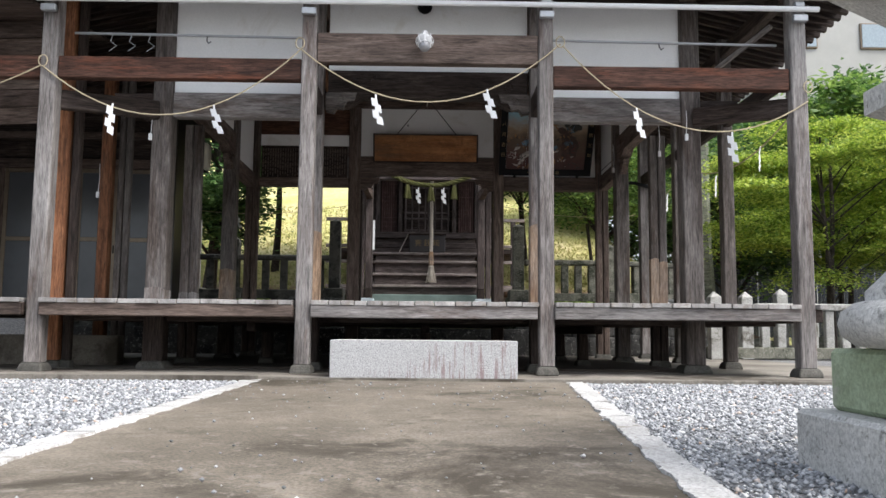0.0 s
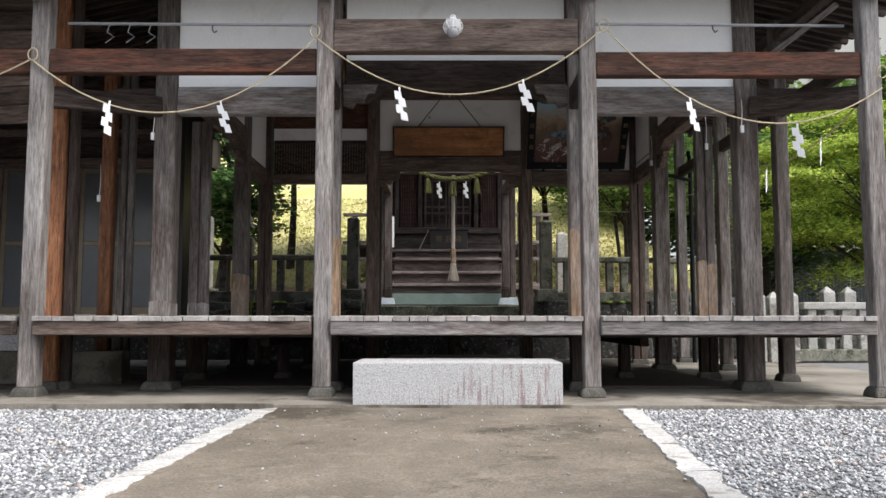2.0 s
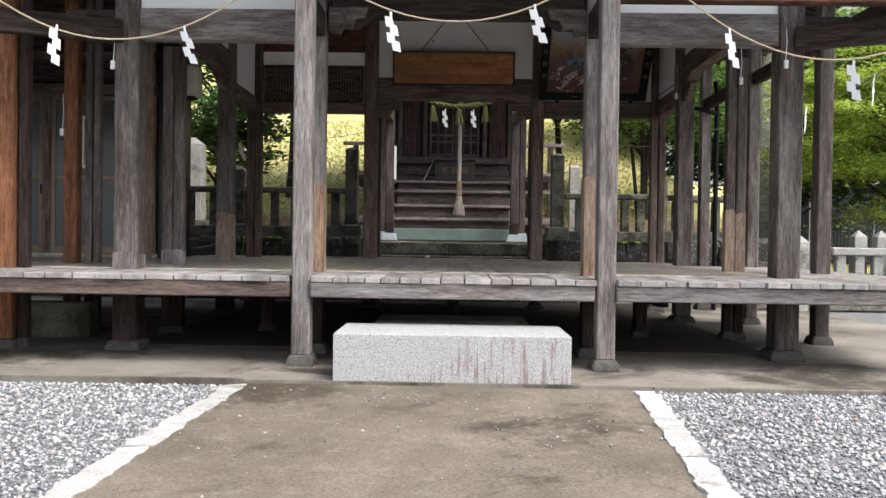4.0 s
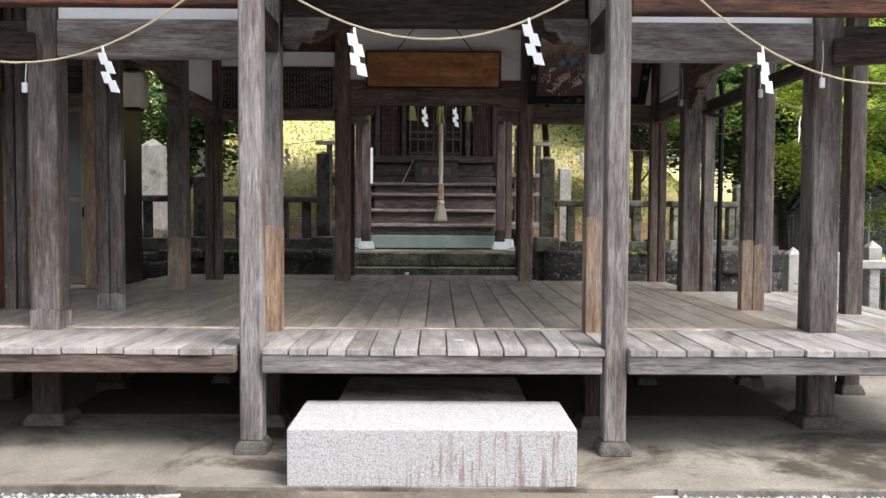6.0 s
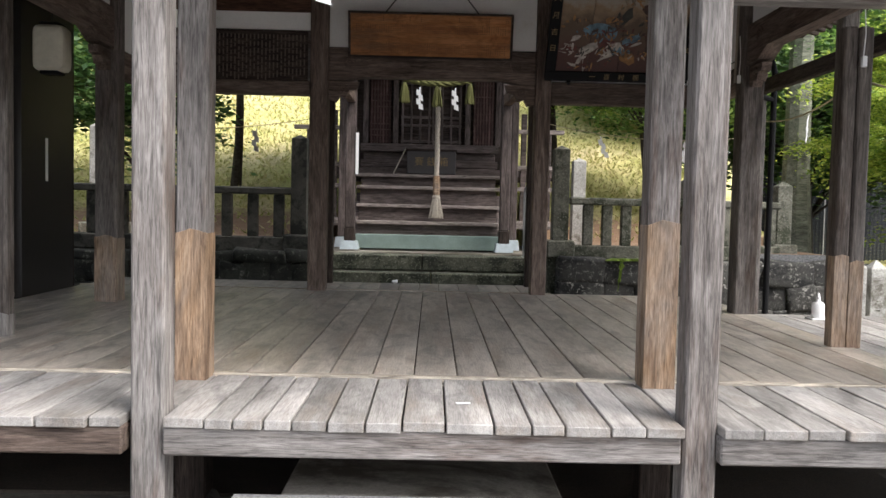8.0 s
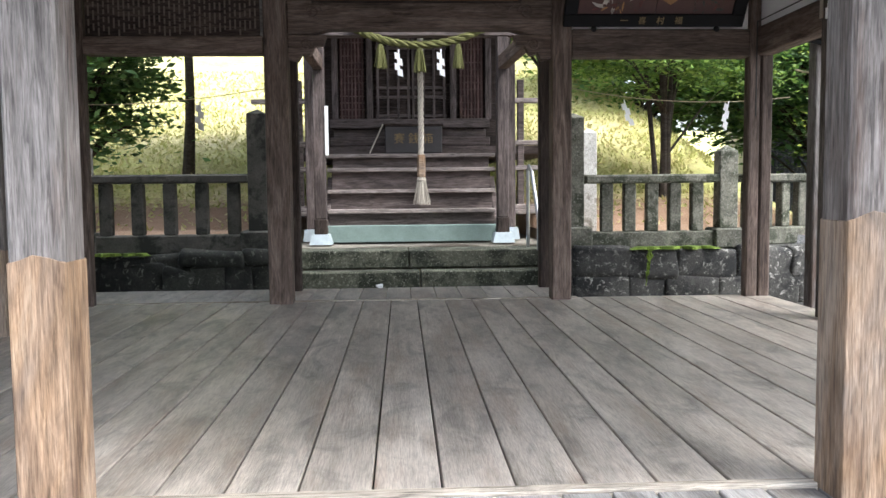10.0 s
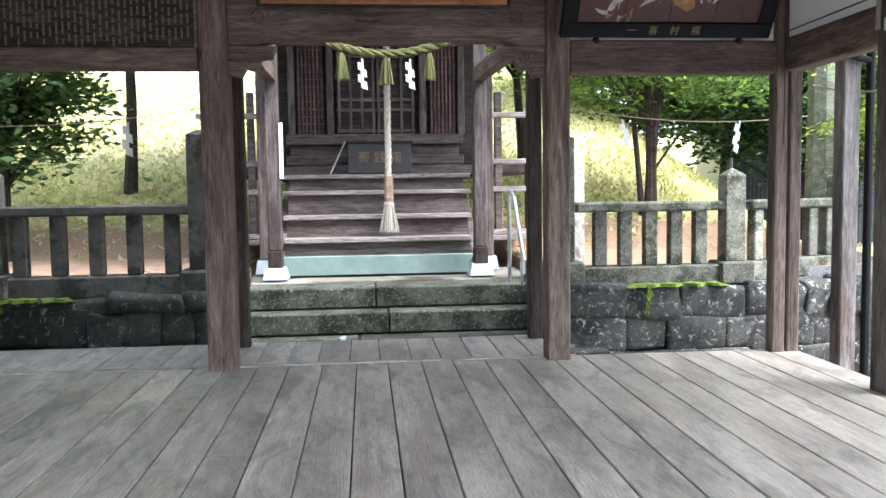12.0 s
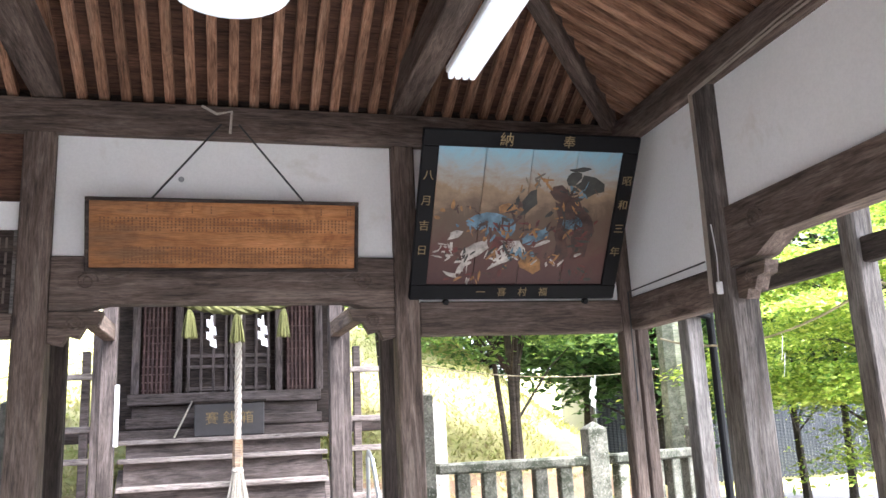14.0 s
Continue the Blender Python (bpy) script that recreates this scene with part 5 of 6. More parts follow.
for gx, gy, gw, gh, turn, hue in BODIES:
    if hue not in NAMED:
        NAMED[hue] = plain("picture_paint", tuple(v * (0.75 if hue in (WHT, BLU, OCH) else 0.5) for v in hue), 0.6, 0.0, 0.7, 14)
        NAMED[hue, "bm"] = bmesh.new()
    stroke(NAMED[hue, "bm"], gx * 0.95, gy, gw, gh, turn, rb, 0.0111)
for gx, gy, gw, gh, hues, n in GROUPS:
    for k in range(n):
        hue = hues[k % len(hues)]
        if hue not in NAMED:
            NAMED[hue] = plain("picture_paint", tuple(v * (0.75 if hue in (WHT, BLU, OCH) else 0.5) for v in hue), 0.6, 0.0, 0.7, 14)
            NAMED[hue, "bm"] = bmesh.new()
        stroke(NAMED[hue, "bm"], gx + rb.gauss(0, gw * 0.55), gy + rb.gauss(0, gh * 0.55), rb.uniform(0.015, 0.05), rb.uniform(0.004, 0.014), rb.uniform(0, 180), rb, rb.uniform(0.0112, 0.0135))
for hue in (WHT, BRN, BLU, OCH, DRK, RED, (0.26, 0.21, 0.15)):
    part("painted_figure", NAMED[hue, "bm"], NAMED[hue], pc, "", PC)["kind"] = "stuff"
part("bolt", lathe([(0.025, 0), (0.02, 0.03)], 8), BLACK, pc, "", PC @ pose(-0.5, -PH / 2 - 0.02, 0))
part("bolt", lathe([(0.025, 0), (0.02, 0.03)], 8), BLACK, pc, "", PC @ pose(0.55, -PH / 2 - 0.02, 0))
lettering("納", 0.10, GOLD, PC @ pose(-0.2, PH / 2 - 0.055, 0.028), pc)
lettering("奉", 0.09, GOLD, PC @ pose(0.24, PH / 2 - 0.055, 0.028), pc)
for k, ch in enumerate("昭和三年"):
    lettering(ch, 0.075, GOLD, PC @ pose(PW / 2 - 0.055, 0.29 - 0.175 * k, 0.028), pc)
for k, ch in enumerate("八月吉日"):
    lettering(ch, 0.075, GOLD, PC @ pose(-PW / 2 + 0.055, 0.29 - 0.175 * k, 0.028), pc)
for k, ch in enumerate("一喜村福"):
    lettering(ch, 0.07, GOLD, PC @ pose(-0.26 + 0.155 * k, -PH / 2 + 0.055, 0.027), pc)

nb = base("name_board", -2.05, 13.5, 3.02, "dark wooden board of donors with faint vertical writing", "board")
part("board", block(1.44, 0.03, 0.54, 0.004), W_DARK, nb, "", pose(-2.08, 13.535, 3.265))
bm = bmesh.new()
for k in range(34):
    z = 0.22
    while z > -0.22:
        h = rr.uniform(0.03, 0.09)
        add_block(bm, (-0.69 + k * 0.0415, -0.0165, z - h / 2), (0.014, 0.002, h))
        z -= h + rr.uniform(0.012, 0.03)
part("writing", bm, plain("faint_ink", (0.14, 0.11, 0.09), 0.8), nb, "faint vertical writing", pose(-2.08, 13.535, 3.265))["kind"] = "stuff"
part("edging", block(0.03, 0.04, 0.54, 0.004), W_POST, nb, "", pose(-1.345, 13.53, 3.265))

fl = base("fluorescent_lamp", 1.32, 12.0, 4.6, "white ribbed fluorescent lamp fixed beside a roof beam", "lamp")
LM = along((1.41, 10.72, 4.42), (1.41, 12.62, 4.42))
part("housing", block(1.95, 0.20, 0.05, 0.008), WHITE, fl, "white ribbed housing", LM)
for k in range(4):
    part("rib", block(1.95, 0.037, 0.05, 0.016, 2), LAMPLIT, fl, "white tube under a ribbed cover", LM @ pose(0, -0.072 + 0.048 * k, -0.042))
rl = base("ceiling_lamp", -0.03, 11.88, 4.6, "round white ceiling lamp under the roof", "lamp")
part("shade", lathe([(0.05, 0.11), (0.27, 0.09), (0.32, 0.035), (0.305, 0.0), (0.17, -0.03), (0.04, -0.038)], 32), LAMPLIT, rl, "", pose(-0.03, 11.84, 4.40), True)
part("stem", tube([(-0.03, 11.84, 4.50), (-0.03, 11.84, 4.54)], 0.02, 8), METAL, rl)
cb = base("surface_cable", 2.8, 12.2, 3.0, "thin tan and dark cables run up the side post", "cable")
part("cable", tube([(2.83, 12.3, 2.9), (2.835, 12.29, 3.6), (2.835, 12.29, 4.19), (2.84, 11.4, 4.225), (2.84, 9.6, 4.225)], 0.008, 5), CABLE, cb)
part("cable", tube([(2.83, 12.325, 2.9), (2.835, 12.315, 3.6), (2.835, 12.315, 4.20), (2.835, 11.4, 4.25), (2.835, 9.6, 4.25)], 0.007, 5), CABLE, cb)
part("cable", tube([(2.855, 13.44, 2.3), (2.855, 13.44, 3.10), (2.865, 12.4, 3.115)], 0.006, 5), BLACK_W, cb)

bt = base("plastic_bottle", 3.52, 11.9, FL, "white plastic bottle with a nozzle on a tray", "bottle")
part("body", lathe([(0.05, 0.012), (0.055, 0.03), (0.055, 0.13), (0.045, 0.15), (0.02, 0.16), (0.018, 0.185)], 16), PLASTIC, bt, "", pose(3.52, 11.9, FL), True)
part("nozzle", lathe([(0.02, 0.185), (0.016, 0.20), (0.006, 0.24)], 10), PLASTIC, bt, "", pose(3.52, 11.9, FL), True)
part("tray", block(0.17, 0.15, 0.012, 0.004), PLASTIC, bt, "white tray", pose(3.52, 11.9, FL + 0.006))
sc = base("paper_scrap", 0.18, 8.42, FL, "small white scrap lying on the front planks", "scrap")
part("scrap", block(0.07, 0.025, 0.004, 0.001), PAPER, sc, "", pose(0.18, 8.42, FL + 0.003, 0, 0, 8))
sc = base("paper_scrap", -0.42, 14.55, FL, "crumpled white scrap at the rear edge of the deck", "scrap")
bm = bmesh.new()
bmesh.ops.create_icosphere(bm, subdivisions=2, radius=0.04)
for v in bm.verts:
    v.co *= 1 + 0.5 * noise.noise(v.co * 40)
    v.co.z *= 0.5
part("scrap", bm, PAPER, sc, "", pose(-0.42, 14.55, FL + 0.018))
dp = base("downpipe", 3.95, 14.1, 0.0, "dark brown rain pipe beside the rear post", "pipe")
part("pipe", tube([(3.95, 14.12, 0.0), (3.95, 14.12, 3.3), (3.98, 14.3, 3.5)], 0.035, 10), BLACK, dp)
part("elbow", tube([(3.3, 13.9, 3.05), (3.6, 14.0, 3.05), (3.95, 14.12, 3.0)], 0.03, 8), BLACK, dp)


# ---- stone lantern beside the path ----
def stone_lantern(cx, cy, z):
    c = base("stone_lantern", cx, cy, z, "mossy pale stone lantern on a stepped block base", "lantern")
    for dx in (-0.31, 0.31):
        for dy, d in ((-0.375, 0.44), (0.225, 0.74)):
            part("base_block", block(0.614, d, 0.30, 0.02), LANTERN, c, "lichen-spotted base block", pose(cx + dx, cy + dy, z + 0.15))
    part("lower_step", block(1.25, 0.5, 0.12, 0.015), LANTERN, c, "", pose(cx + 0.25, cy - 0.76, z + 0.05))
    part("plinth", block(1.0, 1.0, 0.265, 0.02), MOSSY, c, "green mossy plinth", pose(cx, cy, z + 0.434))
    b2 = lathe([(0.48, 0.0), (0.57, 0.012), (0.62, 0.05), (0.635, 0.10), (0.62, 0.15), (0.57, 0.185), (0.53, 0.195), (0.53, 0.23), (0.47, 0.29), (0.37, 0.40), (0.29, 0.52), (0.26, 0.66), (0.29, 0.77), (0.36, 0.835)], 32)
    part("pedestal", b2, LANTERN, c, "rounded pale pedestal", pose(cx, cy, z + 0.567), True)
    part("platform", lathe([(0.28, 0.0), (0.44, 0.13), (0.50, 0.14), (0.50, 0.24), (0.46, 0.255)], 6), LANTERN, c, "six-sided platform", pose(cx, cy, z + 1.40, 0, 0, 30))
    for k in range(6):
        a = k * math.pi / 3
        part("pillar", block(0.11, 0.11, 0.40, 0.01), LANTERN, c, "", pose(cx + 0.27 * math.cos(a), cy + 0.27 * math.sin(a), z + 1.845))
    bm = bmesh.new()
    rings = []
    for r, h, lift in ((0.30, 0.0, 0.0), (0.56, 0.04, 0.07), (0.82, 0.06, 0.18), (0.81, 0.11, 0.19), (0.50, 0.20, 0.05), (0.26, 0.34, 0.0), (0.13, 0.40, 0.0)):
        ring = []
        for k in range(12):
            a = k * math.pi / 6
            tip = k % 2 == 0
            ring.append(bm.verts.new((r * (1 if tip else 0.89) * math.cos(a), r * (1 if tip else 0.89) * math.sin(a), h + (lift if tip else 0))))
        rings.append(ring)
    for a, b in zip(rings, rings[1:]):
        for k in range(12):
            bm.faces.new((a[k], a[(k + 1) % 12], b[(k + 1) % 12], b[k]))
    bm.faces.new(rings[0][::-1])
    bm.faces.new(rings[-1])
    part("cap", bm, LANTERN, c, "upswept six-sided cap", pose(cx, cy, z + 2.03))
    part("finial", lathe([(0.10, 0.0), (0.15, 0.08), (0.13, 0.17), (0.02, 0.27)], 12), LANTERN, c, "", pose(cx, cy, z + 2.42), True)


stone_lantern(2.30, 2.99, -0.20)


# ---- retaining wall and stone fence behind the hall ----
def rubble(x0, x1, z0, z1, y, label, seed, rock):
    c = base("retaining_wall", (x0 + x1) / 2, y, z0, label, "wall", kind="structure")
    part("core", block(x1 - x0, 0.3, z1 - z0, 0), rock, c, "", pose((x0 + x1) / 2, y + 0.25, (z0 + z1) / 2))
    r = random.Random(seed)
    z = z0
    while z < z1 - 0.05:
        h = min(r.uniform(0.22, 0.36), z1 - z)
        x = x0
        while x < x1 - 0.05:
            w = min(r.uniform(0.24, 0.75), x1 - x)
            bm = block(w + 0.03, 0.24, h + 0.03, 0.055, 3)
            for v in bm.verts:
                v.co += 0.06 * noise.noise_vector(v.co * 5 + Vector((x * 3, z * 3, seed)))
            part("stone", bm, rock, c, "", pose(x + w / 2, y + 0.08 + r.uniform(-0.04, 0.04), z + h / 2 + r.uniform(-0.03, 0.03), 0, r.uniform(-4, 4), 0), True)
            x += w
        z += h
    return c


rubble(-7.0, -1.62, 0.02, 1.02, 15.50, "wet rubble retaining wall, darkened for shade on the left", 1, ROCK_SHADED)
rubble(1.72, 5.9, 0.02, 1.02, 15.50, "wet rubble retaining wall, darkened for shade on the left with pale patches", 2, ROCK)


def stone_post(x, y, z, w, h, material, peak=0.07, name="fence_post", parent=None, turn=0.0):
    bm = lathe([(w * 0.707, 0.0), (w * 0.69, h - peak), (0.012, h)], 4)
    bmesh.ops.rotate(bm, verts=bm.verts, matrix=Matrix.Rotation(radians(45), 3, "Z"))
    bmesh.ops.bevel(bm, geom=bm.edges[:], offset=0.008, segments=1, affect="EDGES")
    return part(name, bm, material, parent, "", pose(x, y, z, 0, 0, turn))


def stone_fence(x0, y0, x1, y1, n, label, rail_z=1.80, z=1.02, material=None, posts=(True, True), bw=0.135, post_h=0.90, curb_h=0.2, span=None):
    mt = material or STONE
    c = base("stone_fence", (x0 + x1) / 2, (y0 + y1) / 2, z, label, "fence", "stone fences")
    dx, dy = x1 - x0, y1 - y0
    ln = math.hypot(dx, dy)
    a = math.degrees(math.atan2(dy, dx))
    part("curb", block(ln, 0.26, curb_h, 0.015), mt, c, "", pose((x0 + x1) / 2, (y0 + y1) / 2, z + curb_h / 2, 0, 0, a))
    part("rail", block(ln - 0.15, 0.17, 0.10, 0.02), mt, c, "", pose((x0 + x1) / 2, (y0 + y1) / 2, rail_z - 0.05, 0, 0, a))
    zb = z + curb_h
    for k in range(n):
        t = (k + 0.75) / (n + 0.5)
        bx = x0 + dx * t if span is None else span[0] + (span[1] - span[0]) * k / (n - 1)
        part("baluster", block(bw, 0.11, rail_z - 0.10 - zb, 0.012), mt, c, "", pose(bx, y0 + dy * t, (rail_z - 0.10 + zb) / 2, 0, 0, a + RNG.uniform(-2, 2)))
    for use, (px, py) in zip(posts, ((x0, y0), (x1, y1))):
        if use:
            part("plinth", block(0.36, 0.34, curb_h + 0.03, 0.02), mt, c, "", pose(px, py - 0.005, z + (curb_h + 0.03) / 2))
            stone_post(px, py, zb + 0.03, 0.21, post_h, mt, 0.07, "fence_post", c)
    return c


stone_fence(1.80, 15.72, 3.51, 15.72, 5, "weathered stone fence with square balusters", 1.845, 1.0, posts=(False, True), post_h=0.94, span=(2.13, 3.17))
stone_fence(3.61, 15.72, 5.05, 16.35, 5, "weathered stone fence with square balusters", 1.845, 1.02, posts=(False, True))
# left fence and left pillar take the shade-darkened stone
stone_fence(-3.72, 15.72, -1.80, 15.72, 5, "weathered stone fence with square balusters, darkened for shade", 1.89, 1.02, STONE_SHADED, posts=(True, False), post_h=1.0)
stone_fence(-6.9, 15.72, -3.86, 15.72, 7, "weathered stone fence with square balusters, darkened for shade", 1.89, 1.02, STONE_SHADED, posts=(False, False))
for sx, h, mt, lb in ((-1.785, 1.58, STONE_SHADED, "tall stone pillar beside the steps, darkened for shade"), (1.75, 1.52, STONE, "tall brown stone pillar beside the steps")):
    c = base("stone_pillar", sx, 15.72, 1.02, lb, "pillar", "stone pillars")
    part("plinth", block(0.38, 0.38, 0.24, 0.02), mt, c, "", pose(sx, 15.74, 1.14))
    stone_post(sx, 15.74, 1.26, 0.215, h - 0.24, mt, 0.05, "shaft", c)
c = base("stone_pillar", 2.0, 17.6, 1.12, "pale stone pillar behind the fence", "pillar", "stone pillars")
stone_post(2.25, 17.2, 1.12, 0.2, 1.35, STONE_L, 0.05, "shaft", c)
c = base("stone_monument", -5.02, 17.3, 1.12, "tall white stone monument with a pointed top", "monument")
stone_post(-5.02, 17.3, 1.32, 0.36, 1.60, STONE_L, 0.14, "shaft", c)
part("plinth", block(0.6, 0.6, 0.22, 0.02), STONE, c, "", pose(-5.02, 17.3, 1.22))
for x, y, s in ((2.85, 15.48, 0.95), (-3.25, 15.48, 0.6)):
    c = base("moss_patch", x, y, 1.0, "bright green moss on top of the rubble wall", "moss", kind="stuff")
    bm = bmesh.new()
    bmesh.ops.create_grid(bm, x_segments=40, y_segments=10, size=0.5)
    for v in bm.verts:
        q = 1 - max(abs(v.co.x), abs(v.co.y)) * 2
        ragged = 0.55 + 0.9 * noise.noise(Vector((v.co.x * 9, 4.0, s)))
        v.co = Vector((v.co.x * 2 * s * 0.55, v.co.y * 0.26 * ragged, (0.03 + 0.03 * noise.noise(Vector((v.co.x * 40, v.co.y * 30, 0)))) * min(1, q * 5) - 0.01))
    part("moss", bm, MOSS, c, "", pose(x, y - 0.0, 1.02))
    bm = bmesh.new()
    bmesh.ops.create_grid(bm, x_segments=8, y_segments=20, size=0.5)
    for v in bm.verts:
        edge = 0.6 + 0.9 * noise.noise(Vector((v.co.x * 2, v.co.y * 9, 3)))
        v.co = Vector((v.co.x * 0.10 * edge * (0.5 + v.co.y + 0.15) - 0.05 * (0.5 - v.co.y), 0.02 * noise.noise(v.co * 20), v.co.y * 0.42))
    part("moss", bm, MOSS, c, "", pose(x - 0.3, y - 0.075, 0.82))

# ---- steps to the main hall ----
for k, (y, z, xj) in enumerate(((16.38, 0.965, -0.12), (16.10, 0.735, 0.01), (15.82, 0.505, -0.3))):
    c = base("stone_step", 0.07, y, z - 0.22, "mossy dark stone step of long blocks", "step", "shrine steps")
    yb = 16.9 if k == 0 else y + 0.30
    for a, b in ((-1.5, xj - 0.006), (xj + 0.006, 1.62)):
        bm = block(b - a, yb - y, 0.215, 0.014, 1)
        part("block", bm, STEP, c, "", pose((a + b) / 2, (y + yb) / 2, z - 0.1075))
tagged(finish("platform", block(3.3, 4.6, 0.3, 0.01), APRON, pose(0.05, 19.2, 0.83)), "pale concrete platform before the main hall", "platform", kind="structure")
for sx in (-1.56, 1.67):
    tagged(finish("side_curb", block(0.12, 1.2, 1.15, 0.01), STEP, pose(sx, 16.4, 0.575)), "mossy stone cheek beside the steps", "curb", kind="structure")


# ---- main hall ----
LATTICE = wood("red_lattice_bar", (0.05, 0.03, 0.027), (0.13, 0.08, 0.072), (0.20, 0.13, 0.115))


def main_hall():
    """Built on its own axis, then set down behind the steps."""
    h = base("main_hall", 0.0, 19.0, 0.9, "small dark wooden main hall with steps and lattice doors", "building")
    part("plinth", block(2.24, 0.9, 0.225, 0.01), TEAL, h, "green-painted concrete footing", pose(0.0, 17.78, 1.047))
    for k, (y, z) in enumerate(((17.38, 1.37), (17.63, 1.635), (17.88, 1.93), (18.08, 2.13))):
        tr = part("stair", block(2.22 + 0.05 * k, 0.34, 0.055, 0.008), W_TREAD, h, "worn stair board", along((-1.11, y + 0.15, z - 0.028), (1.11, y + 0.15, z - 0.028)))
        z_low = (1.16, 1.37, 1.635, 1.93)[k]
        part("riser", block(2.20, 0.03, z - 0.055 - z_low, 0.003), W_HALL, h, "dark riser board", along((-1.10, y + 0.06, (z - 0.055 + z_low) / 2), (1.10, y + 0.06, (z - 0.055 + z_low) / 2)))
    part("floor", block(4.2, 2.6, 0.12, 0.008), W_HALL, h, "", pose(0, 19.55, 2.18))
    part("floor_beam", block(2.3, 0.12, 0.12, 0.008), W_HALL, h, "", pose(0, 18.46, 2.32))
    for sx in (-1.175, 1.17):
        p = part("pillar", block(2.3, 0.15, 0.15, 0.012), W_HALL, h, "grey pillar", along((sx, 17.08, 1.26), (sx, 17.08, 3.56)))
        part("shoe", block(0.20, 0.16, 0.16, 0.01), W_DARK, h, "dark metal-wrapped foot", along((sx, 17.08, 1.06), (sx, 17.08, 1.258)))
        bm = lathe([(0.20, 0.0), (0.155, 0.13)], 4)
        bmesh.ops.rotate(bm, verts=bm.verts, matrix=Matrix.Rotation(radians(45), 3, "Z"))
        part("footing", bm, plain("footing_paint", (0.45, 0.52, 0.56), 0.8), h, "pale blue-grey footing", pose(sx, 17.08, 0.935))
        s2 = sx * 1.17
        part("pillar", block(2.4, 0.11, 0.11, 0.01), W_HALL, h, "slim rear pillar", along((s2, 17.75, 1.1), (s2, 17.75, 3.5)))
        bm = lathe([(0.15, 0.0), (0.12, 0.16)], 4)
        bmesh.ops.rotate(bm, verts=bm.verts, matrix=Matrix.Rotation(radians(45), 3, "Z"))
        part("footing", bm, plain("footing_paint", (0.45, 0.52, 0.56), 0.8), h, "pale blue-grey footing", pose(s2, 17.75, 0.935))
    part("lintel", block(2.9, 0.16, 0.28, 0.01), W_HALL, h, "", pose(0, 17.08, 3.70))
    y = 19.05
    part("wall", block(3.0, 0.1, 2.6, 0), W_DARK, h, "dark board wall", pose(0, y + 0.12, 3.4))
    part("sill", block(2.4, 0.14, 0.14, 0.008), W_HALL, h, "", pose(0, y - 0.05, 2.62))
    part("panel", block(2.3, 0.05, 0.28, 0.006), W_HALL, h, "", pose(0, y, 2.40))
    for sx in (-1.12, -0.60, 0.66, 1.19):
        part("door_post", block(1.9, 0.09, 0.09, 0.006), W_HALL, h, "", along((sx, y - 0.02, 2.69), (sx, y - 0.02, 4.59)))
    for x0, x1 in ((-1.05, -0.685), (0.76, 1.12)):
        la = part("lattice", block(x1 - x0, 0.02, 1.6, 0), plain("dark_red_lattice_back", (0.05, 0.018, 0.014), 0.7), h, "dark red lattice window", pose((x0 + x1) / 2, y + 0.04, 3.5))
        nn = 7
        for k in range(nn):
            x = x0 + (x1 - x0) * (k + 0.5) / nn
            part("bar", block(1.6, 0.025, 0.028, 0.0), LATTICE, la, "", along((x, y + 0.005, 2.7), (x, y + 0.005, 4.3)))
        for k in range(16):
            part("bar", block(x1 - x0, 0.012, 0.016, 0.0), LATTICE, la, "", pose((x0 + x1) / 2, y + 0.022, 2.74 + 0.1 * k))
    for k in range(2):
        x0, x1 = (-0.51, 0.015) if k == 0 else (0.025, 0.555)
        d = part("door", block(x1 - x0, 0.03, 1.5, 0.0), W_DARK, h, "panelled wooden door", pose((x0 + x1) / 2, y + 0.03, 3.45))
        for q in range(4):
            x = x0 + 0.03 + (x1 - x0 - 0.06) * q / 3
            part("stile", block(1.5, 0.035, 0.045, 0.004), W_HALL, d, "", along((x, y - 0.005, 2.7), (x, y - 0.005, 4.2)))
        for z in (2.74, 3.02, 3.16, 3.75):
            part("rail", block(x1 - x0, 0.03, 0.045, 0.004), W_HALL, d, "", pose((x0 + x1) / 2, y - 0.01, z))
    # side verandas with railings
    for s in (-1, 1):
        v = part("railing", block(0.10, 0.10, 1.5, 0.008), W_HALL, h, "grey veranda railing", pose(s * 1.95, 18.1, 2.15))
        for z in (1.37, 1.92, 2.27, 2.86):
            part("rail", block(0.85, 0.08, 0.07, 0.008), W_TREAD, v, "", pose(s * 1.78, 18.08, z))
        part("rail_post", block(0.09, 0.09, 1.9, 0.008), W_HALL, v, "", pose(s * 1.55, 18.1, 2.2))
        part("deck", block(0.6, 2.0, 0.06, 0.006), W_TREAD, h, "", pose(s * 1.75, 19.0, 1.30))
        part("cheek", block(0.07, 1.1, 0.1, 0.006), W_HALL, h, "", pose(s * 1.14, 17.75, 1.42, 40, 0, 0))
        part("side_wall", block(0.1, 3.0, 2.8, 0), W_HALL, h, "", pose(s * 1.5, 20.6, 3.5))
    part("back_wall", block(3.0, 0.1, 2.8, 0), W_HALL, h, "", pose(0, 22.0, 3.5))
    part("roof", extrude([(-3.0, 4.75), (3.0, 4.75), (3.05, 4.9), (0.3, 6.6), (-0.3, 6.6), (-3.05, 4.9)], 7.3), TILE, h, "dark shrine roof", pose(0, 20.1, 0))
    part("soffit", block(5.6, 7.1, 0.06, 0), W_DARK, h, "", pose(0, 20.1, 4.70))
    h.location += Vector((-0.06, 0.0, 0.07))


main_hall()

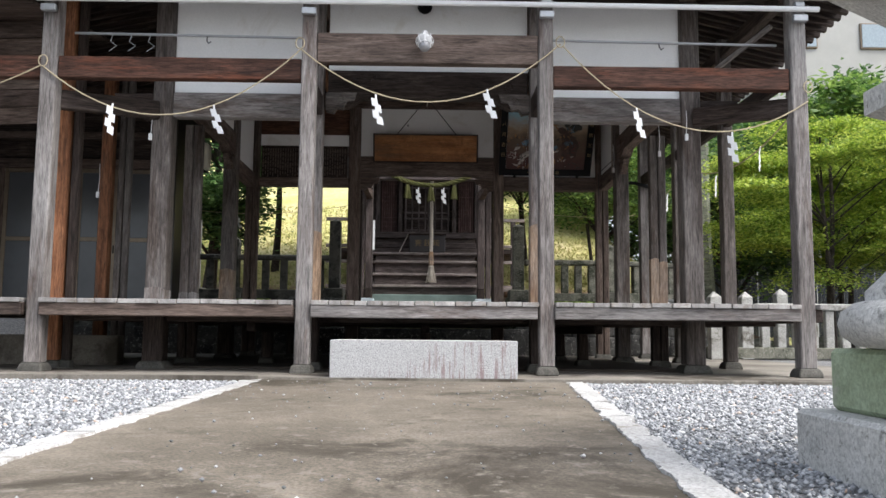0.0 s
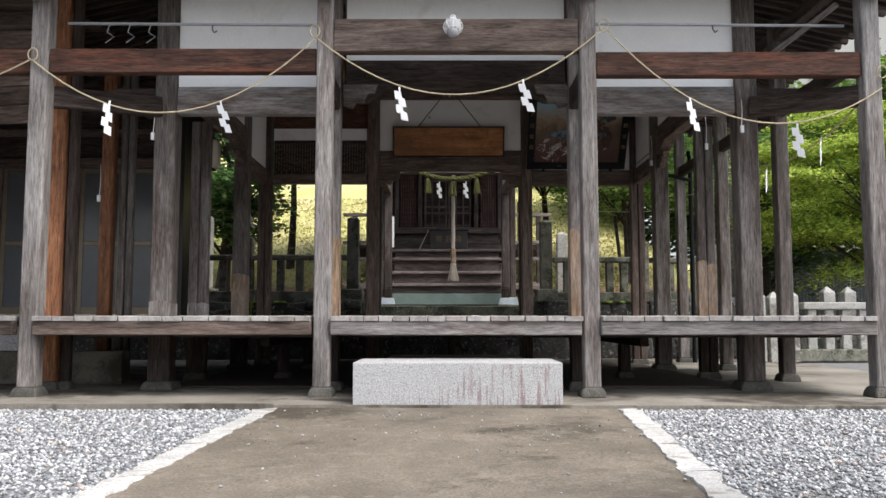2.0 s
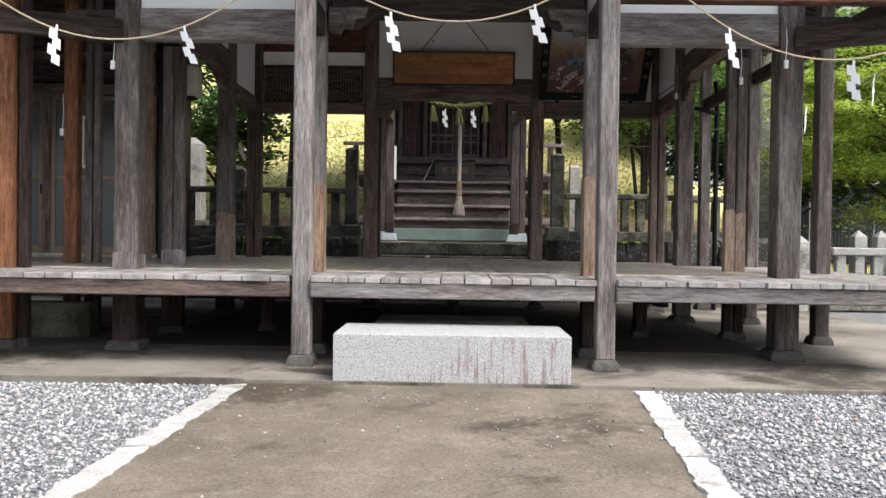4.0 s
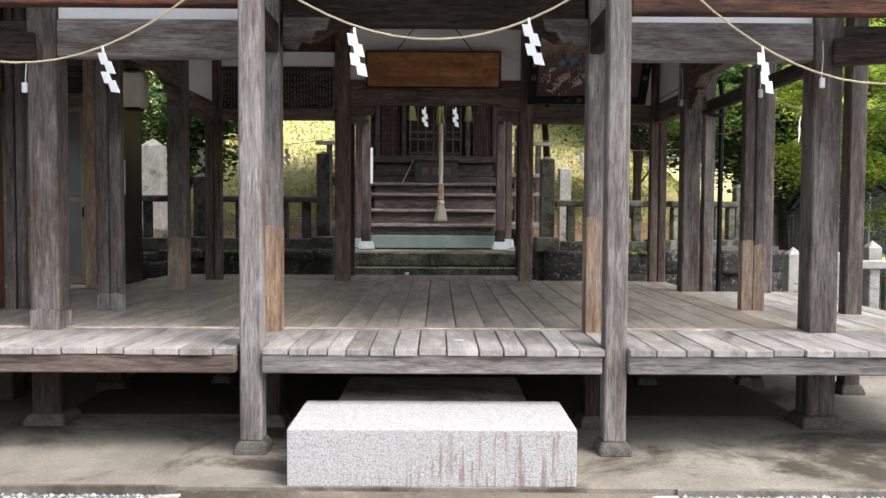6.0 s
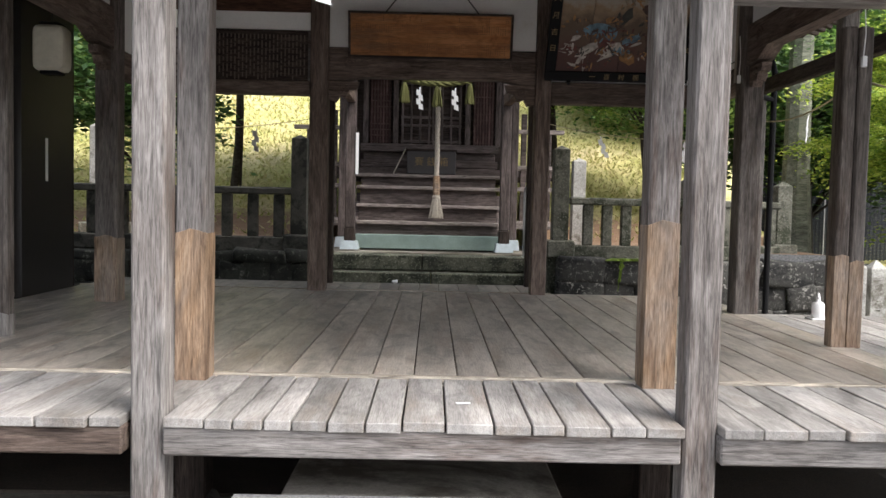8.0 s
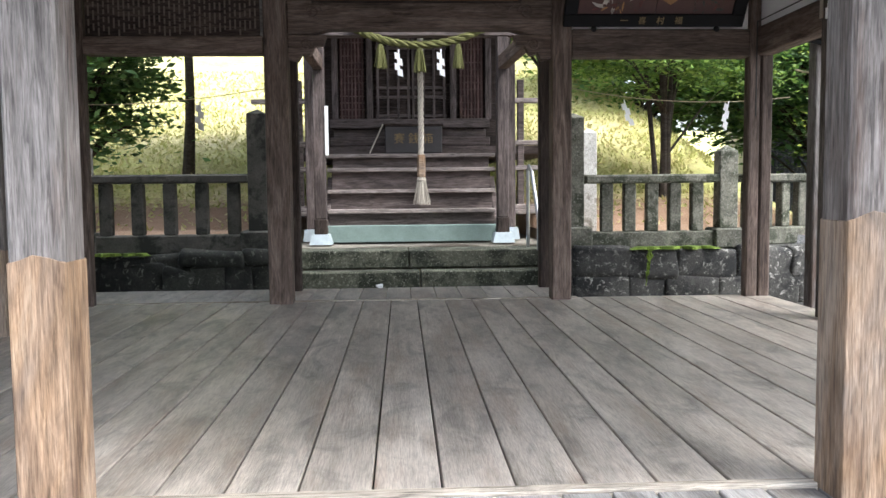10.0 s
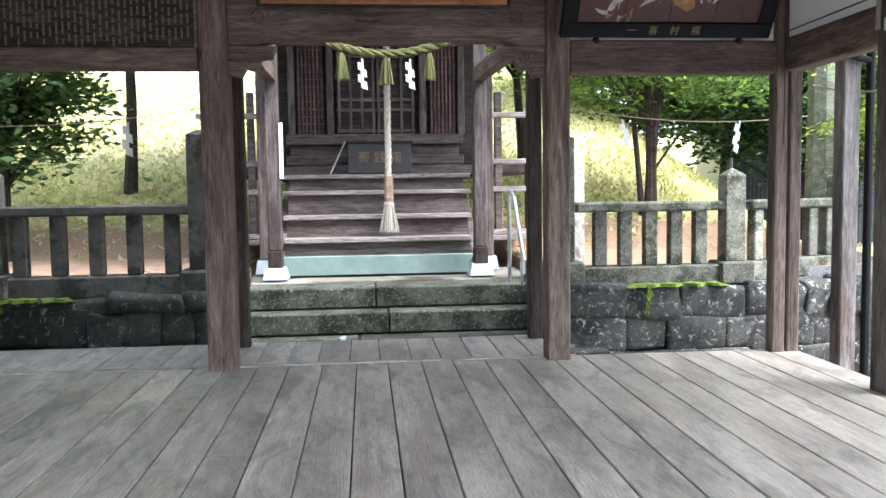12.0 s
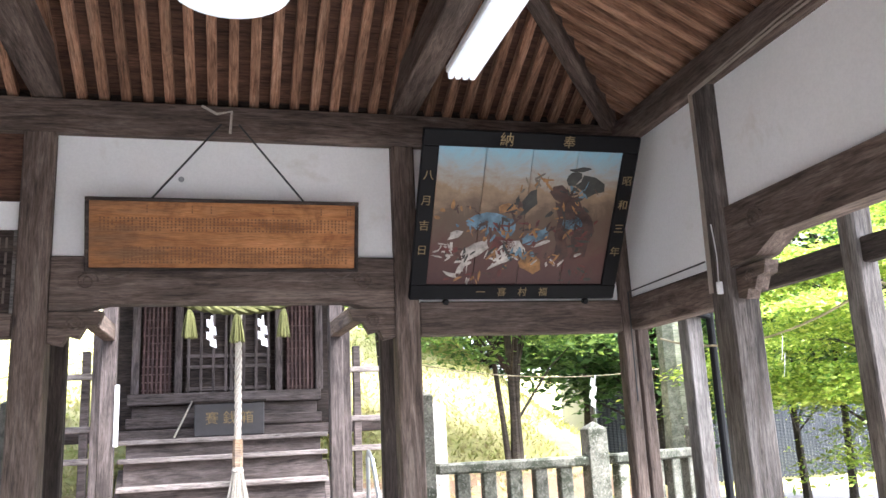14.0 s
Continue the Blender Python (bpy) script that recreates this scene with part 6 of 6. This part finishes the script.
ob_ = base("offertory_box", -0.02, 18.2, 2.2, "dark wooden offertory box with gold writing", "box")
part("body", block(0.80, 0.30, 0.38, 0.012), plain("dark_box_paint", (0.05, 0.046, 0.048), 0.6), ob_, "dark painted body", pose(-0.02, 18.21, 2.395))
part("lid", block(0.84, 0.33, 0.03, 0.006), W_DARK, ob_, "", pose(-0.02, 18.21, 2.60))
for k, ch in enumerate("賽銭箱"):
    lettering(ch, 0.155, GOLD, pose(-0.22 + 0.2 * k, 18.056, 2.40, 90, 0, 0), ob_)
st = base("wooden_stick", -0.5, 18.4, 2.3, "thin bamboo stick leaning by the offertory box", "stick")
part("stick", tube([(-0.64, 18.12, 2.21), (-0.45, 18.22, 2.62)], 0.012, 6), HEMP, st)


def bell_rope():
    c = base("bell_rope", 0.07, 17.5, 1.44, "thick twisted hemp bell rope with a frayed tassel", "rope")
    for ph in range(3):
        pts = []
        for k in range(90):
            z = 2.08 + (3.95 - 2.08) * k / 89
            a = z * 26 + ph * 2.094
            pts.append((0.07 + 0.019 * math.cos(a), 17.5 + 0.019 * math.sin(a), z))
        part("strand", tube(pts, 0.024, 5), HEMP, c)
    part("sleeve", lathe([(0.05, 1.80), (0.056, 1.83), (0.056, 2.06), (0.048, 2.10)], 6), W_NEW, c, "six-sided wooden sleeve", pose(0.07, 17.5, 0))
    bm = bmesh.new()
    r = random.Random(4)
    for k in range(110):
        a, q = r.uniform(0, 6.283), r.uniform(0.2, 1)
        tube_mesh(bm, [(0.05 * q * math.cos(a), 0.05 * q * math.sin(a), 1.80), (0.065 * q * math.cos(a), 0.065 * q * math.sin(a), 1.70), (0.12 * q * math.cos(a), 0.12 * q * math.sin(a), 1.45 + r.uniform(-0.02, 0.03))], 0.006, 4)
    part("tassel", bm, HEMP, c, "frayed straw tassel", pose(0.07, 17.5, 0))
    part("binding", lathe([(0.058, 1.74), (0.066, 1.76), (0.058, 1.78)], 12), HEMP, c, "", pose(0.07, 17.5, 0))
    c.location.z += 0.06


bell_rope()


def festoon():
    c = base("straw_festoon", 0.05, 17.0, 3.3, "thick green straw rope with tassels over the steps", "rope")
    mid = sag((-0.80, 16.95, 3.73), (0.90, 16.95, 3.73), 0.22, 36)
    for ph in range(3):
        pts = []
        for k, p in enumerate(mid):
            a = k * 0.85 + ph * 2.094
            pts.append((p[0], p[1] + 0.026 * math.cos(a), p[2] + 0.026 * math.sin(a)))
        part("strand", tube(pts, 0.028, 6), STRAW, c)
    for x, z in ((-0.44, 3.52), (0.05, 3.47), (0.54, 3.52)):
        bm = bmesh.new()
        r = random.Random(int(x * 100) + 300)
        for k in range(60):
            a, q = r.uniform(0, 6.283), r.uniform(0.2, 1)
            tube_mesh(bm, [(0.02 * q * math.cos(a), 0.02 * q * math.sin(a), 0.0), (0.045 * q * math.cos(a), 0.045 * q * math.sin(a), -0.06), (0.085 * q * math.cos(a), 0.085 * q * math.sin(a), -0.30 + r.uniform(-0.01, 0.02))], 0.006, 4)
        part("tassel", bm, STRAW, c, "green straw tassel", pose(x, 16.94, z))
    for x, z in ((-0.21, 3.45), (0.32, 3.45)):
        streamer(x, 16.92, z, 0, 3, 1.15)


festoon()
hr = base("handrail", 1.62, 16.8, 0.93, "bent stainless steel handrail beside the steps", "handrail")
part("rail", tube([(1.37, 16.62, 0.93), (1.37, 16.62, 1.92), (1.375, 16.58, 1.975), (1.39, 16.46, 1.90), (1.43, 16.12, 1.24), (1.432, 16.10, 1.10)], 0.022, 8), STEEL, hr)
part("post", tube([(1.43, 16.2, 0.96), (1.43, 16.2, 1.40)], 0.018, 8), STEEL, hr)
sg = base("sign_strip", -1.30, 17.0, 2.0, "narrow white paper strip on the hall pillar", "sign")
part("strip", block(0.045, 0.004, 0.62, 0.0), PAPER, sg, "", pose(-1.135, 16.995, 2.45))

# ---- low stone fence to the side ----
c = base("stone_fence", 7.5, 14.3, 0.02, "low pale stone fence with a flat rail", "fence", "low stone fences")
part("curb", block(9.4, 0.3, 0.2, 0.015), STONE, c, "", pose(9.6, 14.35, 0.12))
part("rail", block(8.6, 0.2, 0.12, 0.015), STONE_L, c, "", pose(10.1, 14.35, 0.93))
for k in range(30):
    part("baluster", block(0.15, 0.12, 0.66, 0.012), STONE_L, c, "", pose(5.95 + 0.285 * k, 14.35, 0.54))
for k, (x, y, hh) in enumerate(((4.98, 14.1, 1.17), (5.28, 14.2, 1.15), (5.60, 14.3, 1.18), (6.35, 14.6, 1.25), (6.75, 14.7, 1.25))):
    c = base("stone_marker", x, y, 0.0, "pale stone post with carved writing and pointed top", "stone post", "stone markers")
    sp_ = stone_post(x, y, 0.012, 0.2, hh, STONE_L, 0.10, "shaft", c)
    for q in range(4):
        part("carved_mark", block(0.05, 0.004, 0.018, 0.0), STONE, sp_, "shallow carved character", pose(x, y - 0.098, 0.35 + 0.11 * q))


# ---- trees ----
def tree(x, y, z, trunk_h, r0, crown, count, leaf, leaf_mat, bark, label, seed, lean=0.0, flat=0.6, clumps=60, name="tree", forks=1, spread=0.16, stems=()):
    """crown: (centre height, radius across, radius up). Limbs run to clumps of leaves."""
    rs = np.random.RandomState(seed)
    count, clumps, leaf = int(count * 1.9), int(clumps * 1.6), leaf * 1.12
    t = base(name, x, y, z, label, "tree", "trees")
    bm = bmesh.new()
    ch, cr, cv = crown
    tops = []
    for fk in range(forks):
        ox, oy = stems[fk] if stems else (0, 0) if fk == 0 else rs.uniform(-0.35, 0.35, 2)
        pts, rad = [], []
        for k in range(9):
            q = k / 8
            pts.append((ox * (0.4 + q) + lean * q + 0.07 * math.sin(q * 5 + seed + fk), oy * (0.4 + q) + 0.06 * math.cos(q * 4 + seed), q * trunk_h - 0.15 * (1 - q)))
            rad.append(r0 * (1.25 - 0.25 * min(1, q * 4)) * (1 - 0.62 * q) * (1 if fk == 0 else 0.6))
        tube_mesh(bm, pts, rad, 8)
        tops.append(pts)
    ctr = []
    for k in range(clumps):
        u = rs.normal(size=3)
        u /= np.linalg.norm(u)
        q = rs.uniform(0.35, 1.0) ** 0.6
        c = np.array((u[0] * cr * q + lean, u[1] * cr * q, ch + u[2] * cv * q))
        ctr.append(c)
        if k % 2 == 0:
            pts = tops[k % forks]
            hgt = min(max(c[2] - abs(c[0]) * 0.45 - 0.2, trunk_h * 0.35), trunk_h)
            i = min(7, int(hgt / trunk_h * 8))
            p = Vector(pts[i])
            e = Vector(c)
            mid = p.lerp(e, 0.5) + Vector((0, 0, 0.12 * (e - p).length * (0.6 if e.z > p.z else -0.2)))
            tube_mesh(bm, [p, mid, e], [r0 * 0.30, r0 * 0.17, r0 * 0.05], 5)
    part("trunk", bm, bark, t, "dark bare trunk with limbs", pose(x, y, z))
    ctr = np.array(ctr)
    which = rs.randint(0, clumps, count)
    size = (0.5 + rs.rand(clumps) * 0.8)[which]
    g = rs.normal(size=(count, 3)) * np.array((cr * spread, cr * spread, cr * spread * flat)) * size[:, None]
    g[:, 2] -= 0.16 * (g[:, 0] ** 2 + g[:, 1] ** 2)
    p = ctr[which] + g + np.array((x, y, z))
    a = rs.normal(size=(count, 3)) * np.array((1, 1, 0.28))
    a /= np.linalg.norm(a, axis=1)[:, None]
    b = rs.normal(size=(count, 3)) * np.array((1, 1, 0.34))
    b -= a * (a * b).sum(1)[:, None]
    b /= np.linalg.norm(b, axis=1)[:, None]
    s = leaf * (0.6 + 0.8 * rs.rand(count))[:, None]
    up = np.cross(a, b) * s * 0.16
    v = np.stack((p - a * s, p + b * s * 0.42 + up, p + a * s, p - b * s * 0.42 + up), 1).reshape(-1, 3)
    f = np.arange(4 * count).reshape(-1, 4)
    crown_ob = soup("crown", v, f, leaf_mat, t)
    return t


tree(-5.0, 19.0, 1.12, 4.2, 0.15, (3.0, 1.8, 1.7), 8000, 0.07, LEAF_D, BARK, "dark evergreen tree with glossy leaves behind the fence", 11)
tree(-4.05, 21.6, 1.7, 5.2, 0.11, (4.4, 1.9, 1.3), 4200, 0.085, LEAF_M, BARK, "slender leafy tree on the grass slope", 12)
tree(4.2, 20.2, 1.12, 5.0, 0.085, (3.7, 2.4, 1.7), 11000, 0.052, LEAF_M, BARK, "multi-stemmed evergreen tree behind the fence", 13, forks=4, flat=0.3, clumps=44, stems=((-0.04, 0), (-0.26, 0.05), (0.19, -0.05), (0.27, 0.1)))
tree(2.6, 22.5, 1.8, 4.4, 0.10, (3.9, 1.6, 1.2), 6500, 0.05, LEAF_M, BARK, "small leafy tree on the grass slope", 14)
tree(-8.6, 20.5, 1.3, 5.5, 0.16, (3.6, 2.4, 2.2), 8000, 0.085, LEAF_B, BARK, "bright leafy tree beyond the monument", 15)
tree(6.55, 19.2, 0.05, 10.5, 0.27, (9.9, 1.6, 1.4), 4000, 0.10, LEAF_D, BARK_L, "tall tree with a pale mossy trunk", 16)
tree(8.3, 16.6, 0.05, 4.4, 0.075, (3.3, 2.3, 1.8), 38000, 0.036, LEAF_B, BARK, "bright green layered garden tree", 17, flat=0.17, forks=3, clumps=26, spread=0.19)
tree(11.2, 17.4, 0.05, 5.0, 0.085, (3.6, 2.6, 2.2), 36000, 0.038, LEAF_B, BARK, "bright green layered garden tree", 18, flat=0.17, forks=3, clumps=30, spread=0.19)
tree(11.0, 21.2, 0.05, 6.6, 0.08, (5.0, 2.6, 2.3), 10000, 0.09, LEAF_M, BARK, "full green tree beyond the low fence", 19)
tree(14.6, 19.5, 0.05, 6.4, 0.15, (4.4, 3.0, 2.6), 10000, 0.09, LEAF_M, BARK, "full green tree beyond the low fence", 20)
tree(9.6, 25.5, 0.05, 6.4, 0.15, (4.6, 2.8, 2.6), 9000, 0.10, LEAF_D, BARK, "dark dense tree by the road", 21)
tree(12.5, 24.5, 0.05, 7.0, 0.09, (5.4, 3.2, 3.0), 8000, 0.11, LEAF_D, BARK, "dark dense tree by the road", 22)
tree(-11.5, 17.0, 1.12, 6.0, 0.16, (4.6, 2.6, 2.4), 6000, 0.09, LEAF_M, BARK, "leafy tree beside the side building", 23)

for k, (x, y, s) in enumerate(((7.1, 17.2, 0.42), (8.9, 18.3, 0.5), (6.3, 16.7, 0.25), (10.2, 16.4, 0.35))):
    c = base("garden_boulder", x, y, 0.0, "dark rounded garden boulder under the trees", "boulder", "garden boulders")
    bm = bmesh.new()
    bmesh.ops.create_icosphere(bm, subdivisions=3, radius=s)
    for v in bm.verts:
        v.co *= 1 + 0.3 * noise.noise(v.co * 2.2 + Vector((k * 5, 0, 0)))
        v.co.z *= 0.6
    part("rock", bm, STONE, c, "", pose(x, y, 0.12), True)

tree(5.9, 27.5, 2.0, 6.5, 0.15, (4.4, 2.8, 2.2), 7000, 0.10, LEAF_M, BARK, "leafy tree on the slope above the road", 24)
tree(10.5, 31.5, 1.0, 7.5, 0.17, (5.5, 3.6, 3.0), 8000, 0.12, LEAF_D, BARK, "dark dense tree by the road", 25)
tree(1.5, 33.0, 4.0, 6.0, 0.13, (4.2, 2.6, 2.0), 5000, 0.10, LEAF_M, BARK, "leafy tree on the slope above the road", 26)

tree(7.5, 35.0, 1.0, 9.0, 0.2, (6.0, 4.2, 3.6), 9000, 0.15, LEAF_D, BARK, "dark dense tree beyond the road", 27)
tree(13.5, 36.5, 1.0, 9.0, 0.2, (6.0, 4.4, 3.6), 9000, 0.15, LEAF_D, BARK, "dark dense tree beyond the road", 28)
tree(4.0, 41.0, 6.0, 8.0, 0.2, (5.0, 4.2, 3.2), 8000, 0.15, LEAF_M, BARK, "leafy tree high on the slope", 29)

# ---- grass on the slope ----
def lawn(count):
    rs = np.random.RandomState(31)
    px = rs.uniform(-9.0, 6.5, count)
    py = 17.8 + 13.0 * rs.rand(count) ** 1.5
    keep = (py > 20.6) | (px < -1.75) | (px > 1.9)
    keep &= (px < 5.2) | (py > 22)
    keep &= (py > 20.3) | (rs.rand(count) < (py - 18.6) * 0.22)
    px, py = px[keep], py[keep]
    n = len(px)
    pz = np.array([height(x, y) for x, y in zip(px, py)])
    a = rs.rand(n) * 6.283
    w, h = 0.018 + 0.02 * rs.rand(n), 0.03 + 0.07 * rs.rand(n)
    lean = 0.05 * rs.normal(size=(n, 2))
    p = np.stack((px, py, pz), -1)
    side = np.stack((np.cos(a) * w, np.sin(a) * w, np.zeros(n)), -1)
    tip = np.stack((lean[:, 0], lean[:, 1], h), -1)
    v = np.stack((p - side, p + side, p + tip), 1).reshape(-1, 3)
    ob = soup("grass", v, np.arange(3 * n).reshape(-1, 3), leafy("grass_blade", (0.34, 0.36, 0.11), (0.47, 0.44, 0.17), (0.58, 0.50, 0.27)))
    return tagged(ob, "short yellow-green grass on the slope", "grass", kind="stuff")


lawn(34000)

# ---- road, mesh fence and house beyond ----
strip("road", [(6.5, 23.9, 0.09), (60, 27.9, 0.09), (60, 32.5, 0.13), (6.5, 28.5, 0.13)], 0.05, mineral("asphalt", (0.05, 0.05, 0.053), (0.09, 0.09, 0.094), 2.0, 0.2), "pale grey asphalt road beyond the trees", "road")


def mesh_fence():
    c = base("mesh_fence", 15, 29.3, 0.1, "dark blue-grey net fence along the road", "fence")
    for k in range(12):
        x, y = 9.5 + 2.2 * k, 28.8 + 0.165 * k
        part("post", tube([(x, y, 0.1), (x, y, 3.1)], 0.03, 6), METAL, c)
    bm = bmesh.new()
    for k in range(62):
        z = 0.4 + 2.6 * k / 61
        tube_mesh(bm, [(9.5, 28.8, z), (33.7, 30.6, z)], 0.021, 4)
    for k in range(200):
        q = k / 199
        x, y = 9.5 + 24.2 * q, 28.8 + 1.8 * q
        tube_mesh(bm, [(x, y, 0.35), (x, y, 3.05)], 0.028, 4)
    part("netting", bm, plain("net_plastic", (0.022, 0.028, 0.038), 0.7), c)


mesh_fence()


def house(x, y, z, w, d, h):
    c = base("house", x, y, z, "pale rendered house with dark-framed windows beyond the trees", "house")
    part("wall", block(w, d, h, 0.0), HOUSE, c, "", pose(x, y, z + h / 2))
    part("roof", extrude([(-w / 2 - 0.6, 0), (w / 2 + 0.6, 0), (w / 2 - 1, 1.6), (-w / 2 + 1, 1.6)], d + 1.2), TILE, c, "", pose(x, y, z + h))
    for i in range(5):
        for k in range(3):
            wx, wz = x - w / 2 + 1.6 + i * (w - 3.2) / 4, z + 1.6 + k * h / 3.1
            wi = part("window", block(1.5, 0.12, 1.2, 0.02), ALU, c, "", pose(wx, y - d / 2 - 0.03, wz))
            part("pane", block(1.36, 0.04, 1.06, 0.0), plain("window_glass", (0.30, 0.36, 0.40), 0.1), wi, "pale reflecting pane", pose(wx, y - d / 2 - 0.10, wz))


house(23.5, 40.0, 1.0, 17.0, 9.0, 17.5)
